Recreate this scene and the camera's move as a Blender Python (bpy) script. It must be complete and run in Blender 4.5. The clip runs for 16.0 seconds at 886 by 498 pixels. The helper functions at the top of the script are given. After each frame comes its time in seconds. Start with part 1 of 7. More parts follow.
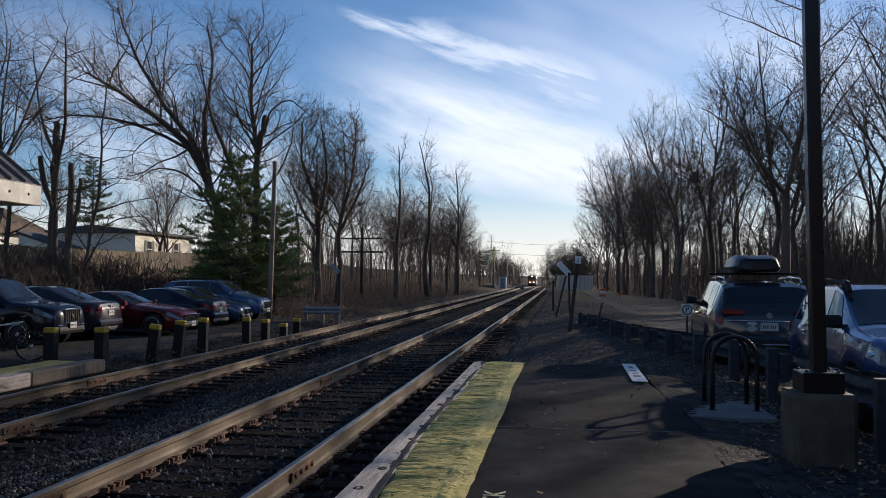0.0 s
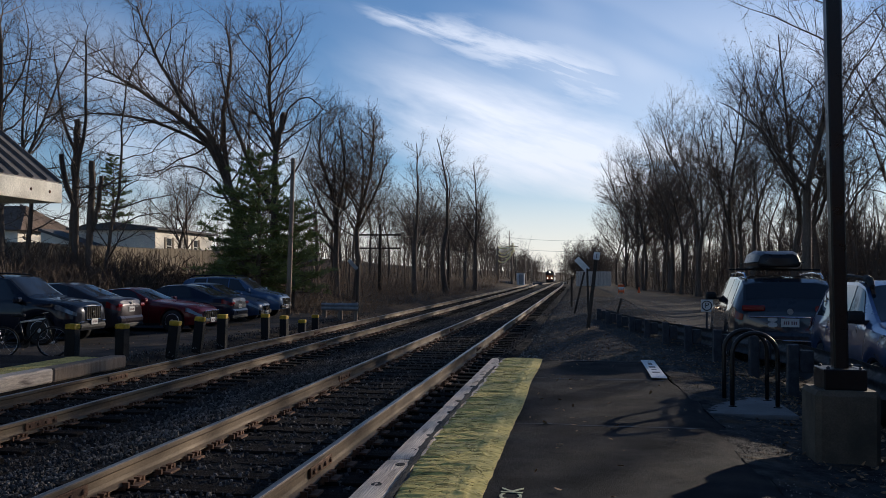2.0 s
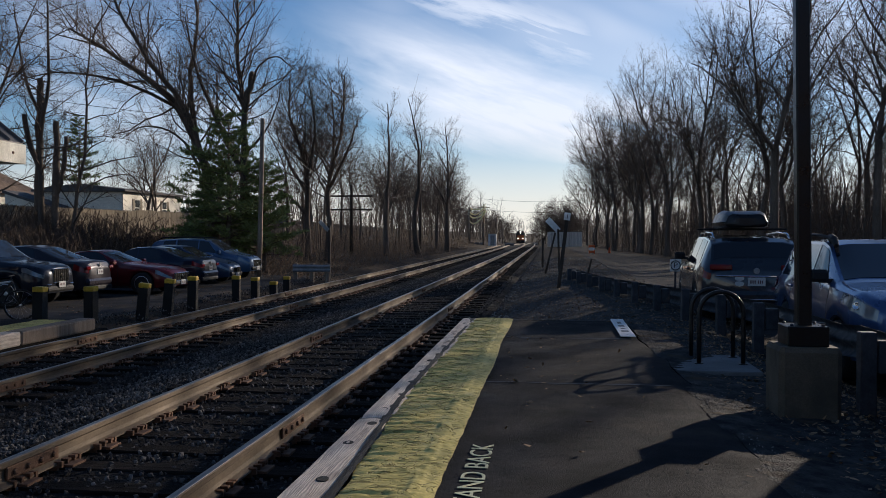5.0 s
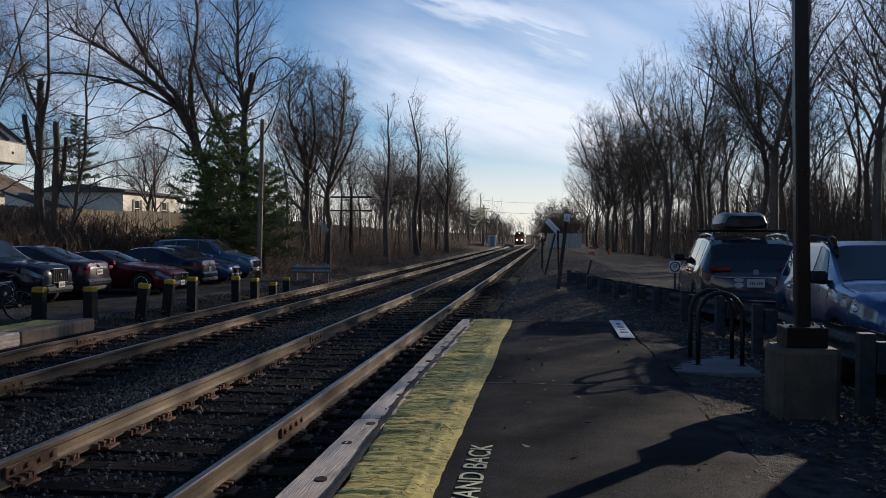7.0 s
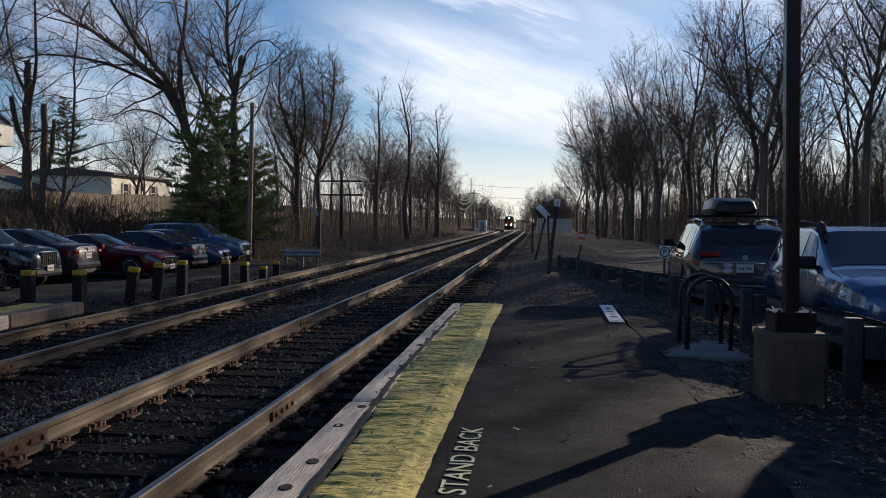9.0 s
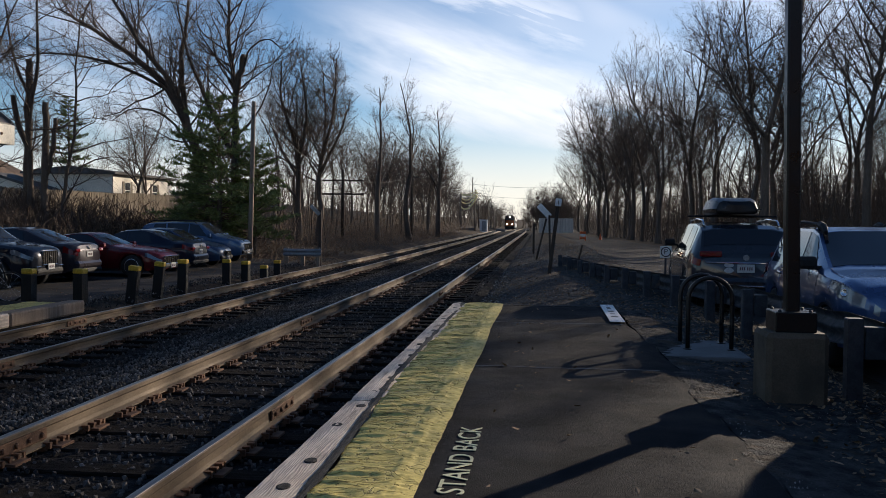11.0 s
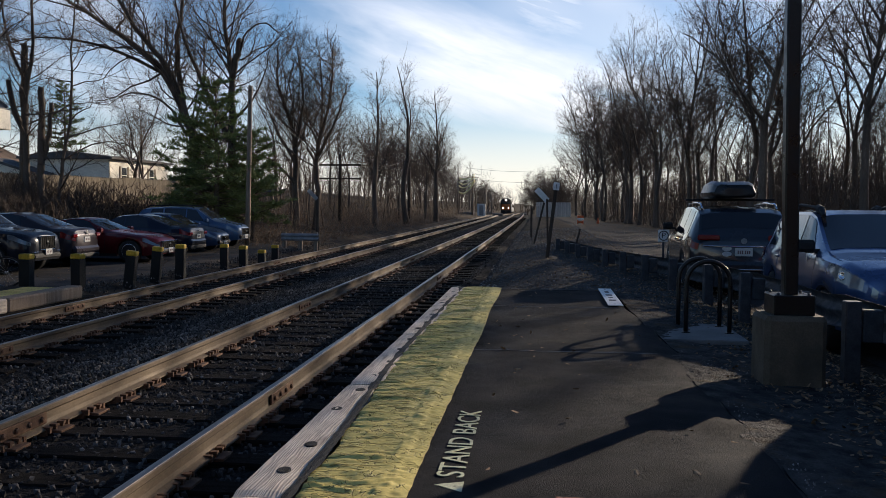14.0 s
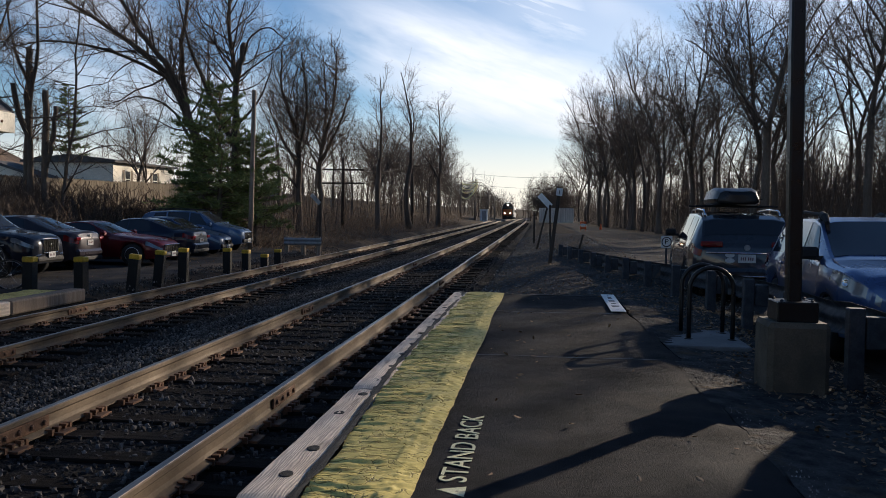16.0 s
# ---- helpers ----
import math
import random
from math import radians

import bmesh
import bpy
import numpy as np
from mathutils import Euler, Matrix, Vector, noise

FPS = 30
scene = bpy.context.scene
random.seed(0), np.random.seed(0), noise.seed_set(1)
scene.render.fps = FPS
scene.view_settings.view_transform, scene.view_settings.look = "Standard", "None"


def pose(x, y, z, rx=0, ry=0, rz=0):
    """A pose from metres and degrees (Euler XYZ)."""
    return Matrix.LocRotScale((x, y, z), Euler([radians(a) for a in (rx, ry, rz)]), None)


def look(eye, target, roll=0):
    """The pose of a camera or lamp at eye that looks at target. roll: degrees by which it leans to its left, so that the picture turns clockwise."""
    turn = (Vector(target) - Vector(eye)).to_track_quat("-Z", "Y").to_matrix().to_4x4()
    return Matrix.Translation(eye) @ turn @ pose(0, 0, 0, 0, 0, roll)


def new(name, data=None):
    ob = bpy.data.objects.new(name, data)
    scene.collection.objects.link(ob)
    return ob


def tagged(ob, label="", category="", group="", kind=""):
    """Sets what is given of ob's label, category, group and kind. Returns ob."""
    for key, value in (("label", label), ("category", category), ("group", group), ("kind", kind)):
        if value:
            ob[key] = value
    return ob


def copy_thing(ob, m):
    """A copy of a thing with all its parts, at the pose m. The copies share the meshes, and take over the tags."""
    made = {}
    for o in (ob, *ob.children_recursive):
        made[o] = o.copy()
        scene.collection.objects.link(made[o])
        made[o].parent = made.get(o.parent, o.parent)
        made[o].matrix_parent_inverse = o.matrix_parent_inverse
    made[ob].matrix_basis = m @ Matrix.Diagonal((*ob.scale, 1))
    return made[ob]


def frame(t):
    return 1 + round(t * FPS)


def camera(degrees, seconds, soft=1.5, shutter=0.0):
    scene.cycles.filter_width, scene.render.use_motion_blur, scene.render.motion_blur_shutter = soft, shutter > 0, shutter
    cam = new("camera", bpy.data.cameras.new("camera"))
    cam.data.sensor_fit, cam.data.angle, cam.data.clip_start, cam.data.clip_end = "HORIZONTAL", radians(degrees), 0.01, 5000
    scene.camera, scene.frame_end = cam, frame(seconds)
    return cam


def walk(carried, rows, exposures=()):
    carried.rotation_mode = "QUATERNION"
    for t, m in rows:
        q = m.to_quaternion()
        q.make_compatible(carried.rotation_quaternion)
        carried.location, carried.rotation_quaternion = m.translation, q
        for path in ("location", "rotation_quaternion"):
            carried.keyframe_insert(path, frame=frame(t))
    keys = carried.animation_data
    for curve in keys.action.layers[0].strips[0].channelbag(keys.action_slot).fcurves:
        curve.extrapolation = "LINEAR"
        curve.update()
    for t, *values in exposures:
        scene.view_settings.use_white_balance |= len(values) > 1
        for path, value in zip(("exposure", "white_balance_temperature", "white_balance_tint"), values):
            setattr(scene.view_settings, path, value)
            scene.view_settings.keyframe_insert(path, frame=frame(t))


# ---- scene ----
cam = camera(54.0, 16.0, soft=0.72)
PATH = [
    (0, (-0.002, 0.024, 1.366), (-0.271, 2.005, 1.429), 0.5),
    (0.5, (0.005, 0.01, 1.377), (-0.264, 1.992, 1.419), 0.3),
    (1, (0.001, 0.021, 1.368), (-0.294, 1.999, 1.423), 0.7),
    (1.5, (-0.004, 0.022, 1.367), (-0.309, 1.996, 1.457), 0.8),
    (2, (0.001, 0.036, 1.366), (-0.309, 2.011, 1.42), 0.4),
    (2.5, (0.003, 0.03, 1.359), (-0.298, 2.007, 1.369), 0.1),
    (3, (0.008, 0.03, 1.366), (-0.254, 2.013, 1.377), 0.3),
    (3.5, (0.012, 0.055, 1.36), (-0.227, 2.04, 1.348), 0.3),
    (4, (0.011, 0.046, 1.356), (-0.23, 2.031, 1.319), 0.2),
    (6.5, (0.014, 0.025, 1.365), (-0.236, 2.009, 1.334), 0.3),
    (7, (0.017, 0.028, 1.354), (-0.228, 2.013, 1.322), 0.3),
    (7.5, (0.015, 0.015, 1.354), (-0.227, 2.001, 1.325), 0.6),
    (8, (0.013, 0.026, 1.353), (-0.23, 2.011, 1.328), 0.7),
    (8.5, (0.006, 0.015, 1.353), (-0.223, 2.001, 1.292), 0.6),
    (9, (0.008, 0.02, 1.348), (-0.214, 2.006, 1.281), 0.5),
    (11.5, (0.02, 0.033, 1.344), (-0.206, 2.019, 1.275), 0.7),
    (12, (0.014, 0.032, 1.343), (-0.207, 2.018, 1.269), 0.9),
    (12.5, (0.016, 0.032, 1.346), (-0.208, 2.018, 1.259), 0.8),
    (13, (0.013, 0.032, 1.343), (-0.206, 2.018, 1.247), 0.7),
    (13.5, (0.012, 0.039, 1.341), (-0.205, 2.024, 1.24), 0.4),
    (14, (0.009, 0.036, 1.342), (-0.21, 2.021, 1.238), 0.5),
    (14.5, (0.008, 0.039, 1.345), (-0.22, 2.024, 1.252), 0.8),
    (15, (0.006, 0.041, 1.341), (-0.233, 2.025, 1.249), 0.7),
    (15.5, (0.003, 0.044, 1.337), (-0.236, 2.027, 1.244), 0.5),
    (16, (0.004, 0.036, 1.338), (-0.221, 2.021, 1.246), 0.8),
]
walk(cam, [(t, look(e, a, r)) for t, e, a, r in PATH], [(0, 0.2, 5900, 13), (2, 0.06, 5920, 13), (8.5, 0.1, 6000, 13), (9.2, 0.2, 6080, 13), (16, 0.28, 6200, 13)])

# ---- light ----
SUN_AZ, SUN_EL = 34.9, 15.4
world = bpy.data.worlds.new("sky")
scene.world = world
world.use_nodes = True


def world_sky():
    nt = world.node_tree
    N, L = nt.nodes, nt.links
    N.clear()

    def math_(op, a, b=None, c=None):
        n = N.new("ShaderNodeMath")
        n.operation = op
        for i, q in enumerate((a, b, c)):
            if q is None:
                continue
            if isinstance(q, (int, float)):
                n.inputs[i].default_value = q
            else:
                L.new(q, n.inputs[i])
        return n.outputs[0]

    def step(x, lo, hi):
        n = N.new("ShaderNodeMapRange")
        n.interpolation_type = "SMOOTHSTEP"
        L.new(x, n.inputs[0])
        n.inputs[1].default_value, n.inputs[2].default_value = lo, hi
        n.inputs[3].default_value, n.inputs[4].default_value = 0, 1
        return n.outputs[0]

    out = N.new("ShaderNodeOutputWorld")
    bg = N.new("ShaderNodeBackground")
    bg.inputs["Strength"].default_value = SKY_STRENGTH
    sky = N.new("ShaderNodeTexSky")
    sky.sky_type = "NISHITA"
    sky.sun_disc = False
    sky.sun_elevation, sky.sun_rotation = radians(SUN_EL), radians(SUN_AZ)
    sky.air_density, sky.dust_density, sky.ozone_density = 1.0, 0.2, 4.0
    co = N.new("ShaderNodeTexCoord")
    sep = N.new("ShaderNodeSeparateXYZ")
    L.new(co.outputs["Generated"], sep.inputs[0])
    ahead = math_("MAXIMUM", math_("ABSOLUTE", sep.outputs[1]), 0.25)
    u, v = math_("DIVIDE", sep.outputs[0], ahead), math_("DIVIDE", sep.outputs[2], ahead)
    comb = N.new("ShaderNodeCombineXYZ")
    L.new(u, comb.inputs[0])
    L.new(math_("ADD", v, math_("MULTIPLY", u, 0.33)), comb.inputs[1])
    L.new(math_("MULTIPLY", sep.outputs[1], 0.1), comb.inputs[2])

    def noise_(sx, sy, detail, rough, seed):
        m = N.new("ShaderNodeMapping")
        m.inputs["Scale"].default_value = (sx, sy, 1)
        m.inputs["Location"].default_value = (seed, seed * 0.7, 0)
        L.new(comb.outputs[0], m.inputs[0])
        t = N.new("ShaderNodeTexNoise")
        t.inputs["Scale"].default_value = 1.0
        t.inputs["Detail"].default_value, t.inputs["Roughness"].default_value = detail, rough
        t.inputs["Distortion"].default_value = 0.35
        L.new(m.outputs[0], t.inputs["Vector"])
        return t.outputs[0]

    fine, broad, wide = noise_(9, 42, 6, 0.6, 3.1), noise_(5, 14, 5, 0.55, 7.7), noise_(2.2, 6.0, 3, 0.5, 1.3)
    wob = math_("MULTIPLY", math_("SUBTRACT", broad, 0.5), 0.055)
    # thin streak that falls to the right
    line = math_("SUBTRACT", math_("ADD", v, wob), math_("SUBTRACT", 0.226, math_("MULTIPLY", u, 0.34)))
    taper = math_("ADD", 0.004, math_("MULTIPLY", 0.06, step(u, -0.27, -0.02)))
    near = math_("SUBTRACT", 1.0, math_("MINIMUM", math_("DIVIDE", math_("ABSOLUTE", line), taper), 1.0))
    ends = math_("MULTIPLY", step(u, -0.28, -0.2), math_("SUBTRACT", 1.0, step(u, 0.02, 0.10)))
    streak = math_("MULTIPLY", math_("MULTIPLY", near, ends), step(fine, 0.32, 0.62))
    # soft bank of cloud under it
    line2 = math_("SUBTRACT", math_("ADD", v, wob), math_("SUBTRACT", 0.138, math_("MULTIPLY", u, 0.30)))
    near2 = math_("SUBTRACT", 1.0, step(math_("ABSOLUTE", line2), 0.015, 0.095))
    ends2 = math_("MULTIPLY", step(math_("ADD", u, math_("MULTIPLY", broad, 0.12)), -0.26, -0.04), math_("SUBTRACT", 1.0, step(u, 0.08, 0.3)))
    bank = math_("MULTIPLY", math_("MULTIPLY", near2, ends2), math_("ADD", math_("MULTIPLY", step(broad, 0.22, 0.5), 0.9), math_("MULTIPLY", step(fine, 0.34, 0.66), 0.26)))
    # scattered veils low in the sky, everywhere
    low = math_("SUBTRACT", 1.0, step(v, 0.14, 0.42))
    veil = math_("MULTIPLY", math_("MULTIPLY", step(wide, 0.42, 0.66), low), 0.7)
    haze = math_("MULTIPLY", math_("SUBTRACT", 1.0, step(v, 0.01, 0.14)), 0.85)
    cloud = math_("MAXIMUM", math_("MAXIMUM", math_("MULTIPLY", streak, 0.8), math_("MULTIPLY", bank, 0.9)), math_("MAXIMUM", veil, haze))
    warm = N.new("ShaderNodeMix")
    warm.data_type = "RGBA"
    L.new(step(v, 0.0, 0.16), warm.inputs[0])
    warm.inputs[6].default_value = (*[c * CLOUD for c in (1.0, 0.93, 0.78)], 1)
    warm.inputs[7].default_value = (*[c * CLOUD for c in (0.93, 0.96, 1.0)], 1)
    mix = N.new("ShaderNodeMix")
    mix.data_type = "RGBA"
    L.new(cloud, mix.inputs[0])
    L.new(sky.outputs[0], mix.inputs[6])
    L.new(warm.outputs[2], mix.inputs[7])
    L.new(mix.outputs[2], bg.inputs["Color"])
    L.new(bg.outputs[0], out.inputs["Surface"])


SKY_STRENGTH, CLOUD = 0.091, 10.0
world_sky()
sun = new("sun", bpy.data.lights.new("sun", "SUN"))
sun.data.energy, sun.data.angle, sun.data.color = 5.0, radians(0.55), (1.0, 0.83, 0.61)
_a, _e = radians(SUN_AZ), radians(SUN_EL)
SUN_DIR = Vector((math.sin(_a) * math.cos(_e), math.cos(_a) * math.cos(_e), math.sin(_e)))
sun.matrix_world = look(SUN_DIR * 200, (0, 0, 0))

# ---- materials ----


def shade(name, base, other=None, rough=0.7, metal=0.0, scale=6.0, fine=60.0, bump=0.15, depth=0.01, stretch=(1, 1, 1), vary=0.0,
          contrast=(0.35, 0.65), coat=0.0, rough_var=0.12, third=None, third_scale=1.2, third_at=(0.55, 0.7), space="Object", gloss=0.35):
    """A surface with variation at two scales, an optional stain and a fine relief."""
    m = bpy.data.materials.new(name)
    m.use_nodes = True
    N, L = m.node_tree.nodes, m.node_tree.links
    b = N["Principled BSDF"]
    co = N.new("ShaderNodeTexCoord")
    mp = N.new("ShaderNodeMapping")
    mp.inputs["Scale"].default_value = stretch
    L.new(co.outputs[space], mp.inputs[0])

    def noise_(s, d=5.0, r=0.6):
        t = N.new("ShaderNodeTexNoise")
        t.inputs["Scale"].default_value, t.inputs["Detail"].default_value, t.inputs["Roughness"].default_value = s, d, r
        L.new(mp.outputs[0], t.inputs["Vector"])
        return t.outputs[0]

    def ramp(x, lo, hi, c0, c1):
        r = N.new("ShaderNodeValToRGB")
        r.color_ramp.elements[0].position, r.color_ramp.elements[1].position = lo, hi
        r.color_ramp.elements[0].color, r.color_ramp.elements[1].color = (*c0, 1), (*c1, 1)
        L.new(x, r.inputs[0])
        return r.outputs[0]

    def mix(f, a, c, kind="MIX"):
        x = N.new("ShaderNodeMix")
        x.data_type, x.blend_type = "RGBA", kind
        for sock, q in ((x.inputs[0], f), (x.inputs[6], a), (x.inputs[7], c)):
            if isinstance(q, (int, float)):
                sock.default_value = q
            elif isinstance(q, tuple):
                sock.default_value = (*q, 1)
            else:
                L.new(q, sock)
        return x.outputs[2]

    other = other or tuple(c * 0.72 for c in base)
    big, small = noise_(scale), noise_(fine, 3.0)
    col = ramp(big, *contrast, base, other)
    col = mix(0.55, col, ramp(small, 0.3, 0.7, (0.62,) * 3, (1.3,) * 3), "MULTIPLY")
    if third:
        col = mix(ramp(noise_(third_scale, 4.0), *third_at, (0, 0, 0), (1, 1, 1)), col, third)
    if vary:
        oi = N.new("ShaderNodeObjectInfo")
        col = mix(1.0, col, ramp(oi.outputs["Random"], 0, 1, (1 - vary,) * 3, (1 + vary,) * 3), "MULTIPLY")
    L.new(col, b.inputs["Base Color"])
    b.inputs["Metallic"].default_value = metal
    b.inputs["Specular IOR Level"].default_value = gloss
    rr = N.new("ShaderNodeMapRange")
    L.new(big, rr.inputs[0])
    rr.inputs[1].default_value, rr.inputs[2].default_value = 0.3, 0.7
    rr.inputs[3].default_value, rr.inputs[4].default_value = max(0.02, rough - rough_var), min(1, rough + rough_var)
    L.new(rr.outputs[0], b.inputs["Roughness"])
    if coat:
        b.inputs["Coat Weight"].default_value = coat
        b.inputs["Coat Roughness"].default_value = 0.04
    if bump:
        bp = N.new("ShaderNodeBump")
        bp.inputs["Strength"].default_value, bp.inputs["Distance"].default_value = bump, depth
        L.new(small, bp.inputs["Height"])
        L.new(bp.outputs[0], b.inputs["Normal"])
    return m


def glow(name, color, strength):
    m = bpy.data.materials.new(name)
    m.use_nodes = True
    b = m.node_tree.nodes["Principled BSDF"]
    b.inputs["Base Color"].default_value = (*color, 1)
    b.inputs["Emission Color"].default_value = (*color, 1)
    b.inputs["Emission Strength"].default_value = strength
    return m


def glass(name, tint=(0.02, 0.025, 0.03), rough=0.03, clear=0.0):
    m = bpy.data.materials.new(name)
    m.use_nodes = True
    b = m.node_tree.nodes["Principled BSDF"]
    b.inputs["Base Color"].default_value = (*tint, 1)
    b.inputs["Roughness"].default_value = rough
    b.inputs["IOR"].default_value = 1.5
    b.inputs["Transmission Weight"].default_value = clear
    return m


ASPHALT = shade("platform_asphalt", (0.021, 0.0214, 0.0245), (0.0125, 0.0128, 0.0152), 0.85, scale=1.6, fine=150, bump=0.9, depth=0.008, third=(0.036, 0.034, 0.032), third_scale=0.9, gloss=0.06)
LOT = shade("lot_asphalt", (0.062, 0.059, 0.057), (0.038, 0.036, 0.036), 0.88, scale=1.1, fine=22, bump=0.5, depth=0.02, third=(0.10, 0.08, 0.06), third_scale=0.5, gloss=0.06)
DIRT = shade("leafy_dirt", (0.075, 0.055, 0.038), (0.024, 0.019, 0.016), 0.95, scale=2.4, fine=14, bump=0.8, depth=0.03, third=(0.11, 0.077, 0.048), third_scale=0.6, gloss=0.06)
GRAVEL = shade("fine_gravel", (0.08, 0.077, 0.074), (0.032, 0.031, 0.031), 0.93, scale=7, fine=55, bump=1.0, depth=0.03, third=(0.10, 0.07, 0.042), third_scale=1.6, gloss=0.06)
BALLAST = shade("ballast_bed", (0.03, 0.028, 0.027), (0.011, 0.0105, 0.0105), 0.92, scale=9, fine=26, bump=1.0, depth=0.05, third=(0.02, 0.018, 0.017), third_scale=0.7, gloss=0.06)
STONE = shade("ballast_stone", (0.082, 0.077, 0.073), (0.03, 0.028, 0.027), 0.85, scale=2.5, fine=50, bump=0.3, contrast=(0.3, 0.6), gloss=0.15)


def speckle(m, low, high):
    """Each loose piece takes its own tone."""
    nt = m.node_tree
    b = nt.nodes["Principled BSDF"]
    src = b.inputs["Base Color"].links[0].from_socket
    geo = nt.nodes.new("ShaderNodeNewGeometry")
    rng = nt.nodes.new("ShaderNodeMapRange")
    rng.inputs["To Min"].default_value, rng.inputs["To Max"].default_value = low, high
    nt.links.new(geo.outputs["Random Per Island"], rng.inputs["Value"])
    mul = nt.nodes.new("ShaderNodeVectorMath")
    mul.operation = "SCALE"
    nt.links.new(src, mul.inputs[0])
    nt.links.new(rng.outputs["Result"], mul.inputs["Scale"])
    nt.links.new(mul.outputs["Vector"], b.inputs["Base Color"])
    return m


speckle(STONE, 0.4, 2.9)
GRIT = speckle(shade("loose_grit", (0.24, 0.225, 0.2), (0.13, 0.12, 0.11), 0.85, scale=2.5, fine=50, bump=0.3, contrast=(0.3, 0.6)), 0.3, 2.0)


def cracked_yellow():
    """Thick yellow paint with cracks that run across the strip, denser on the track side."""
    m = shade("yellow_paint", (0.66, 0.53, 0.15), (0.55, 0.45, 0.125), 0.7, scale=3.5, fine=60, bump=0, third=(0.36, 0.30, 0.08), third_scale=2.6, third_at=(0.54, 0.74))
    N, L = m.node_tree.nodes, m.node_tree.links
    b = N["Principled BSDF"]
    co = N.new("ShaderNodeTexCoord")

    def lines(sx, sy, seed, lo, hi):
        mp = N.new("ShaderNodeMapping")
        mp.inputs["Scale"].default_value = (sx, sy, 1)
        mp.inputs["Location"].default_value = (seed, seed, 0)
        L.new(co.outputs["Object"], mp.inputs[0])
        t = N.new("ShaderNodeTexNoise")
        t.inputs["Scale"].default_value, t.inputs["Detail"].default_value, t.inputs["Distortion"].default_value = 1.0, 3.0, 0.6
        L.new(mp.outputs[0], t.inputs["Vector"])
        a = N.new("ShaderNodeMath")
        a.operation = "SUBTRACT"
        a.inputs[1].default_value = 0.5
        L.new(t.outputs[0], a.inputs[0])
        c = N.new("ShaderNodeMath")
        c.operation = "ABSOLUTE"
        L.new(a.outputs[0], c.inputs[0])
        r = N.new("ShaderNodeMapRange")
        L.new(c.outputs[0], r.inputs[0])
        r.inputs[1].default_value, r.inputs[2].default_value = lo, hi
        return r.outputs[0]

    def mul(x, y, op="MULTIPLY"):
        n = N.new("ShaderNodeMath")
        n.operation = op
        for i, q in enumerate((x, y)):
            if isinstance(q, (int, float)):
                n.inputs[i].default_value = q
            else:
                L.new(q, n.inputs[i])
        return n.outputs[0]

    sep = N.new("ShaderNodeSeparateXYZ")
    L.new(co.outputs["Object"], sep.inputs[0])
    side = N.new("ShaderNodeMapRange")
    L.new(sep.outputs[0], side.inputs[0])
    side.inputs[1].default_value, side.inputs[2].default_value, side.inputs[3].default_value, side.inputs[4].default_value = -0.86, -0.72, 0.0, 1.0
    across_ = mul(lines(2.6, 15, 2.0, 0.0, 0.035), side.outputs[0], "MAXIMUM")
    cracks = mul(across_, lines(7, 8, 9.0, 0.0, 0.012), "MINIMUM")
    shade_ = N.new("ShaderNodeMapRange")
    L.new(cracks, shade_.inputs[0])
    shade_.inputs[3].default_value, shade_.inputs[4].default_value = 0.45, 1.0
    comb = N.new("ShaderNodeCombineXYZ")
    for i in range(3):
        L.new(shade_.outputs[0], comb.inputs[i])
    old = b.inputs["Base Color"].links[0].from_socket
    x = N.new("ShaderNodeMix")
    x.data_type, x.blend_type = "RGBA", "MULTIPLY"
    x.inputs[0].default_value = 1.0
    L.new(old, x.inputs[6])
    L.new(comb.outputs[0], x.inputs[7])
    L.new(x.outputs[2], b.inputs["Base Color"])
    bp = N.new("ShaderNodeBump")
    bp.inputs["Strength"].default_value, bp.inputs["Distance"].default_value = 0.9, 0.012
    L.new(cracks, bp.inputs["Height"])
    L.new(bp.outputs[0], b.inputs["Normal"])
    return m


YELLOW = cracked_yellow()
MARK = shade("pale_marking_paint", (0.66, 0.66, 0.44), (0.5, 0.5, 0.33), 0.75, scale=9, fine=120, bump=0.2, third=(0.12, 0.12, 0.1), third_scale=14, third_at=(0.6, 0.72))


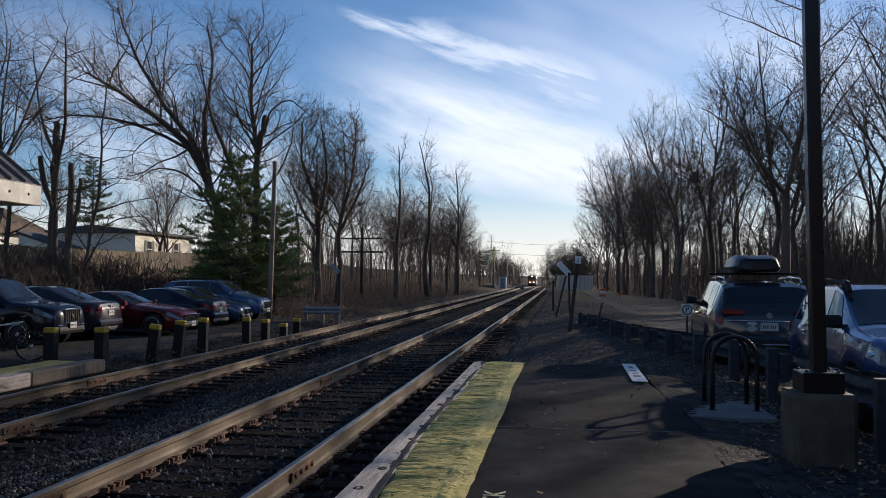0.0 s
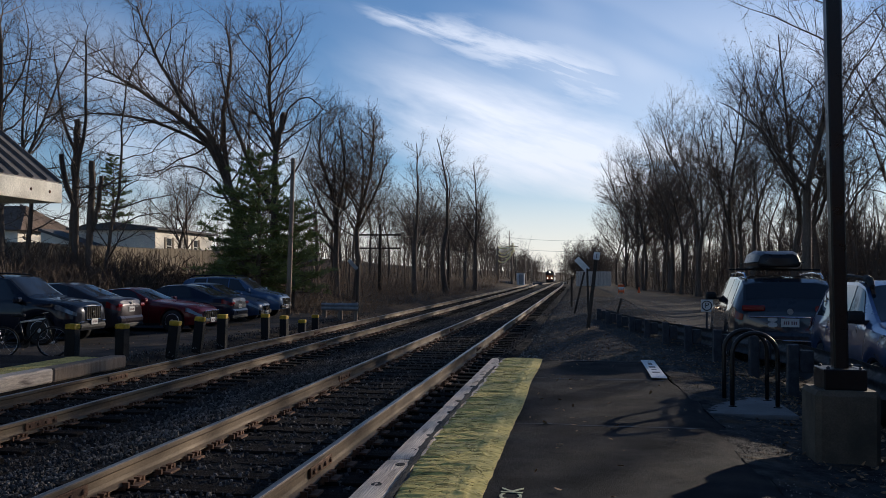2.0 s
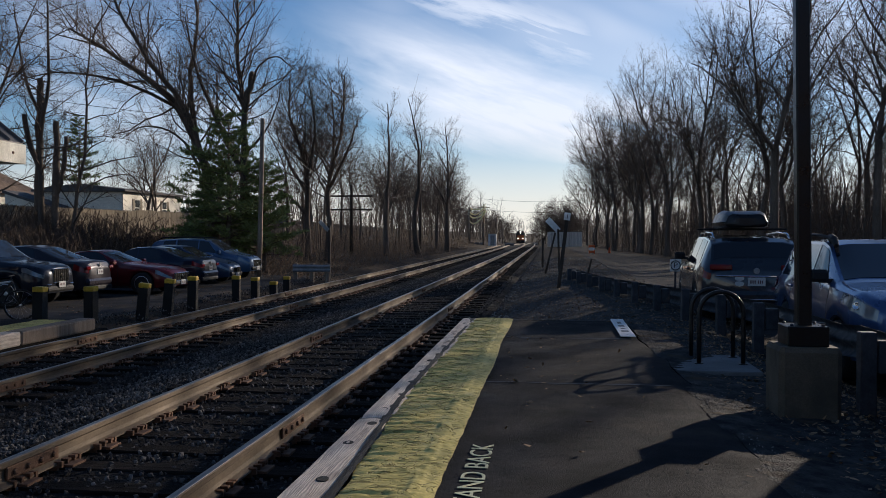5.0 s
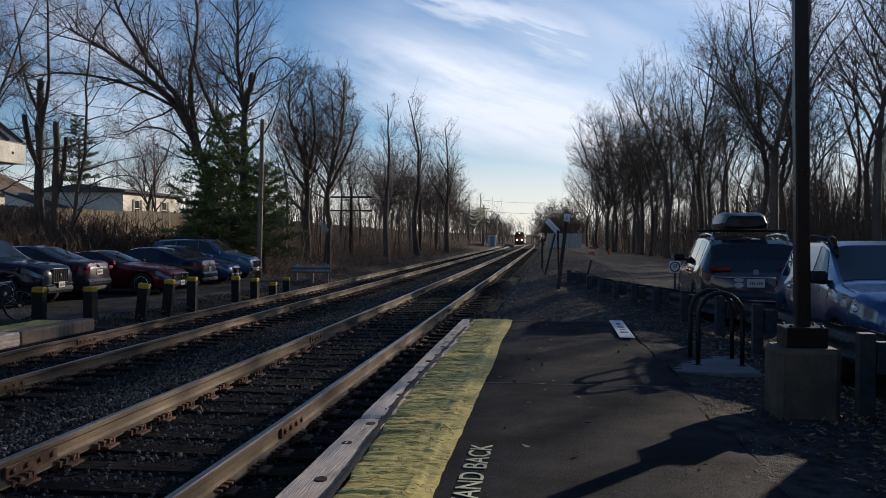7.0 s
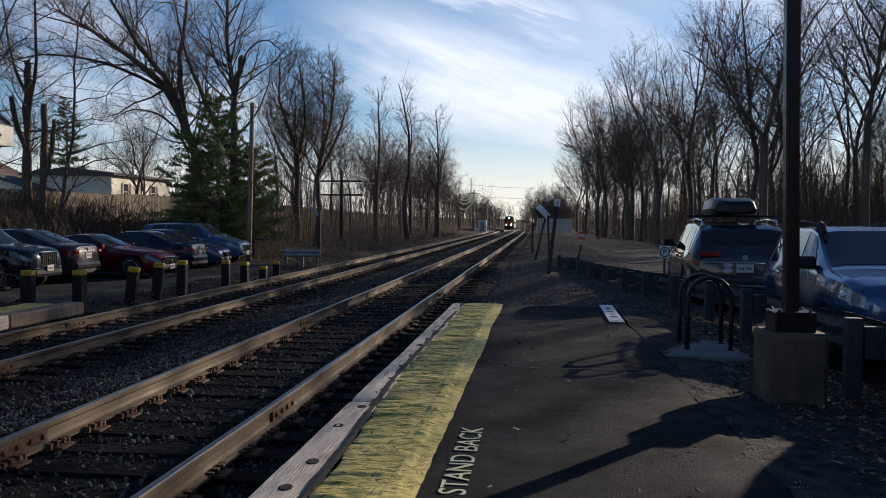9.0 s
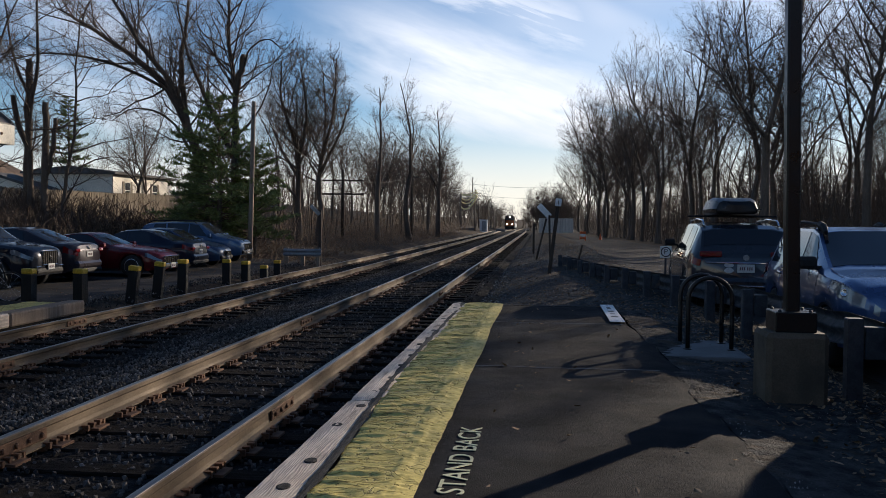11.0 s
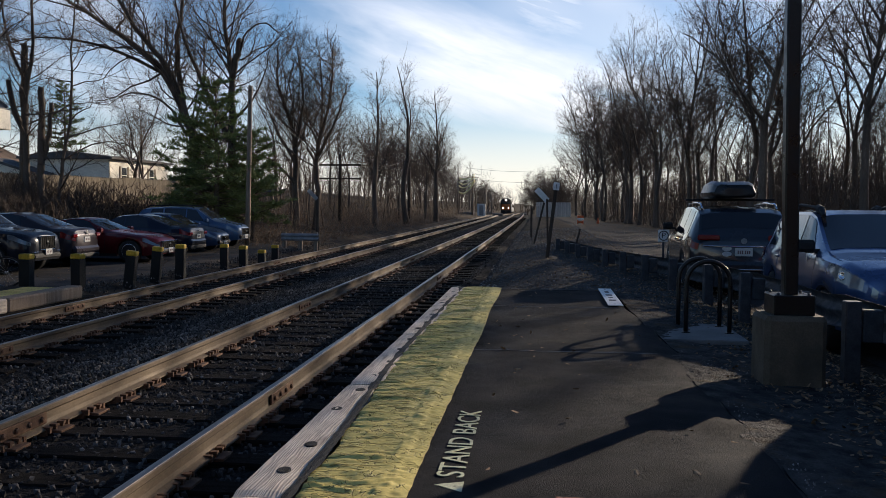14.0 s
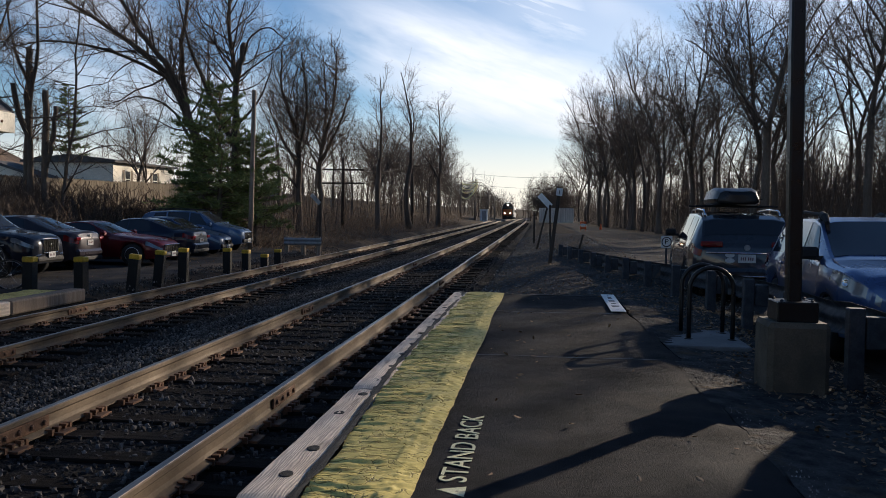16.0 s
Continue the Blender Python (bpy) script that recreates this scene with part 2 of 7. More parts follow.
def grained_timber():
    """Bleached timber with swirling raised grain, stains and checks."""
    m = shade("weathered_timber", (0.74, 0.63, 0.51), (0.5, 0.41, 0.33), 0.85, scale=5, fine=60, bump=0, stretch=(4, 0.7, 4), third=(0.13, 0.10, 0.08), third_scale=1.9, third_at=(0.58, 0.72))
    N, L = m.node_tree.nodes, m.node_tree.links
    b = N["Principled BSDF"]
    co = N.new("ShaderNodeTexCoord")
    mp = N.new("ShaderNodeMapping")
    mp.inputs["Scale"].default_value = (1.0, 0.13, 1.0)
    L.new(co.outputs["Object"], mp.inputs[0])
    w = N.new("ShaderNodeTexWave")
    w.bands_direction = "X"
    w.inputs["Scale"].default_value, w.inputs["Distortion"].default_value = 21, 17.0
    w.inputs["Detail"].default_value, w.inputs["Detail Scale"].default_value = 3.0, 0.6
    L.new(mp.outputs[0], w.inputs["Vector"])
    r = N.new("ShaderNodeValToRGB")
    r.color_ramp.elements[0].position, r.color_ramp.elements[1].position = 0.1, 0.55
    r.color_ramp.elements[0].color, r.color_ramp.elements[1].color = (0.5, 0.47, 0.45, 1), (1.05, 1.04, 1.03, 1)
    L.new(w.outputs[0], r.inputs[0])
    old = b.inputs["Base Color"].links[0].from_socket
    x = N.new("ShaderNodeMix")
    x.data_type, x.blend_type = "RGBA", "MULTIPLY"
    x.inputs[0].default_value = 0.13
    L.new(old, x.inputs[6])
    L.new(r.outputs[0], x.inputs[7])
    L.new(x.outputs[2], b.inputs["Base Color"])
    bp = N.new("ShaderNodeBump")
    bp.inputs["Strength"].default_value, bp.inputs["Distance"].default_value = 0.4, 0.006
    L.new(w.outputs[0], bp.inputs["Height"])
    L.new(bp.outputs[0], b.inputs["Normal"])
    return m


OLDWOOD = grained_timber()
TIEWOOD = shade("creosoted_tie", (0.024, 0.020, 0.0175), (0.012, 0.010, 0.009), 0.9, scale=3, fine=40, bump=0.8, depth=0.015, stretch=(0.5, 7, 7), vary=0.3, gloss=0.06)
RAILSIDE = shade("rusty_rail_side", (0.185, 0.135, 0.085), (0.08, 0.056, 0.037), 0.75, metal=0.1, scale=2.2, fine=70, bump=0.3, depth=0.004, stretch=(1, 0.35, 1))
RAILTOP = shade("polished_rail_head", (0.26, 0.235, 0.21), (0.16, 0.14, 0.125), 0.42, metal=0.9, scale=4, fine=30, bump=0.08, depth=0.002, stretch=(6, 0.2, 6))
RUST = shade("rusty_iron", (0.19, 0.10, 0.055), (0.10, 0.055, 0.035), 0.8, metal=0.2, scale=12, fine=90, bump=0.4, depth=0.004)
BLACKWOOD = shade("black_stained_timber", (0.010, 0.0095, 0.009), (0.017, 0.015, 0.013), 0.8, scale=5, fine=50, bump=0.6, depth=0.008, stretch=(5, 5, 0.6))
CAPYELLOW = shade("yellow_cap_paint", (0.58, 0.36, 0.02), (0.42, 0.26, 0.02), 0.6, scale=12, fine=70, bump=0.3, third=(0.08, 0.06, 0.03), third_scale=9, third_at=(0.62, 0.72))
CONCRETE = shade("stained_concrete", (0.115, 0.09, 0.062), (0.07, 0.057, 0.04), 0.9, scale=3, fine=85, bump=0.4, depth=0.005, third=(0.06, 0.05, 0.038), third_scale=2.3)
SLAB = shade("pale_concrete", (0.17, 0.168, 0.165), (0.125, 0.123, 0.12), 0.9, scale=3, fine=110, bump=0.3, depth=0.003)
BLACKSTEEL = shade("black_painted_steel", (0.007, 0.007, 0.008), (0.011, 0.010, 0.010), 0.34, scale=7, fine=60, bump=0.1, depth=0.002)
GALV = shade("galvanised_steel", (0.055, 0.062, 0.075), (0.036, 0.041, 0.05), 0.6, metal=0.3, scale=9, fine=60, bump=0.12, depth=0.003, third=(0.16, 0.12, 0.09), third_scale=3, third_at=(0.62, 0.75))
WHITEPAINT = shade("white_painted_metal", (0.74, 0.74, 0.72), (0.62, 0.62, 0.6), 0.5, scale=8, fine=60, bump=0.08)
SIGNBACK = shade("sign_aluminium", (0.3, 0.3, 0.3), (0.22, 0.22, 0.22), 0.55, metal=0.3, scale=6, fine=40, bump=0.06)
DARKWOOD = shade("dark_weathered_post", (0.075, 0.056, 0.042), (0.045, 0.034, 0.026), 0.9, scale=4, fine=45, bump=0.6, stretch=(5, 5, 0.5))
POLEWOOD = shade("brown_pole_wood", (0.27, 0.205, 0.15), (0.18, 0.135, 0.10), 0.85, scale=3, fine=40, bump=0.6, stretch=(5, 5, 0.4))
BARK = shade("tree_bark", (0.14, 0.105, 0.078), (0.075, 0.058, 0.045), 0.95, scale=1.5, fine=22, bump=0.9, depth=0.03, stretch=(1, 1, 0.25), vary=0.25)
TWIG = shade("bare_twigs", (0.13, 0.092, 0.066), (0.088, 0.063, 0.047), 0.95, scale=0.7, fine=12, bump=0, vary=0.25)
STEM = shade("dry_brush", (0.24, 0.16, 0.10), (0.13, 0.09, 0.06), 0.95, scale=0.6, fine=9, bump=0)
NEEDLE = shade("pine_needles", (0.17, 0.2, 0.06), (0.10, 0.13, 0.04), 0.7, scale=1.2, fine=8, bump=0)
LEAF = shade("dead_leaves", (0.26, 0.165, 0.09), (0.12, 0.075, 0.042), 0.85, scale=2.4, fine=20, bump=0)
speckle(LEAF, 0.5, 1.6)
OAKLEAF = shade("clinging_oak_leaves", (0.15, 0.075, 0.035), (0.09, 0.05, 0.025), 0.85, scale=1.4, fine=9, bump=0)
FENCE = shade("stockade_fence", (0.26, 0.21, 0.155), (0.17, 0.14, 0.10), 0.9, scale=1.2, fine=22, bump=0.4, stretch=(6, 6, 0.6), vary=0.2)
PALEBOARD = shade("pale_fence_board", (0.66, 0.62, 0.55), (0.5, 0.46, 0.4), 0.85, scale=1.2, fine=22, bump=0.3, stretch=(6, 6, 0.6), vary=0.15)
SIDING = shade("cream_siding", (0.72, 0.67, 0.56), (0.62, 0.57, 0.48), 0.7, scale=1.4, fine=20, bump=0.1)
ROOFING = shade("grey_shingles", (0.11, 0.105, 0.1), (0.07, 0.068, 0.066), 0.9, scale=2, fine=18, bump=0.4)
BROWNROOF = shade("brown_shingles", (0.16, 0.11, 0.08), (0.1, 0.07, 0.05), 0.9, scale=2, fine=18, bump=0.4)
SEAMROOF = shade("brown_metal_roof", (0.16, 0.145, 0.13), (0.11, 0.1, 0.09), 0.55, metal=0.2, scale=3, fine=40, bump=0.1)
TRIMWHITE = shade("weathered_white_trim", (0.74, 0.7, 0.6), (0.6, 0.56, 0.47), 0.7, scale=2.5, fine=30, bump=0.2)
TYRE = shade("tyre_rubber", (0.014, 0.014, 0.014), (0.024, 0.023, 0.022), 0.85, scale=8, fine=60, bump=0.3)
RIM = shade("alloy_rim", (0.5, 0.5, 0.52), (0.38, 0.38, 0.4), 0.3, metal=0.9, scale=8, fine=40, bump=0)
CHROME = shade("bright_chrome", (0.7, 0.7, 0.72), (0.6, 0.6, 0.62), 0.12, metal=1.0, scale=9, fine=40, bump=0, rough_var=0.04)
BLACKTRIM = shade("black_plastic_trim", (0.009, 0.009, 0.010), (0.014, 0.014, 0.015), 0.7, scale=12, fine=120, bump=0.1, depth=0.002)
CARGLASS = glass("tinted_car_glass", (0.016, 0.019, 0.025))
GRILLEBLACK = shade("grille_black", (0.004, 0.004, 0.004), (0.006, 0.006, 0.006), 0.9, scale=9, fine=60, bump=0, gloss=0.05)
WINDGLASS = glass("dark_window_glass", (0.03, 0.034, 0.04), 0.06)
LAMPGLASS = shade("headlamp_lens", (0.2, 0.22, 0.25), (0.16, 0.175, 0.2), 0.12, metal=0.25, scale=3, fine=12, bump=0, coat=1.0, rough_var=0.05)
REDLENS = glass("red_tail_lens", (0.16, 0.008, 0.010), 0.12)
PLATE = shade("plate_white", (0.5, 0.5, 0.49), (0.42, 0.42, 0.41), 0.5, scale=20, fine=90, bump=0)
PLATEBAR = shade("plate_dark_bar", (0.12, 0.06, 0.07), (0.1, 0.05, 0.06), 0.5, scale=20, fine=90, bump=0)
ORANGE = shade("orange_plastic", (0.72, 0.12, 0.025), (0.58, 0.1, 0.02), 0.55, scale=7, fine=60, bump=0.05)
PALEPINK = shade("pale_board", (0.62, 0.5, 0.56), (0.55, 0.44, 0.5), 0.7, scale=5, fine=60, bump=0.1)
REDWOOD = shade("red_brown_wood", (0.3, 0.1, 0.06), (0.2, 0.07, 0.045), 0.8, scale=5, fine=60, bump=0.3)
BLACKINK = shade("black_sign_ink", (0.015, 0.015, 0.015), (0.02, 0.02, 0.02), 0.5, scale=9, fine=60, bump=0)
# yellow brightened so its colour stands for sun on the cables
CABLE = shade("yellow_sunlit_cable", (0.9, 0.78, 0.4), (0.85, 0.7, 0.34), 0.5, scale=6, fine=40, bump=0)
WIRE = shade("dark_wire", (0.05, 0.045, 0.04), (0.03, 0.03, 0.028), 0.6, scale=6, fine=40, bump=0)


def paint(name, c, metal=0.2, coat=0.45):
    return shade(name, c, tuple(q * 0.85 for q in c), 0.3, metal=metal, scale=1.3, fine=160, bump=0.02, depth=0.001, coat=coat, gloss=0.08, rough_var=0.06, third=tuple(0.8 * q + 0.006 for q in c), third_scale=2.2)


# ---- mesh tools ----


class Mesh:
    """Gathers vertices and faces for one mesh."""

    def __init__(self):
        self.v, self.f = [], []

    def add(self, vs, fs):
        o = len(self.v)
        self.v.extend(tuple(p) for p in vs)
        self.f.extend(tuple(i + o for i in q) for q in fs)
        return self

    def box(self, x0, y0, z0, x1, y1, z1, b=0.0, m=None):
        if x0 > x1: x0, x1 = x1, x0
        if y0 > y1: y0, y1 = y1, y0
        if z0 > z1: z0, z1 = z1, z0
        b = min(b, 0.45 * (x1 - x0), 0.45 * (y1 - y0), 0.45 * (z1 - z0))
        if b <= 0:
            vs = [(x, y, z) for z in (z0, z1) for x, y in ((x0, y0), (x1, y0), (x1, y1), (x0, y1))]
            fs = [(3, 2, 1, 0), (4, 5, 6, 7), (0, 1, 5, 4), (1, 2, 6, 5), (2, 3, 7, 6), (3, 0, 4, 7)]
        else:
            def ring(d, z):
                return [(x0 + d, y0 + b, z), (x0 + b, y0 + d, z), (x1 - b, y0 + d, z), (x1 - d, y0 + b, z),
                        (x1 - d, y1 - b, z), (x1 - b, y1 - d, z), (x0 + b, y1 - d, z), (x0 + d, y1 - b, z)]
            vs = ring(b * 0.6, z0) + ring(0, z0 + b) + ring(0, z1 - b) + ring(b * 0.6, z1)
            fs = [tuple(range(7, -1, -1)), tuple(range(24, 32))]
            for k in range(3):
                fs += [(8 * k + i, 8 * k + (i + 1) % 8, 8 * k + 8 + (i + 1) % 8, 8 * k + 8 + i) for i in range(8)]
        if m is not None:
            vs = [m @ Vector(p) for p in vs]
        return self.add(vs, fs)

    def tube(self, pts, radii, n=6, caps=True):
        pts = [Vector(p) for p in pts]
        if isinstance(radii, (int, float)):
            radii = [radii] * len(pts)
        vs, fs, side = [], [], None
        for i, p in enumerate(pts):
            d = (pts[min(i + 1, len(pts) - 1)] - pts[max(i - 1, 0)]).normalized()
            if side is None:
                side = d.orthogonal().normalized()
            side = (side - d * side.dot(d)).normalized()
            up = d.cross(side)
            for k in range(n):
                a = math.tau * k / n
                vs.append(p + (side * math.cos(a) + up * math.sin(a)) * radii[i])
        for i in range(len(pts) - 1):
            for k in range(n):
                a, b = i * n + k, i * n + (k + 1) % n
                fs.append((a, b, b + n, a + n))
        if caps:
            fs.append(tuple(range(n - 1, -1, -1)))
            fs.append(tuple(range((len(pts) - 1) * n, len(pts) * n)))
        return self.add(vs, fs)

    def lathe(self, profile, n=24, m=None):
        """profile: (radius, z), turned round z."""
        vs, fs = [], []
        for r, z in profile:
            vs += [Vector((r * math.cos(math.tau * k / n), r * math.sin(math.tau * k / n), z)) for k in range(n)]
        for i in range(len(profile) - 1):
            for k in range(n):
                a, b = i * n + k, i * n + (k + 1) % n
                fs.append((a, b, b + n, a + n))
        fs.append(tuple(range(n - 1, -1, -1)))
        fs.append(tuple(range((len(profile) - 1) * n, len(profile) * n)))
        if m is not None:
            vs = [m @ p for p in vs]
        return self.add(vs, fs)

    def sheet(self, fn, us, vs_):
        """A grid of fn(u, v)."""
        pts = [fn(u, v) for v in vs_ for u in us]
        n = len(us)
        return self.add(pts, [(j * n + i, j * n + i + 1, (j + 1) * n + i + 1, (j + 1) * n + i) for j in range(len(vs_) - 1) for i in range(n - 1)])

    def prism(self, outline, z0, z1, m=None):
        """A flat outline (x, y), counter-clockwise, drawn up from z0 to z1."""
        n = len(outline)
        vs = [Vector((x, y, z0)) for x, y in outline] + [Vector((x, y, z1)) for x, y in outline]
        fs = [tuple(range(n - 1, -1, -1)), tuple(range(n, 2 * n))] + [(i, (i + 1) % n, n + (i + 1) % n, n + i) for i in range(n)]
        if m is not None:
            vs = [m @ p for p in vs]
        return self.add(vs, fs)

    def data(self, name, material, smooth=False):
        me = bpy.data.meshes.new(name)
        me.from_pydata(self.v, [], self.f)
        me.materials.append(material)
        if smooth:
            me.polygons.foreach_set("use_smooth", [True] * len(me.polygons))
        me.update()
        return me


def part(name, mesh, material, parent=None, label="", smooth=False, at=None):
    ob = new(name, mesh if isinstance(mesh, bpy.types.Mesh) else mesh.data(name, material, smooth))
    if parent is not None:
        ob.parent = parent
    if at is not None:
        ob.matrix_basis = at
    if label:
        ob["label"] = label
    return ob


def thing(name, at=None, label="", category="", group="", kind=""):
    ob = new(name)
    ob.empty_display_size = 0.2
    if at is not None:
        ob.matrix_basis = at
    return tagged(ob, label, category, group, kind)


def lettering(text, size, depth, name, material, parent, m, label=""):
    cu = bpy.data.curves.new("lettering", "FONT")
    cu.body, cu.size, cu.extrude, cu.align_x, cu.align_y = text, size, depth, "CENTER", "CENTER"
    tmp = new("lettering", cu)
    me = bpy.data.meshes.new_from_object(tmp.evaluated_get(bpy.context.evaluated_depsgraph_get()))
    bpy.data.objects.remove(tmp)
    bpy.data.curves.remove(cu)
    me.materials.clear()
    me.materials.append(material)
    return part(name, me, material, parent, label, at=m)


def lerp(a, b, t):
    return a + (b - a) * t


def ramp_at(x, keys):
    """Straight lines between (x, value) keys."""
    if x <= keys[0][0]:
        return keys[0][1]
    for (a, p), (b, q) in zip(keys, keys[1:]):
        if x <= b:
            return lerp(p, q, (x - a) / (b - a))
    return keys[-1][1]


def soft(x, a, b):
    t = min(1, max(0, (x - a) / (b - a)))
    return t * t * (3 - 2 * t)


# ---- ground ----
TRACKS = ((-2.98, -0.22), (-7.38, -0.45))  # centre, rail top


def drop(y):
    """The line falls gently away past the crossing."""
    return -0.009 * min(max(0.0, y - 140), 230)


def bend(y):
    y = min(y, 480)
    return 0.0 if y < 100 else -0.000178 * (y - 100) ** 2 if y < 150 else -0.445 - 0.0178 * (y - 150)


def ground_z(x, y):
    left = soft(y, 36, 46)
    far = soft(y, 55, 85)
    keys = [(-1500, 9), (-60, lerp(2.6, 5.0, far)), (-26, lerp(1.5, 2.0, far)), (lerp(-21, -18, left), 0.7), (lerp(-17.8, -13, left), lerp(-0.58, -0.3, left)), (-9.5, -0.58), (-9.15, -1.0), (-1.75, -1.0), (-1.55, -0.5)]
    end = soft(y, 13.9, 15.5)
    keys += [(-0.9, lerp(-0.5, -0.42, end)), (0.3, lerp(-0.3, -0.17, end)), (1.2, lerp(-0.09, -0.14, end)), (2.4, -0.11), (3.6, -0.36), (11, -0.38), (16, -0.2), (30, 1.0), (60, 5.0), (1500, 14)]
    z = ramp_at(x - bend(y) * soft(abs(x), 60, 20), keys) + drop(y)
    n = noise.noise((x * 0.7, y * 0.7, 0)) * 0.03 * (1 if -9.5 > x or x > -1.2 else 0)
    if x < -17 or x > 12:
        n += noise.noise((x * 0.13, y * 0.13, 4)) * 0.25
    return z + n


def spread(lo, hi, step0, grow):
    """Steps that widen away from zero."""
    out, x, s = [], 0.0, step0
    while x < hi:
        out.append(x)
        x += s
        s *= grow
    out.append(hi)
    x, s = 0.0, step0
    neg = []
    while x > lo:
        x -= s
        s *= grow
        neg.append(max(x, lo))
    return sorted(set(neg + out))


def make_ground():
    g = Mesh().sheet(lambda x, y: (x, y, ground_z(x, y) - 0.02), [-3.7 + q for q in spread(-1500, 1500, 0.45, 1.05)], [14 + q for q in spread(-700, 2600, 0.6, 1.042)])
    tagged(part("ground", g, DIRT, smooth=True), "brown earth strewn with dead leaves and gravel", "ground", kind="structure")
    # car parks, laid on the ground
    xs, ys = np.arange(-17.4, -9.8, 0.58), np.arange(-8, 40, 0.8)
    g = Mesh().sheet(lambda x, y: (x + 0.25 * noise.noise((y * 0.3, x, 2)), y, ground_z(x, y) + 0.025 - 0.15 * (x > -10.2 or x < -17.2 or y > 39)), list(xs), list(ys))
    tagged(part("parking_lot_west", g, LOT, smooth=True), "worn grey asphalt of the car park by the bollards", "road", kind="structure")
    xs, ys = list(np.arange(3.5, 11.6, 0.5)), list(np.arange(-14, 30, 0.8)) + list(np.arange(30, 128, 2.0))
    def lot(x, y):
        k = (x - 3.5) / 8.1
        x0 = lerp(lerp(3.4, 2.2, soft(y, 18, 40)), 1.2, soft(y, 60, 110)) + 0.3 * noise.noise((y * 0.25, 0, 5))
        x1 = ramp_at(y, [(0, 12.5), (45, 10.6), (95, 5.6), (128, 4.6)]) + 0.6 * noise.noise((y * 0.1, 3, 5))
        x = lerp(x0, x1, k)
        return (x, y, ground_z(x, y) + 0.025 - 0.14 * (k < 0.02 or k > 0.98))
    tagged(part("parking_lot_east", Mesh().sheet(lot, xs, ys), LOT, smooth=True), "broad worn asphalt car park with drifted leaves", "road", kind="structure")


make_ground()


def verge():
    """Fine gravel between the platform, its end and the guard rail."""
    def z(x, y):
        k = noise.noise((x * 11, y * 11, 0)) * 0.012 + noise.noise((x * 27, y * 27, 3)) * 0.009 + noise.noise((x * 1.4, y * 1.4, 5)) * 0.02
        lift = 0.035 * soft(x, 1.9, 1.3) * (y < 13.9)
        return (x, y, ground_z(x, y) + 0.02 + k + lift - 0.1 * (x > 2.95) - 0.1 * (x < -0.9 and y > 14.1))
    g = Mesh().sheet(z, [1.22 + 0.05 * i for i in range(37)], [3.0 + 0.055 * i for i in range(201)])
    tagged(part("gravel_verge", g, GRAVEL), "dark fine gravel verge beside the platform", "gravel", kind="structure")
    g = Mesh().sheet(z, [-1.0 + 0.07 * i for i in range(57)], [14.07 + 0.09 * i for i in range(190)])
    tagged(part("gravel_verge_far", g, GRAVEL), "dark gravel with dead leaves past the platform", "gravel", kind="structure")


verge()

# ---- tracks ----
NEAR_Y = [-12 + 0.5 * i for i in range(90)]


def bed_z(x, y, cx, top):
    d = abs(x - cx - bend(y))
    return top - 0.215 - 0.02 * (d > 0.72) - max(0, d - 1.35) * 0.2


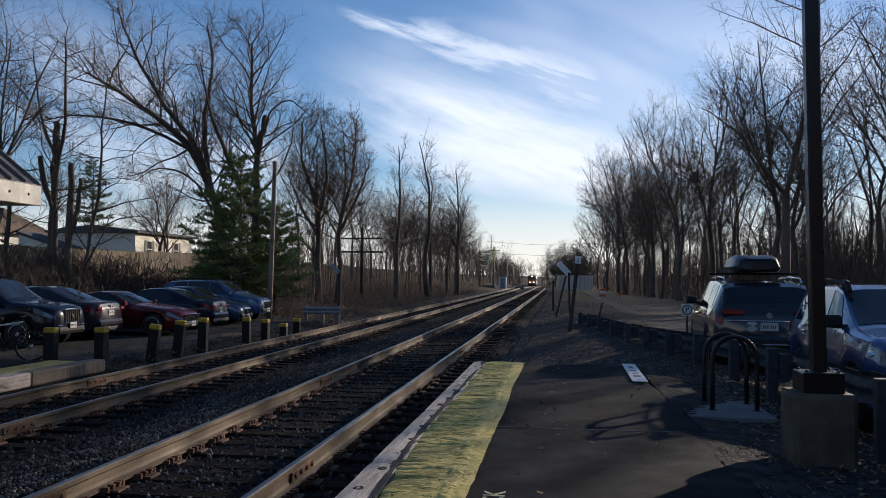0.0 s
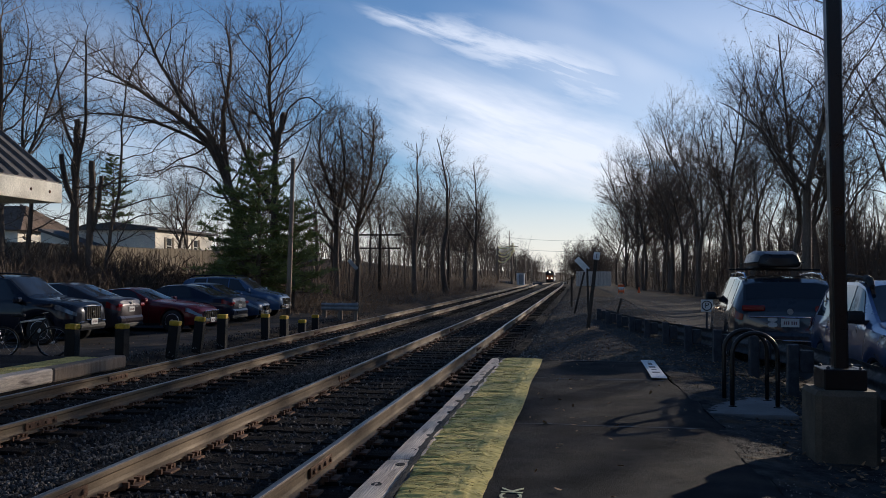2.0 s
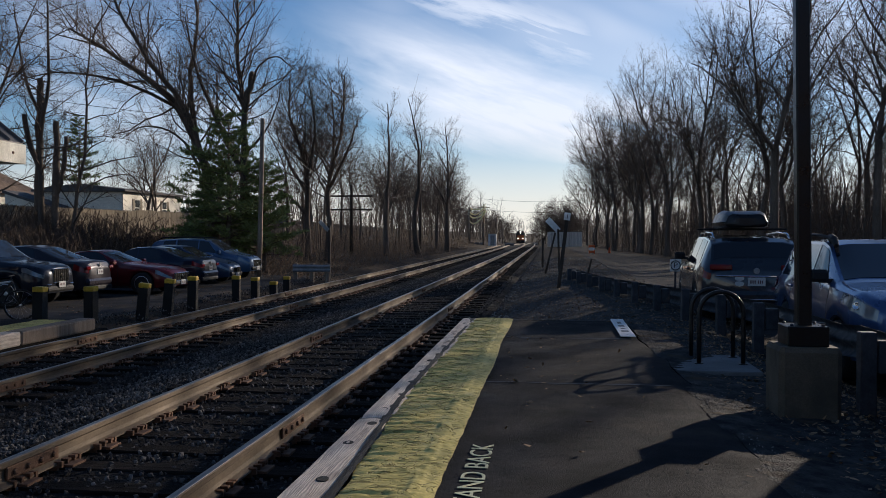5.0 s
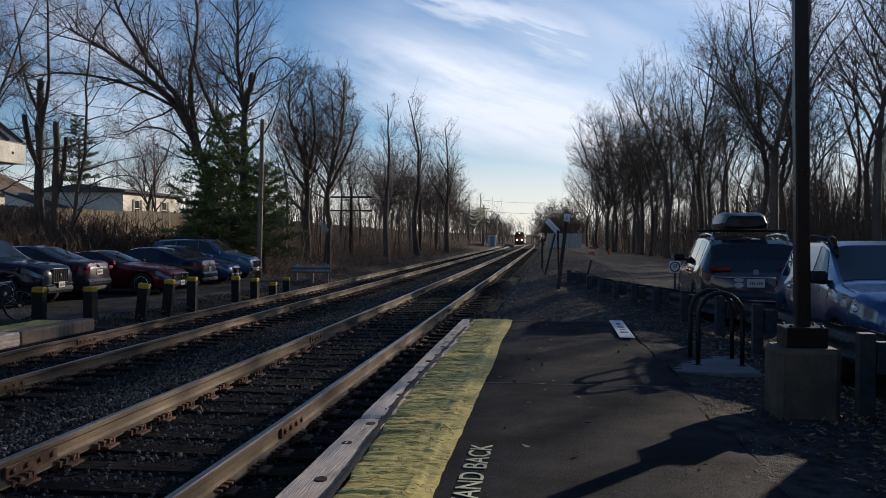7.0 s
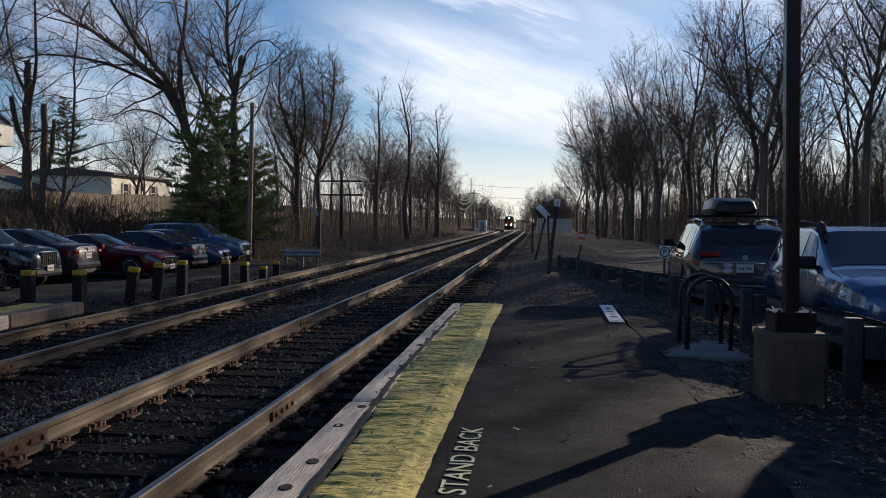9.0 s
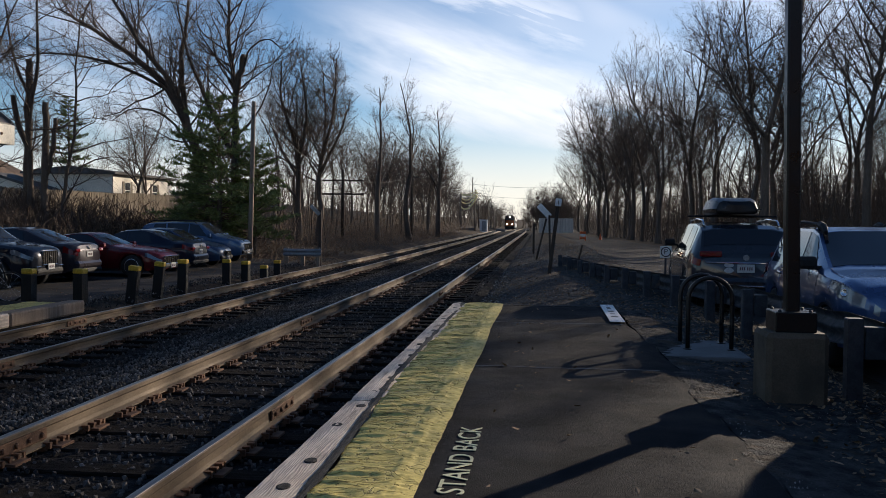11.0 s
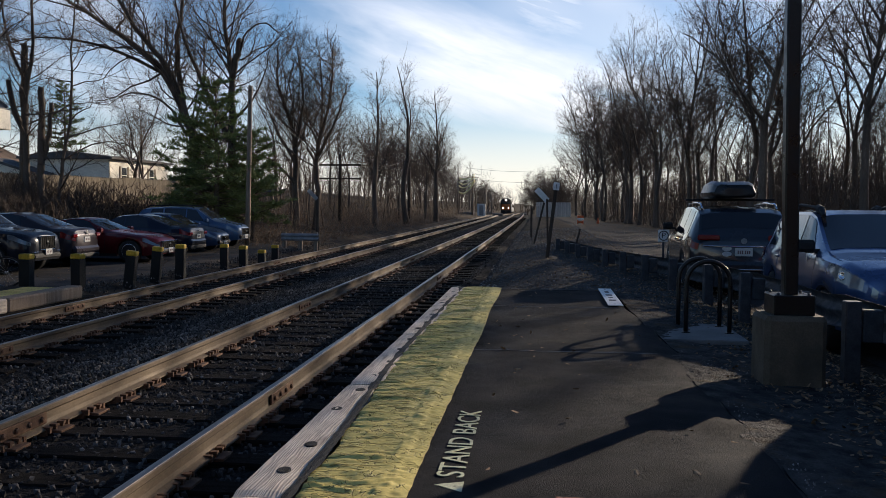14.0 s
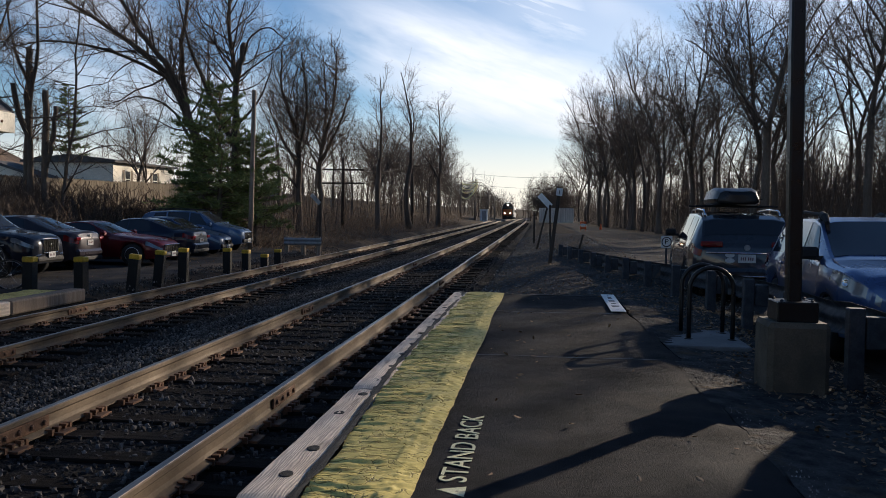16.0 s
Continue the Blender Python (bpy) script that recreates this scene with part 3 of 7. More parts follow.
def make_ballast():
    (c1, t1), (c2, t2) = TRACKS
    def z(x, y):
        b = max(bed_z(x, y, c1, t1), bed_z(x, y, c2, t2), -0.74)
        return b + drop(y)
    def near(x, y):
        k = noise.noise((x * 14, y * 14, 0)) * 0.016 + noise.noise((x * 33, y * 33, 3)) * 0.012 + noise.noise((x * 2, y * 2, 9)) * 0.012
        return (x, y, z(x, y) + k)
    xs = list(np.arange(-9.3, -1.2, 0.055))
    g = Mesh().sheet(near, xs, list(np.arange(2.0, 24, 0.06)))
    tagged(part("ballast_bed", g, BALLAST, smooth=False), "dark grey crushed-stone ballast between the rails", "ballast", kind="structure")
    def far(x, y):
        return (x + bend(y), y, z(x + bend(y), y) + noise.noise((x * 5, y * 5, 0)) * 0.03 + noise.noise((x * 13, y * 13, 0)) * 0.025)
    g = Mesh().sheet(far, list(np.arange(-10.2, -0.2, 0.14)), [23.98 + 0.16 * i for i in range(190)] + [54.5 + 0.8 * i for i in range(90)] + [127 + 3 * i for i in range(95)])
    tagged(part("ballast_bed_far", g, BALLAST, smooth=False), "crushed-stone ballast running on down the line", "ballast", kind="structure")
    g = Mesh().sheet(near, list(np.arange(-9.3, -1.2, 0.3)), list(np.arange(-20, 2.1, 0.4)))
    tagged(part("ballast_bed_near", g, BALLAST, smooth=True), "crushed-stone ballast beside the platform", "ballast", kind="structure")
    # loose stones
    rnd = random.Random(5)
    s = Mesh()
    for i in range(25000):
        y = 3.5 + 30 * rnd.random() ** 1.5
        x = rnd.uniform(-9.1, -1.5)
        if rnd.random() < 0.25:
            x = rnd.uniform(-5.9, -4.4)
        r = rnd.uniform(0.012, 0.028)
        zz = z(x, y) + 0.008
        a = rnd.random() * 6.28
        q = [(math.cos(a + k * 2.094) * r * rnd.uniform(0.7, 1.2), math.sin(a + k * 2.094) * r * rnd.uniform(0.7, 1.2)) for k in range(3)]
        p = [(math.cos(a + 1 + k * 2.094) * r * rnd.uniform(0.5, 0.9), math.sin(a + 1 + k * 2.094) * r * rnd.uniform(0.5, 0.9)) for k in range(3)]
        h = r * rnd.uniform(0.6, 1.2)
        s.add([(x + u, y + w, zz - 0.008) for u, w in q] + [(x + u, y + w, zz + h * rnd.uniform(0.8, 1.2)) for u, w in p],
              [(0, 1, 3), (1, 4, 3), (1, 2, 4), (2, 5, 4), (2, 0, 5), (0, 3, 5), (3, 4, 5)])
    for i in range(6500):
        y = 24 + 40 * rnd.random() ** 1.4
        x = rnd.uniform(-9.4, -1.5)
        zz = max(z(x, y), ground_z(x, y)) + 0.01
        r = rnd.uniform(0.015, 0.036)
        a = rnd.random() * 6.28
        s.add([(x + r * math.cos(a), y + r * math.sin(a), zz - 0.01), (x + r * math.cos(a + 2.1), y + r * math.sin(a + 2.1), zz - 0.01), (x + r * math.cos(a + 4.2), y + r * math.sin(a + 4.2), zz - 0.01), (x, y, zz + r)], [(0, 1, 3), (1, 2, 3), (2, 0, 3)])
    for i in range(3600):
        y = 16.5 + 24 * rnd.random() ** 1.3
        x = rnd.uniform(-10.6, -8.9)
        zz = ground_z(x, y) + 0.01
        r = rnd.uniform(0.012, 0.03)
        a = rnd.random() * 6.28
        s.add([(x + r * math.cos(a), y + r * math.sin(a), zz - 0.02), (x + r * math.cos(a + 2.1), y + r * math.sin(a + 2.1), zz - 0.02), (x + r * math.cos(a + 4.2), y + r * math.sin(a + 4.2), zz - 0.02), (x, y, zz + r)], [(0, 1, 3), (1, 2, 3), (2, 0, 3)])
    c = Mesh()
    for i in range(4500):
        x, y = 1.33 + 1.5 * rnd.random() ** 1.3, rnd.uniform(3.6, 14)
        zz = ground_z(x, y) + 0.018 + 0.035 * soft(x, 1.9, 1.3)
        r = rnd.uniform(0.005, 0.014)
        a = rnd.random() * 6.28
        c.add([(x + r * math.cos(a), y + r * math.sin(a), zz - 0.012), (x + r * math.cos(a + 2.1), y + r * math.sin(a + 2.1), zz - 0.012), (x + r * math.cos(a + 4.2), y + r * math.sin(a + 4.2), zz - 0.012), (x, y, zz + r * 0.35)], [(0, 1, 3), (1, 2, 3), (2, 0, 3)])
    for i in range(11000):
        k = rnd.random()
        y = 14.2 + 42 * rnd.random() ** 1.5
        x = rnd.uniform(-1.3, 2.8) if k < 0.7 else rnd.uniform(2.8, 11)
        zz = ground_z(x, y) + (0.04 if x > 3 else 0.02)
        r = rnd.uniform(0.012, 0.034)
        a = rnd.random() * 6.28
        c.add([(x + r * math.cos(a), y + r * math.sin(a), zz - 0.015), (x + r * math.cos(a + 2.1), y + r * math.sin(a + 2.1), zz - 0.015), (x + r * math.cos(a + 4.2), y + r * math.sin(a + 4.2), zz - 0.015), (x, y, zz + r * 0.3)], [(0, 1, 3), (1, 2, 3), (2, 0, 3)])
    tagged(part("loose_grit", c, GRIT), "loose pale grit scattered over the gravel", "gravel", kind="stuff")
    tagged(part("loose_ballast_stones", s, STONE), "loose angular grey ballast stones between the ties", "gravel", kind="stuff")


make_ballast()

RAIL = [(-0.07, 0), (0.07, 0), (0.07, 0.012), (0.02, 0.03), (0.012, 0.06), (0.012, 0.115), (0.036, 0.135), (0.037, 0.166), (0.03, 0.172), (-0.03, 0.172), (-0.037, 0.166), (-0.036, 0.135), (-0.012, 0.115), (-0.012, 0.06), (-0.02, 0.03), (-0.07, 0.012)]


def make_track(cx, top, seed, joints):
    rnd = random.Random(seed)
    tr = thing("railway_track", pose(cx, 0, top), "two rusty steel rails on dark creosoted ties", "railway track", "running tracks")
    ys = [-14 + 0.7 * i for i in range(100)] + [56 + 4 * i for i in range(82)]
    for side in (-1, 1):
        wob = [0.012 * noise.noise((y * 0.16, side * 5 + seed, 0)) + 0.006 * noise.noise((y * 0.5, side, seed)) for y in ys]
        rail, head = Mesh(), Mesh()
        n = len(RAIL)
        for y, w in zip(ys, wob):
            xo = side * 0.7525 + bend(y) + 0.5 * w
            rail.v += [(xo + a, y, b - 0.172 + w + drop(y)) for a, b in RAIL]
            head.v += [(xo + a, y, b + w + drop(y)) for a, b in ((-0.027, 0.0), (-0.024, 0.003), (0.024, 0.003), (0.027, 0.0))]
        for i in range(len(ys) - 1):
            rail.f += [(i * n + k, i * n + (k + 1) % n, (i + 1) * n + (k + 1) % n, (i + 1) * n + k) for k in range(n)]
            head.f += [(i * 4 + k, i * 4 + k + 1, i * 4 + 5 + k, i * 4 + 4 + k) for k in range(3)]
        ob = part("rail", rail, RAILSIDE, tr, "rust-brown steel rail")
        part("running_surface", head, RAILTOP, ob, "worn bright top of the rail")
        for jy in joints[side]:
            j = Mesh()
            for f in (-1, 1):
                x = side * 0.7525 + f * 0.024
                j.box(x - 0.011, jy - 0.32, -0.135, x + 0.011, jy + 0.32, -0.045, 0.008)
                for k in (-0.24, -0.08, 0.08, 0.24):
                    j.lathe([(0.021, 0), (0.021, 0.014), (0.012, 0.02)], 6, pose(x + f * 0.01, jy + k, -0.09, 0, 90 * f, 0))
            part("joint_bar", j, RUST, ob, "bolted joint bar across a rail joint")
    # ties and their plates
    tie = Mesh().box(-1.3, -0.11, -0.17, 1.3, 0.11, 0, 0.012).data("cross_tie", TIEWOOD)
    pl = Mesh().box(-0.18, -0.095, -0.004, 0.18, 0.095, 0.018, 0.004)
    for dx in (-0.105, 0.105):
        for dy in (-0.05, 0.05):
            pl.box(dx - 0.013, dy - 0.013, 0.01, dx + 0.013, dy + 0.013, 0.055)
            pl.box(dx - 0.02 - 0.015 * (dx > 0), dy - 0.02, 0.04, dx + 0.02 + 0.015 * (dx < 0), dy + 0.02, 0.058)
    for f in (-1, 1):
        for e in (-1, 1):
            pl.box(f * 0.085 - 0.03, e * 0.125 - 0.014, 0.004, f * 0.085 + 0.03, e * 0.125 + 0.014, 0.05)
        pl.box(-0.08, f * 0.127 - 0.013, -0.02, 0.08, f * 0.127 + 0.013, 0.012)
    pl = pl.data("tie_plate", RUST)
    zt = -0.172 - 0.02
    y = -4.0
    rest = Mesh()
    while y < 118:
        yy, turn = y + rnd.uniform(-0.03, 0.03), rnd.uniform(-1.2, 1.2)
        m = pose(bend(yy) + rnd.uniform(-0.04, 0.04), yy, zt + rnd.uniform(-0.012, 0.004), 0, rnd.uniform(-0.3, 0.3), turn)
        if 2 < y < 44:
            t = part("cross_tie", tie, TIEWOOD, tr, at=m)
            for s in (-1, 1):
                part("tie_plate", pl, RUST, t, at=pose(s * 0.7525, 0, 0, 0, 0, -turn))
        else:
            rest.box(-1.3, -0.11, -0.17, 1.3, 0.11, 0, 0, m)
            for s in (-1, 1):
                rest.box(s * 0.7525 - 0.17, -0.09, 0, s * 0.7525 + 0.17, 0.09, 0.03, 0, m)
        y += 0.54
    tagged(part("distant_tie_row", rest, TIEWOOD, tr, "ties further down the line"), kind="stuff")
    return tr


make_track(*TRACKS[0], 3, {1: (7.35, 19.3, 31.2), -1: (5.9, 13.6, 25.5)})
make_track(*TRACKS[1], 8, {1: (10.0, 22.0), -1: (14.5, 26.4)})

# ---- platforms ----


def make_platform():
    edge = lambda y: 1.28 - 0.1 * soft(y, 9.5, 12) + 0.035 * noise.noise((0, y * 0.8, 1)) + 0.03 * noise.noise((5, y * 2.6, 1))
    ys = [-9 + 0.12 * i for i in range(192)]
    us = [0, 0.08, 0.2, 0.35, 0.5, 0.65, 0.8, 0.92, 1.0]
    def top(u, y):
        x = lerp(-0.64, edge(y), u)
        return (x, y, 0.012 * noise.noise((x * 0.9, y * 0.9, 2)) + 0.004 * noise.noise((x * 4, y * 4, 2)) - 0.012 - 0.02 * (u > 0.95))
    g = Mesh().sheet(top, us, ys)
    g.sheet(lambda u, y: (edge(y) + 0.02 + 0.05 * u, y, -0.032 - 0.14 * u), [0, 0.5, 1], ys)
    pf = part("platform", g, ASPHALT, smooth=True)
    tagged(pf, "dark asphalt station platform with worn ragged edge", "platform", kind="structure")
    # seam cracks across the surface, raised as narrow tar lines
    for y0, wid in ((8.05, 0.012), (11.6, 0.012), (3.2, 0.012)):
        s = Mesh().sheet(lambda x, k: (x, y0 + 0.03 * noise.noise((x * 2, y0, 0)) + k * wid, top((x + 0.64) / 1.84, y0)[2] + 0.005 + 0.002 * (1 - abs(k))), [-0.6 + 0.1 * i for i in range(18)], [-1, 0, 1])
        part("tar_seam", s, BLACKSTEEL, pf, "narrow tar-filled seam")
    # yellow strip with thick rippled paint
    rnd = random.Random(2)
    def strip(u, y):
        x = lerp(-1.08 - 0.10 * soft(y, 4.2, 7.5) + 0.03 * noise.noise((3, y * 2.5, 0)) + 0.014 * noise.noise((9, y * 9, 0)), -0.575 + 0.03 * noise.noise((0, y * 0.5, 8)) + 0.012 * noise.noise((0, y * 5, 8)), u)
        w = noise.noise((x * 2.0, y * 19 + 1.8 * noise.noise((x * 3, y * 2, 4)), 6))
        r = max(0, w - 0.1) * 0.03 * (1 - soft(u, 0.5, 0.78) * 0.8) + 0.006 * noise.noise((x * 16, y * 22, 1))
        band = 0.012 * (soft(u, 0.66, 0.7) - soft(u, 0.8, 0.84)) * (0.5 + noise.noise((x * 9, y * 11, 3)))
        return (x, y, 0.003 + r + band + 0.012 * (1 - abs(2 * u - 1) ** 6))
    g = Mesh().sheet(strip, [i / 40 for i in range(41)], [1.5 + 0.0145 * i for i in range(858)])
    tagged(part("tactile_strip", g, YELLOW, smooth=True), "cracked yellow warning strip along the platform edge", "platform", kind="structure")
    g = Mesh().box(-1.2, -9, -0.1, -0.6, 1.5, 0.008, 0.01)
    tagged(part("tactile_strip_rear", g, YELLOW), "yellow warning strip along the platform edge", "platform", kind="structure")
    # dark uneven ribbon laid over the gap between timber and strip
    joint = lambda k, y: (-1.105 - 0.10 * soft(y, 4.2, 7.5) + k * (0.026 + 0.02 * noise.noise((2, y * 3.1, 0)) + 0.012 * noise.noise((7, y * 11, 0))), y, 0.0165 + 0.003 * (1 - abs(k)))
    tagged(part("dirt_joint", Mesh().sheet(joint, [-1, 0, 1], [1.6 + 0.05 * i for i in range(246)]), BLACKWOOD), "dark ribbon along the gap between timber and strip", "platform", kind="structure")
    # slab under it, and the end board
    g = Mesh().box(-1.17, -9, -0.52, 1.0, 13.9, -0.055)
    tagged(part("platform_base", g, CONCRETE), "stained concrete platform base", "platform", kind="structure")
    g = Mesh().box(-1.2, 13.94, -0.4, 1.2, 14.06, -0.012, 0.02)
    tagged(part("platform_end_board", g, BLACKWOOD), "dark timber board closing the platform's end", "platform", kind="structure")
    # weathered edge timbers
    cuts = [-8.6, -6.2, -3.7, -1.2, 1.35, 3.8, 6.28, 8.75, 11.2, 13.95]
    for i, (a, b) in enumerate(zip(cuts, cuts[1:])):
        n = 40
        g = Mesh()
        sec = [(-0.125, -0.2), (-0.13, -0.02), (-0.112, 0.012), (-0.03, 0.018), (0.04, 0.016), (0.105, 0.006), (0.122, -0.03), (0.118, -0.2)]
        for k in range(n + 1):
            y = lerp(a + 0.006, b - 0.006, k / n)
            e = 0.012 * (k in (0, n))
            for j, (x, z) in enumerate(sec):
                q = noise.noise((x * 14 + i, y * 1.6, j * 2.1)) * 0.011 + noise.noise((j * 3.3, y * 7, i)) * 0.005
                g.v.append((-1.25 + x * (1 - e * 3) + q, y, z + q * 0.7 - e + 0.01 * noise.noise((0, y * 0.4, 3))))
        m = len(sec)
        g.f += [(k * m + j, k * m + (j + 1) % m, (k + 1) * m + (j + 1) % m, (k + 1) * m + j) for k in range(n) for j in range(m)]
        g.f += [tuple(range(m - 1, -1, -1)), tuple(range(n * m, n * m + m))]
        t = thing("edge_timber", None, "grey weathered edge timber with deep grain and bolt holes", "timber", "platform edge timbers")
        part("beam", g, OLDWOOD, t)
        # raised black discs; their colour stands for the shade inside bolt holes
        for f in (0.12, 0.36, 0.62, 0.88):
            y = lerp(a, b, f) + rnd.uniform(-0.15, 0.15)
            h = Mesh().lathe([(0.034, -0.004), (0.036, 0.003), (0.03, 0.006), (0.02, 0.0055), (0.001, 0.005)], 10, pose(-1.25 + rnd.uniform(-0.03, 0.03), y, 0.014) @ Matrix.Diagonal((1, 1.5, 1, 1)))
            part("bolt_recess", h, BLACKWOOD, t, "black disc standing for the shade in a bolt hole")


make_platform()


def make_far_platform():
    g = Mesh().box(-12.5, -8, -0.75, -9.3, 16.1, -0.36, 0.02)
    pf = part("far_platform", g, ASPHALT)
    tagged(pf, "low asphalt platform across the tracks", "platform", kind="structure")
    g = Mesh().sheet(lambda x, y: (x, y, -0.352 + 0.008 * noise.noise((x * 9, y * 9, 0))), [-9.95 + 0.05 * i for i in range(14)], [4 + 0.1 * i for i in range(121)])
    tagged(part("far_tactile_strip", g, YELLOW, smooth=True), "yellow warning strip along the far platform", "platform", kind="structure")
    for a, b in ((-6, -3.2), (-3.2, -0.4), (-0.4, 2.4), (2.4, 5.2), (5.2, 8.0), (8.0, 10.8), (10.8, 13.9), (13.9, 16.35)):
        t = thing("edge_timber", None, "sun-bleached square timber edging the far platform", "timber", "far platform edge timbers")
        part("beam", Mesh().box(-9.3, a + 0.01, -0.58, -8.97, b - 0.01, -0.34, 0.03), OLDWOOD if b < 16 else POLEWOOD, t)
    tagged(part("far_platform_sleeper", Mesh().box(-9.25, -6, -0.8, -8.95, 16.8, -0.585, 0.02), TIEWOOD), "dark timber under the far platform edge", "platform", kind="structure")


make_far_platform()

# unseen wall added behind the camera to keep sky light off the platform
tagged(part("rear_wall", Mesh().box(-1.3, -12.4, -0.5, 15, -12.0, 7.5, 0.02), BROWNROOF), "plain brown wall added out of view to block sky light", "wall", kind="structure")


# ---- trees ----


def reach(env, p, d):
    """How far a shoot may run from p along d before it leaves the crown."""
    if env is None:
        return 99.0
    c, r, seed = env
    q = Vector(((p.x - c.x) / r.x, (p.y - c.y) / r.y, (p.z - c.z) / r.z))
    e = Vector((d.x / r.x, d.y / r.y, d.z / r.z))
    a, b = e.dot(e), q.dot(e)
    k = (1.0 + 0.24 * noise.noise((q + e.normalized()) * 1.3 + Vector((seed, 0, 0)))) ** 2
    disc = b * b - a * (q.dot(q) - k)
    return (-b + math.sqrt(disc)) / a if disc > 0 else 0.0


LEVEL_SEGS, LEVEL_WOB, LEVEL_UP = (7, 7, 5, 1, 1), (0.05, 0.13, 0.19, 0.26, 0.2), (0.0, 0.03, 0.05, 0.04, 0.0)
SHARE = (0.6, 0.6, 0.52, 0.55)


def strand(T, F, pts, radii, fine=False):
    if radii[0] > 0.032:
        T.tube(pts, radii, 8 if radii[0] > 0.11 else 5, caps=False)
    elif len(pts) > 2:
        F.tube(pts, radii, 3, caps=False)
    elif fine:
        p, q = pts
        d = q - p
        u = d.orthogonal().normalized()
        u = (u * math.cos(p.x * 9) + d.normalized().cross(u) * math.sin(p.x * 9)) * (1.4 * radii[0])
        F.add([p + u, p - u, q], [(0, 1, 2)])
    else:
        p, q = pts
        d = (q - p).normalized()
        u = d.orthogonal().normalized() * radii[0]
        v = d.cross(u)
        F.add([p + u, p - u * 0.5 + v * 0.87, p - u * 0.5 - v * 0.87, q], [(0, 1, 3), (1, 2, 3), (2, 0, 3)])


def sprout(rnd, T, F, pts, radii, level, depth, env, kids, leaf, start=0.2, spread_=(30, 66), share=None):
    """Side shoots all along a limb, shorter towards its tip."""
    L_ = sum((b - a).length for a, b in zip(pts, pts[1:]))
    n, turn = kids[level], rnd.uniform(0, 6.28)
    if isinstance(n, float):
        n = max(2, int(n * L_))
    for k in range(n):
        f = min(0.995, start + (1 - start) * (k + rnd.random()) / n)
        i = min(len(pts) - 2, int(f * (len(pts) - 1)))
        g = f * (len(pts) - 1) - i
        p, d = pts[i].lerp(pts[i + 1], g), (pts[i + 1] - pts[i]).normalized()
        turn += 2.4 + rnd.gauss(0, 0.5)
        s = d.orthogonal().normalized()
        s = s * math.cos(turn) + d.cross(s) * math.sin(turn)
        if level < 3 and s.z < -0.3 and rnd.random() < 0.6:
            s = -s
        a = radians(rnd.uniform(*spread_))
        dd = d * math.cos(a) + s * math.sin(a)
        ln = L_ * (share or SHARE[level]) * (1.12 - 0.5 * f) * rnd.uniform(0.6, 1.2)
        ln = min(ln, reach(env, p, dd) * rnd.uniform(0.86, 1.04))
        if ln < 0.3 and level == 1:
            ln = rnd.uniform(0.25, 0.5)
        elif ln < 0.12:
            continue
        r = min(lerp(radii[i], radii[i + 1], g) * 0.62, max(leaf * 1.15, (0.0115 if level < 2 else 0.0065) * ln + leaf * 0.5))
        grow(rnd, T, F, p, dd, ln, r, level + 1, depth, env, kids, leaf)


def grow(rnd, T, F, p, d, L_, r, level, depth, env, kids, leaf):
    n, w = LEVEL_SEGS[level], LEVEL_WOB[level]
    pts = [p]
    for i in range(n):
        d = (d + Vector((rnd.gauss(0, w), rnd.gauss(0, w), rnd.gauss(LEVEL_UP[level], w)))).normalized()
        pts.append(pts[-1] + d * (L_ / n))
    tip = leaf * (0.9 if level < 3 else 0.5)
    radii = [max(tip, r * (1 - 0.8 * i / n)) for i in range(n + 1)]
    strand(T, F, pts, radii, level == depth)
    if level < depth:
        sprout(rnd, T, F, pts, radii, level, depth, env, kids, leaf, 0.16)


def bare_tree(seed, height, width, low=0.36, leaders=3, girth=0.016, kids=(5, 9, 7, 5), leaf=0.0055, lean=(0.0, 0.0), flare=34, depth=4):
    """A bare tree: a trunk that forks into rising leaders and fills a rounded crown with twigs."""
    rnd = random.Random(seed)
    T, F = Mesh(), Mesh()
    c = Vector((lean[0], lean[1], height * (low * 0.8 + 1) / 2))
    env = (c, Vector((width / 2, width / 2, height * (1 - low * 0.8) / 2)), seed)
    fork = height * low * rnd.uniform(0.85, 1.05)
    n, r0 = 6, height * girth
    pts, bowx, bowy = [], rnd.gauss(0, 0.02) * height, rnd.gauss(0, 0.02) * height
    for i in range(n + 1):
        f = i / n
        b = math.sin(f * math.pi)
        pts.append(Vector((lean[0] * 0.45 * f * f + bowx * b * 0.5, lean[1] * 0.45 * f * f + bowy * b * 0.5, lerp(-0.3, fork, f))))
    radii = [r0 * (1.45, 1.1, 0.98, 0.93, 0.89, 0.86, 0.84)[i] for i in range(n + 1)]
    strand(T, F, pts, radii)
    sprout(rnd, T, F, pts[3:], radii[3:], 0, depth, env, (max(2, kids[0] - 2),) + tuple(kids[1:]), leaf, 0.2, (45, 75), 1.1)
    a0 = rnd.uniform(0, 6.28)
    for k in range(leaders):
        a = a0 + math.tau * k / leaders + rnd.gauss(0, 0.25)
        t = radians(rnd.uniform(0.45, 1.15) * flare) if k else radians(rnd.uniform(3, 10))
        d = Vector((math.cos(a) * math.sin(t) + lean[0] * 0.05, math.sin(a) * math.sin(t) + lean[1] * 0.05, math.cos(t))).normalized()
        ln = reach(env, pts[-1], d) * rnd.uniform(0.76, 0.92)
        grow(rnd, T, F, pts[-1] - Vector((0, 0, 0.05)), d, ln, radii[-1] * (0.72 if k == 0 else rnd.uniform(0.42, 0.62)), 1, depth, env, kids, leaf)
    return T, F


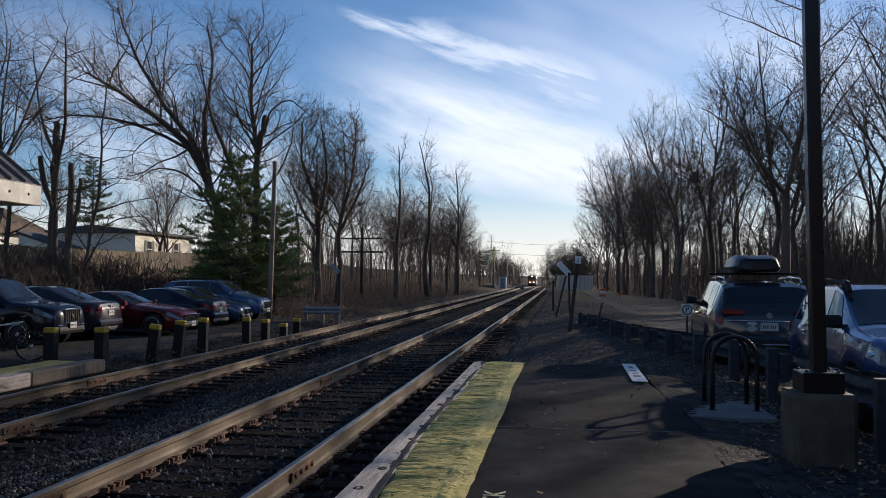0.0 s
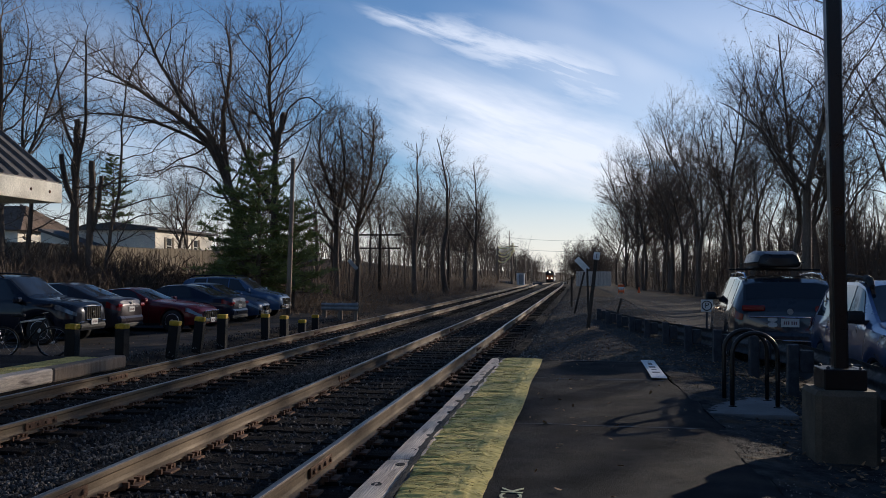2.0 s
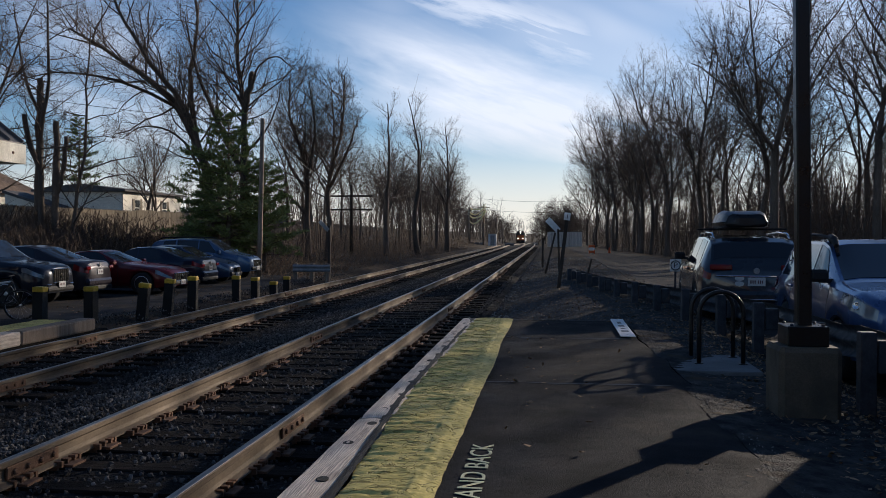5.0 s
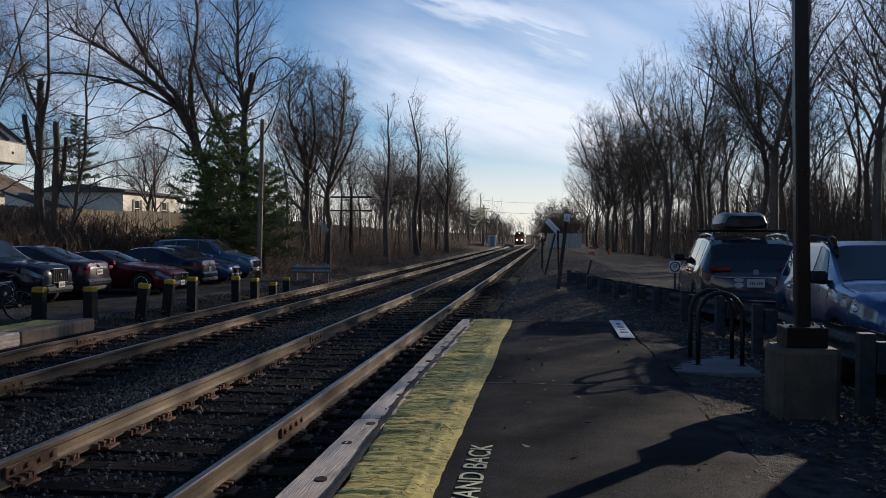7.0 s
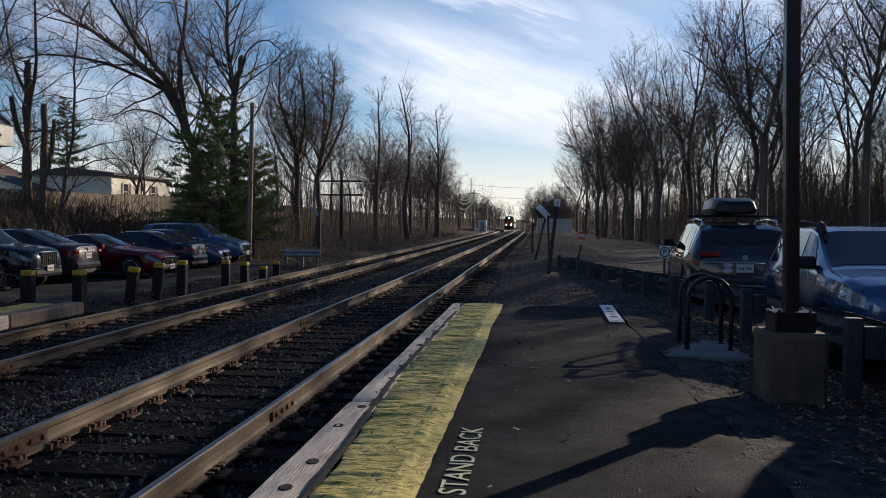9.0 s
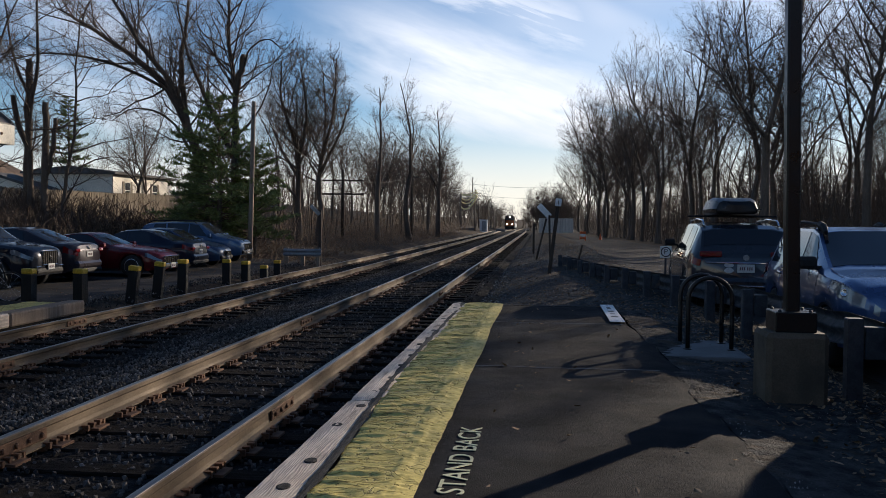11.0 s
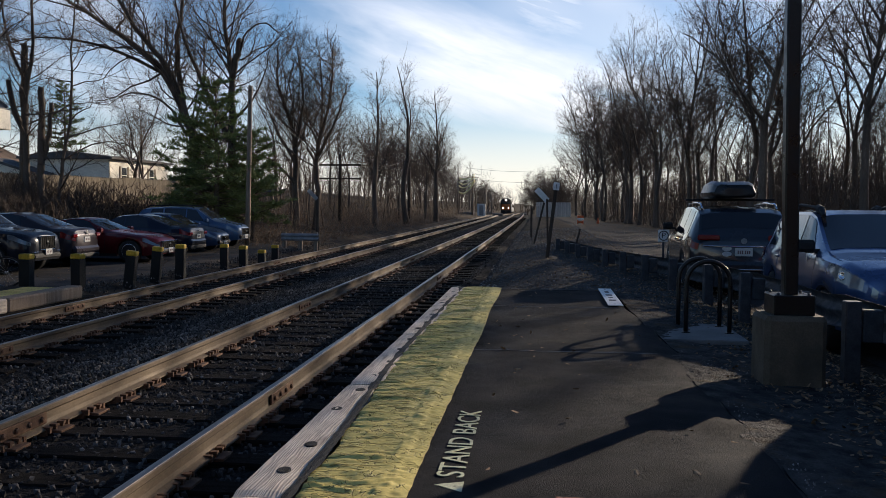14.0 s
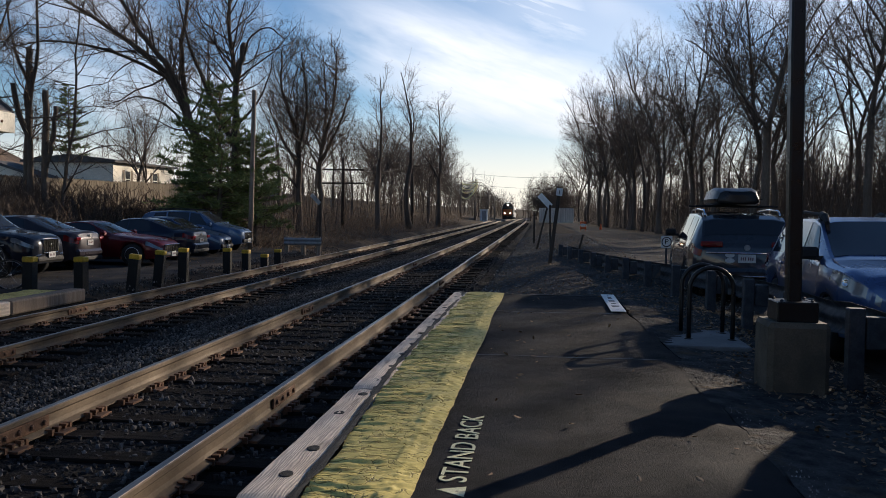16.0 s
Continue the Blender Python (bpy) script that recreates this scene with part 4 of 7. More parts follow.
def make_tree(seed, height, width, label, **kw):
    t = thing("tree", None, label, "tree")
    trunk, fine = bare_tree(seed, height, width, **kw)
    part("trunk", trunk, BARK, t, smooth=True)
    part("crown", fine, TWIG, t, "bare twigs")
    return t


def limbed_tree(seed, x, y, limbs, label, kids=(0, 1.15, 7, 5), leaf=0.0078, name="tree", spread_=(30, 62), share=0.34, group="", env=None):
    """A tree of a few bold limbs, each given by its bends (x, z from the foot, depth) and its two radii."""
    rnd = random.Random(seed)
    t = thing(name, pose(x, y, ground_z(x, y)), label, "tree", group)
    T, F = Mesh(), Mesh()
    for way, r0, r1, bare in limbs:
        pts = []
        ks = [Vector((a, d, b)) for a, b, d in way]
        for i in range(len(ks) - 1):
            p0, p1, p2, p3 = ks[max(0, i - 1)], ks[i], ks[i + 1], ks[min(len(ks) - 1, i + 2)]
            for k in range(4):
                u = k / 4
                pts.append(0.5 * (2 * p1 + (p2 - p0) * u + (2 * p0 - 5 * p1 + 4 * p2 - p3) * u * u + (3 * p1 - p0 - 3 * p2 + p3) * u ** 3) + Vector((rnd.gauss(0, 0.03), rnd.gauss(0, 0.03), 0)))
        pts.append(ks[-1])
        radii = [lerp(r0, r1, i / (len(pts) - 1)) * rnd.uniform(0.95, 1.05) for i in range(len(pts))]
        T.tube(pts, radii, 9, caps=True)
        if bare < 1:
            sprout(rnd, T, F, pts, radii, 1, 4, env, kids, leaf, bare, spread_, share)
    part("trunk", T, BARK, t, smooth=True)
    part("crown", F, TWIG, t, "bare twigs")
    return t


def leafy(t, seed, n, size=0.09, low=0.45):
    """Dead leaves that still cling to the twigs."""
    rnd = random.Random(seed)
    crown = [c for c in t.children if c.name.startswith("crown")][0]
    vs = [v.co for v in crown.data.vertices]
    top = max(v.z for v in vs)
    vs = [v for v in vs if v.z > low * top]
    g = Mesh()
    for i in range(n):
        p = rnd.choice(vs) + Vector((rnd.gauss(0, 0.05), rnd.gauss(0, 0.05), rnd.gauss(-0.04, 0.05)))
        m = Euler((rnd.uniform(0, 6), rnd.uniform(0, 6), rnd.uniform(0, 6))).to_matrix()
        s = size * rnd.uniform(0.6, 1.3)
        g.add([p + m @ Vector(q) * s for q in ((-0.5, 0, 0), (0, -0.35, 0.12), (0.6, 0, 0), (0, 0.35, 0.12))], [(0, 1, 2), (0, 2, 3)])
    tagged(part("clinging_foliage", g, OAKLEAF, t, "brown dead leaves still clinging"), kind="stuff")


FOREST = "tall bare deciduous tree at the woodland edge"
big = [make_tree(11 + i, 15.5, 8.6, FOREST, low=0.27, leaders=4, kids=(7, 12, 12, 8), leaf=0.0046, girth=0.0115) for i in range(4)]
mid = [make_tree(51 + i, 14.5, 6.6, FOREST, low=0.32, leaders=3, kids=(7, 12, 11, 8), leaf=0.0046, girth=0.0105) for i in range(4)]
slender = [make_tree(31 + i, 12.5, 4.6, "slender bare tree in the wood", low=0.42, leaders=2, kids=(6, 11, 10, 7), leaf=0.0048, girth=0.009) for i in range(3)]
far_trees = [make_tree(71 + i, 14, 9.0, FOREST, low=0.22, leaders=4, kids=(5, 11, 9, 7), leaf=0.008, girth=0.011) for i in range(3)]
clump = [make_tree(91 + i, 12, 10.0, "bare round-crowned tree past the car park", low=0.12, leaders=5, flare=50, kids=(8, 12, 11, 8), leaf=0.017, girth=0.013) for i in range(2)]
rough = [make_tree(81 + i, 14, 9.0, "bare tree with coarse twigs", low=0.22, leaders=4, kids=(4, 8, 7, 5), leaf=0.024, girth=0.013) for i in range(2)]


def wood_edge(y):
    """Where the east wood begins."""
    return ramp_at(y, [(0, 14), (35, 12.5), (45, 11.4), (95, 6.2), (130, 5.2), (180, 4.0), (300, 6.5)]) + bend(y)


def put(proto, x, y, s, turn, lean=0.0, group="", label=""):
    m = pose(x, y, ground_z(x, y), lean, lean * 0.6, turn) @ Matrix.Scale(s, 4)
    ob = copy_thing(proto, m)
    ob.scale = (s, s, s)
    return tagged(ob, label, group=group)


def woods():
    rnd = random.Random(77)
    y = 50.0
    while y < 140:
        for row in range(3):
            x = wood_edge(y) + 1.2 + row * rnd.uniform(3.2, 4.6) + rnd.uniform(-0.8, 0.8)
            k = rnd.random()
            kind = far_trees if y > 105 else (big if k < 0.6 else mid) if row == 0 else (mid if k < 0.45 else slender)
            put(rnd.choice(kind), x, y + rnd.uniform(-2, 2), rnd.uniform(0.98, 1.14) * lerp(0.98, 1.08, soft(y, 60, 100)), rnd.uniform(0, 360), rnd.uniform(-2, 2), "trees of the east wood")
        y += 6.4 if y < 100 else 9.5
    # deeper in the east wood
    for i in range(12):
        y = rnd.uniform(70, 130)
        put(rnd.choice(far_trees), wood_edge(y) + rnd.uniform(16, 46), y, rnd.uniform(0.8, 1.05), rnd.uniform(0, 360), 0, "trees of the east wood")
    # low trees under the tall ones
    for i in range(34):
        y = rnd.uniform(52, 112)
        put(rnd.choice(slender), wood_edge(y) + rnd.uniform(1.5, 14), y, rnd.uniform(0.32, 0.6), rnd.uniform(0, 360), rnd.uniform(-6, 6), "trees of the east wood")
    for i in range(18):
        y = rnd.uniform(56, 104)
        put(rnd.choice(slender), -rnd.uniform(13.6, 22), y, rnd.uniform(0.3, 0.5), rnd.uniform(0, 360), rnd.uniform(-6, 6), "trees of the west wood")
    # rounded clump past the end of the car park
    for x, y, s in ((0.2, 168, 0.66), (3.2, 172, 0.74), (1.6, 178, 0.7), (6.2, 176, 0.8), (4.4, 166, 0.6), (-0.6, 174, 0.6), (2.2, 165, 0.62), (5.6, 170, 0.72), (0.6, 180, 0.64)):
        put(rnd.choice(clump), x - 1.6, y, s * 1.12, rnd.uniform(0, 360), 0, "trees of the east wood")
    # west wood: open near by, thick farther on
    for x, y, s in ((-16.8, 58, 0.72), (-19.5, 63, 0.78), (-15.6, 70, 0.70), (-18.5, 76, 0.8), (-15.2, 80, 0.74), (-13.6, 84, 0.66), (-17.0, 90, 0.85), (-12.6, 96, 0.8), (-15.2, 100, 0.9), (-23, 82, 0.8), (-25, 95, 0.9), (-20, 104, 0.9)):
        put(rnd.choice(mid + big[:2]), x, y, s, rnd.uniform(0, 360), rnd.uniform(-3, 3), "trees of the west wood")
    y = 106.0
    while y < 185:
        for row in range(3):
            x = -(14.0 + 4.5 * (y > 118) + row * rnd.uniform(3.5, 5.5)) + rnd.uniform(-1, 1) + bend(y)
            put(rnd.choice(far_trees), x, y + rnd.uniform(-2, 2), rnd.uniform(0.8, 0.98), rnd.uniform(0, 360), rnd.uniform(-2, 2), "trees of the west wood")
        y += 9.0
    # unseen wood added beside the car park, toward the sun, to shade the ground
    for i in range(13):
        x, y = rnd.uniform(17, 38), rnd.uniform(8, 44)
        # leave a lane clear so sun reaches the platform edge
        if -6.4 < 0.78 * x - 0.63 * y < -2.2:
            continue
        put(rnd.choice(rough), x, y, rnd.uniform(0.95, 1.2), rnd.uniform(0, 360), rnd.uniform(-2, 2), "trees of the east wood")
    # crowns that close the view down the line
    for i in range(14):
        y = 480 + rnd.uniform(-20, 30)
        put(rnd.choice(rough), bend(y) + rnd.uniform(-45, 30), y, rnd.uniform(0.9, 1.2), rnd.uniform(0, 360), 0, "trees that close the line far off")
    for i in range(40):
        y = 190 + i * 6.5
        s = 1 if i % 2 else -1
        x = wood_edge(y) + rnd.uniform(-1.5, 5) if s > 0 else bend(y) + rnd.uniform(-23, -14)
        put(rnd.choice(rough), x, y, rnd.uniform(0.72, 0.95), rnd.uniform(0, 360), 0, "trees of the east wood" if s > 0 else "trees of the west wood")
    # a few trees beyond the fence and the houses
    for x, y, k in ((-29, 78, 0.62), (-33, 80, 0.66), (-24, 66, 0.62), (-22, 60, 0.55), (-52, 84, 0.7), (-40, 82, 0.6)):
        put(rnd.choice(mid), x, y, k, rnd.uniform(0, 360), 0, "trees of the west wood")


woods()

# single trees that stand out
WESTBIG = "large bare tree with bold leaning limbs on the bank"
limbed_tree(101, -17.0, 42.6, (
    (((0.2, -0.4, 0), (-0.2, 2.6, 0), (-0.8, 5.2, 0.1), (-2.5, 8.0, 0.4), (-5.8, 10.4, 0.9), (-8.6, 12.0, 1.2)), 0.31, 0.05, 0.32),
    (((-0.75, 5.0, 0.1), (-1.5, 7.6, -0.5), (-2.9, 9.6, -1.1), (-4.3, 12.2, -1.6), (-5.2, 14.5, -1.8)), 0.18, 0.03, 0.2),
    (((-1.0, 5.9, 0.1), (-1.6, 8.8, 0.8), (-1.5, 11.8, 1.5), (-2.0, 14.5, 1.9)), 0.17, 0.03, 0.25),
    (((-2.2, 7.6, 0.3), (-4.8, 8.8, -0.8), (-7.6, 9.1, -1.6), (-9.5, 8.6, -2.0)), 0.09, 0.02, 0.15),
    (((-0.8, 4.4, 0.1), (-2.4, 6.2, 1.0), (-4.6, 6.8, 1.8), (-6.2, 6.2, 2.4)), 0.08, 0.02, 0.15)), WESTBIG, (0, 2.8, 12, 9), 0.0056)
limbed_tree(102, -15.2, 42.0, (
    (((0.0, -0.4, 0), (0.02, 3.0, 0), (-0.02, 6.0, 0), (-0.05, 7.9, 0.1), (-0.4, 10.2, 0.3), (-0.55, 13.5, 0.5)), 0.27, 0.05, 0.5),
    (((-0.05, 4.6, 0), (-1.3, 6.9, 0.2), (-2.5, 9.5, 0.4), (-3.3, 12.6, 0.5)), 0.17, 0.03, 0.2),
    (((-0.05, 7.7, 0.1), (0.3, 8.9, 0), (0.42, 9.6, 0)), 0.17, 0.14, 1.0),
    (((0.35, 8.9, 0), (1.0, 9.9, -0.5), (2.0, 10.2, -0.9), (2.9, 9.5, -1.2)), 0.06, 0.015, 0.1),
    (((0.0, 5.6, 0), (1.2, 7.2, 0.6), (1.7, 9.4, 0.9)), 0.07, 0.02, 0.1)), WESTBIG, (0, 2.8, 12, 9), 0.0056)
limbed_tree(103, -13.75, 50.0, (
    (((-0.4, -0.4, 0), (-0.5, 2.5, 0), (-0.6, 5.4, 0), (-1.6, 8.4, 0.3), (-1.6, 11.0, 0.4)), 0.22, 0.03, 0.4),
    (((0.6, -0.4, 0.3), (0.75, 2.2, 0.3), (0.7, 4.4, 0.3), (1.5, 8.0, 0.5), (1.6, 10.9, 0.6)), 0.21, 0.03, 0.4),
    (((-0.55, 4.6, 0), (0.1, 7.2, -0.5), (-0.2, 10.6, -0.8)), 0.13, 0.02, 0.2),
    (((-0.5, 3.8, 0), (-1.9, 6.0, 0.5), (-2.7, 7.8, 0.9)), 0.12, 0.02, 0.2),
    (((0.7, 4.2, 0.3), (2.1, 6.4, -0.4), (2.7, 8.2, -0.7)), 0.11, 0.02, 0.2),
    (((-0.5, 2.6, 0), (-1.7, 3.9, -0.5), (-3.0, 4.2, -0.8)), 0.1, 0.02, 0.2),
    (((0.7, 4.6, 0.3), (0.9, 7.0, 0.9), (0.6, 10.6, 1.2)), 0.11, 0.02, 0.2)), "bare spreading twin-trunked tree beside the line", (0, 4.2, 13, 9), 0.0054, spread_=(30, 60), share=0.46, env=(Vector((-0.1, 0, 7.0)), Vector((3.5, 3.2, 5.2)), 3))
for seed, x, y, h, w, kw in (
    (105, -12.5, 66.0, 13.4, 4.6, dict(low=0.36, leaders=2, kids=(6, 13, 13, 10))),
    (107, -11.4, 75.0, 15.0, 4.4, dict(low=0.42, leaders=2, kids=(6, 13, 13, 10))),
    (106, -10.7, 90.0, 14.6, 5.6, dict(low=0.34, leaders=3, kids=(6, 13, 13, 10))),
    (108, -11.6, 97.0, 14.2, 5.6, dict(low=0.34, leaders=3, kids=(6, 12, 12, 9))),
    (104, -21.8, 30.0, 13.5, 9.0, dict(low=0.22, leaders=4, flare=34, kids=(7, 13, 12, 8))),
    (109, -24.6, 52.0, 7.6, 6.2, dict(low=0.2, leaders=4, flare=34, kids=(6, 11, 11, 8))),
    (110, -27.0, 56.0, 8.6, 6.4, dict(low=0.2, leaders=4, flare=30, kids=(6, 11, 11, 8))),
):
    t = make_tree(seed, h, w, "bare spreading tree behind the bank" if y < 58 else "bare tree beside the line with a rounded crown", **kw)
    t.matrix_basis = pose(x, y, ground_z(x, y), 0, 0, 0)
for seed, x, y, h, w, leaves, kw in ((111, 11.3, 46.0, 21.5, 9.6, 1100, dict(low=0.28, flare=38)), (112, 15.6, 44.0, 19.0, 8.0, 700, dict(low=0.34, flare=30)), (113, 13.6, 54.0, 17.5, 8.0, 0, dict(low=0.3, flare=36)),
                                     (114, 10.2, 62.0, 18.6, 9.0, 250, dict(low=0.3, flare=38)), (115, 18.6, 47.0, 18.0, 8.5, 1300, dict(low=0.3, flare=40)), (116, 6.9, 95.0, 18.0, 11.5, 0, dict(low=0.26, flare=40)), (117, 8.4, 82.0, 18.4, 10.4, 0, dict(low=0.28, flare=40)), (118, 9.4, 72.0, 18.4, 9.8, 0, dict(low=0.28, flare=40))):
    t = make_tree(seed, h, w, "tall bare oak with a few brown leaves clinging" if leaves else "tall bare tree beside the car park", leaders=4, kids=(8, 14, 14, 10), leaf=0.0048, girth=0.0115, **kw)
    t.matrix_basis = pose(x, y, ground_z(x, y), 0, 0, 0)
    if leaves:
        leafy(t, seed, leaves)

# lopped trees on the bank: stubbed trunks with young shoots
for i, (x, y, limbs) in enumerate((
    (-20.5, 33.0, ((((0.0, -0.5, 0), (0.02, 2.0, 0), (0.0, 4.2, 0), (0.35, 7.0, 0), (0.3, 10.5, 0)), 0.16, 0.03, 0.3), (((0.0, 3.4, 0), (-0.5, 4.4, 0.1), (-0.75, 5.6, 0.1)), 0.12, 0.10, 0.4))),
    (-19.9, 33.2, ((((0.0, -0.5, 0), (-0.05, 2.0, 0), (0.0, 4.0, 0), (-0.02, 5.5, 0)), 0.15, 0.12, 0.5), (((0.0, 2.6, 0), (0.3, 3.6, 0), (0.4, 4.9, 0)), 0.10, 0.085, 0.5))),
    (-19.3, 33.5, ((((0.0, -0.5, 0), (-0.1, 1.6, 0), (0.45, 4.4, 0), (0.42, 7.2, 0.2), (0.6, 9.5, 0.2)), 0.10, 0.02, 0.2),)),
    (-21.6, 34.5, ((((0.0, -0.5, 0), (0.1, 2.6, 0), (0.2, 5.6, 0), (0.15, 7.0, 0)), 0.17, 0.13, 0.4), (((0.2, 5.4, 0), (-0.6, 7.4, 0), (-1.0, 10.2, 0)), 0.08, 0.02, 0.1))),
    (-22.8, 33.0, ((((0.0, -0.5, 0), (0.3, 3.0, 0), (-0.2, 6.0, 0), (0.2, 10.0, 0)), 0.12, 0.02, 0.2),)))):
    limbed_tree(200 + i, x, y, limbs, "lopped tree with stubbed trunk and young bare shoots", (0, 2.4, 10, 7), 0.0055, "lopped_tree", (45, 85), 0.30, "lopped trees on the bank")


def pine(seed, h, width, clear=0.16):
    """A pine with whorls of drooping boughs, each feathered with side shoots and needle tufts."""
    rnd = random.Random(seed)
    t = thing("pine_tree", None, "dark green pine with drooping boughs", "tree", "pines behind the cars")
    trunk, needles = Mesh(), Mesh()
    trunk.tube([(0, 0, -0.3), (0.05, 0, h * 0.4), (0, 0.05, h)], [0.16, 0.11, 0.02], 7, caps=False)
    z = h * clear
    while z < h * 0.985:
        f = (z / h - clear) / (1 - clear)
        full = width * 0.5 * min(1.0, 0.72 + 1.6 * f) * (1.04 - f) ** 0.62
        for j in range(rnd.randint(4, 6)):
            a = rnd.random() * 6.283
            d = Vector((math.cos(a), math.sin(a), rnd.uniform(-0.12, 0.5) + 0.3 * f))
            L_ = full * rnd.uniform(0.4, 1.15)
            pts = [Vector((0, 0, z)) + d * (L_ * q) + Vector((0, 0, -0.28 * L_ * q * q + 0.16 * L_ * q ** 3)) for q in (0, 0.35, 0.7, 1)]
            trunk.tube(pts, [0.03, 0.022, 0.014, 0.006], 3, caps=False)
            for k in range(int(9 * L_) + 4):
                q = rnd.uniform(0.18, 1.0) ** 0.8
                i = min(2, int(q * 3))
                b = pts[i].lerp(pts[i + 1], q * 3 - i)
                s = Vector((-d.y, d.x, 0)) * rnd.choice((-1, 1)) * rnd.uniform(0.3, 1.0) + d * 0.8 + Vector((0, 0, rnd.gauss(0.05, 0.2)))
                e = b + s.normalized() * L_ * rnd.uniform(0.1, 0.3) * (1.25 - 0.6 * q)
                for w in range(7):
                    p = b.lerp(e, rnd.uniform(0.1, 1.05)) + Vector((rnd.gauss(0, 0.03), rnd.gauss(0, 0.03), rnd.gauss(0, 0.03)))
                    n = (s.normalized() * 0.7 + Vector((rnd.gauss(0, 0.6), rnd.gauss(0, 0.6), rnd.gauss(0.25, 0.45)))).normalized() * rnd.uniform(0.12, 0.24)
                    o = n.orthogonal().normalized() * rnd.uniform(0.016, 0.03)
                    needles.add([p - o, p + o, p + n], [(0, 1, 2)])
        z += h * 0.03
    part("trunk", trunk, BARK, t, smooth=True)
    tagged(part("needles", needles, NEEDLE, t, "dense dark green needles"), kind="stuff")
    return t


# 305 to 308 are unseen pines, added to shade the verge and near rail
for seed, x, y, h, w in ((301, -14.9, 39.0, 7.4, 6.2), (302, -13.7, 40.5, 5.2, 4.4), (303, -15.9, 40.2, 5.0, 4.0), (304, -48, 84, 9.5, 5.0), (305, 10.8, 13.2, 7.4, 5.0), (306, 12.2, 10.4, 7.0, 5.0), (307, 10.1, 14.7, 7.4, 3.4), (308, 16.2, 33.5, 10.6, 2.6)):
    pine(seed, h, w, 0.8 if seed == 308 else 0.16).matrix_basis = pose(x, y, ground_z(x, y))


def undergrowth():
    """Thin saplings and brush that fill the woods."""
    rnd = random.Random(9)
    g = Mesh()
    def sapling(x, y, h, r, n):
        z = ground_z(x, y) - 0.1
        p, q = Vector((x, y, z)), Vector((x + rnd.gauss(0, 0.16 * h), y + rnd.gauss(0, 0.16 * h), z + h))
        g.tube([p, p.lerp(q, 0.5) + Vector((rnd.gauss(0, 0.06 * h), 0, 0)), q], [r, r * 0.7, r * 0.2], 3, caps=False)
        for i in range(n):
            b = p.lerp(q, rnd.uniform(0.25, 0.98))
            e = Vector((rnd.gauss(0, 0.7), rnd.gauss(0, 0.7), rnd.uniform(0.2, 1.1))).normalized() * h * rnd.uniform(0.1, 0.28)
            g.tube([b, b + e], [r * 0.4, r * 0.14], 3, caps=False)
            if i % 2 == 0:
                c = b + e * 0.5
                g.tube([c, c + Vector((rnd.gauss(0, 0.5), rnd.gauss(0, 0.5), 0.5)).normalized() * h * 0.12], [r * 0.25, r * 0.1], 3, caps=False)
    for i in range(1300):
        y = 38 + 200 * rnd.random() ** 1.25
        x = wood_edge(y) + 1.0 + rnd.random() ** 1.1 * 34
        h = 1.5 + 6 * rnd.random() ** 1.8
        if 150 < y < 200 and h > 3.5:
            continue
        sapling(x, y, h, rnd.uniform(0.02, 0.06), 7)
    for i in range(1100):
        y = rnd.uniform(44, 230)
        x = -13.5 - 3.0 * (y > 104) - rnd.random() ** 1.2 * 40 + bend(y)
        if x < -17 and y < 78:
            continue
        sapling(x, y, 2 + 5 * rnd.random() ** 1.6, rnd.uniform(0.02, 0.05), 7)
    for i in range(700):
        y = rnd.uniform(44, 74)
        sapling(wood_edge(y) + 3 + rnd.random() * 24, y, rnd.uniform(2.0, 6), rnd.uniform(0.02, 0.06), 7)
    for i in range(900):
        y = rnd.uniform(62, 135)
        sapling(wood_edge(y) + 5 + rnd.random() * 30, y, rnd.uniform(2.5, 6.5), rnd.uniform(0.03, 0.07), 8)
    for i in range(250):
        sapling(rnd.uniform(24, 62), rnd.uniform(52, 115), rnd.uniform(4, 10), rnd.uniform(0.04, 0.09), 7)
    # unseen saplings toward the sun, added to thicken the shade
    for i in range(150):
        sapling(rnd.uniform(15, 40), rnd.uniform(-8, 40), rnd.uniform(4, 9), rnd.uniform(0.03, 0.07), 8)
    for i in range(600):
        y = rnd.uniform(240, 520)
        s = rnd.choice((-1, 1))
        x = (wood_edge(y) + rnd.random() ** 1.5 * 40 if s > 0 else bend(y) - 14 - rnd.random() ** 1.5 * 40) if y < 470 else bend(y) + rnd.uniform(-50, 50)
        sapling(x, y, rnd.uniform(6, 13), rnd.uniform(0.05, 0.1) * (1 if y < 400 else 2.4), 12)
    tagged(part("woodland_undergrowth", g, TWIG), "dense tangle of bare saplings filling the woods", "undergrowth", kind="stuff")
    b = Mesh()
    for i in range(5200):
        k = rnd.random()
        if i > 3400:
            y = 36 + 74 * rnd.random() ** 1.3
            x = -10.2 - rnd.random() ** 1.4 * 6
        elif k < 0.55:
            y = 20 + 60 * rnd.random() ** 1.2
            x = -17.3 - rnd.random() * 5.5 if y < 38 else -12.2 - rnd.random() * 9
        elif k < 0.75:
            y = rnd.uniform(60, 150); x = -11.5 - rnd.random() * 4 + bend(y)
        else:
            y = rnd.uniform(34, 130); x = wood_edge(y) + 0.2 + rnd.random() * 4
        h = rnd.uniform(0.4, 2.0) if i <= 3400 else rnd.uniform(0.15, 0.8)
        p = Vector((x, y, ground_z(x, y) - 0.05))
        d = Vector((rnd.gauss(0, 0.45), rnd.gauss(0, 0.45), 1 if i <= 3400 else 0.6)).normalized()
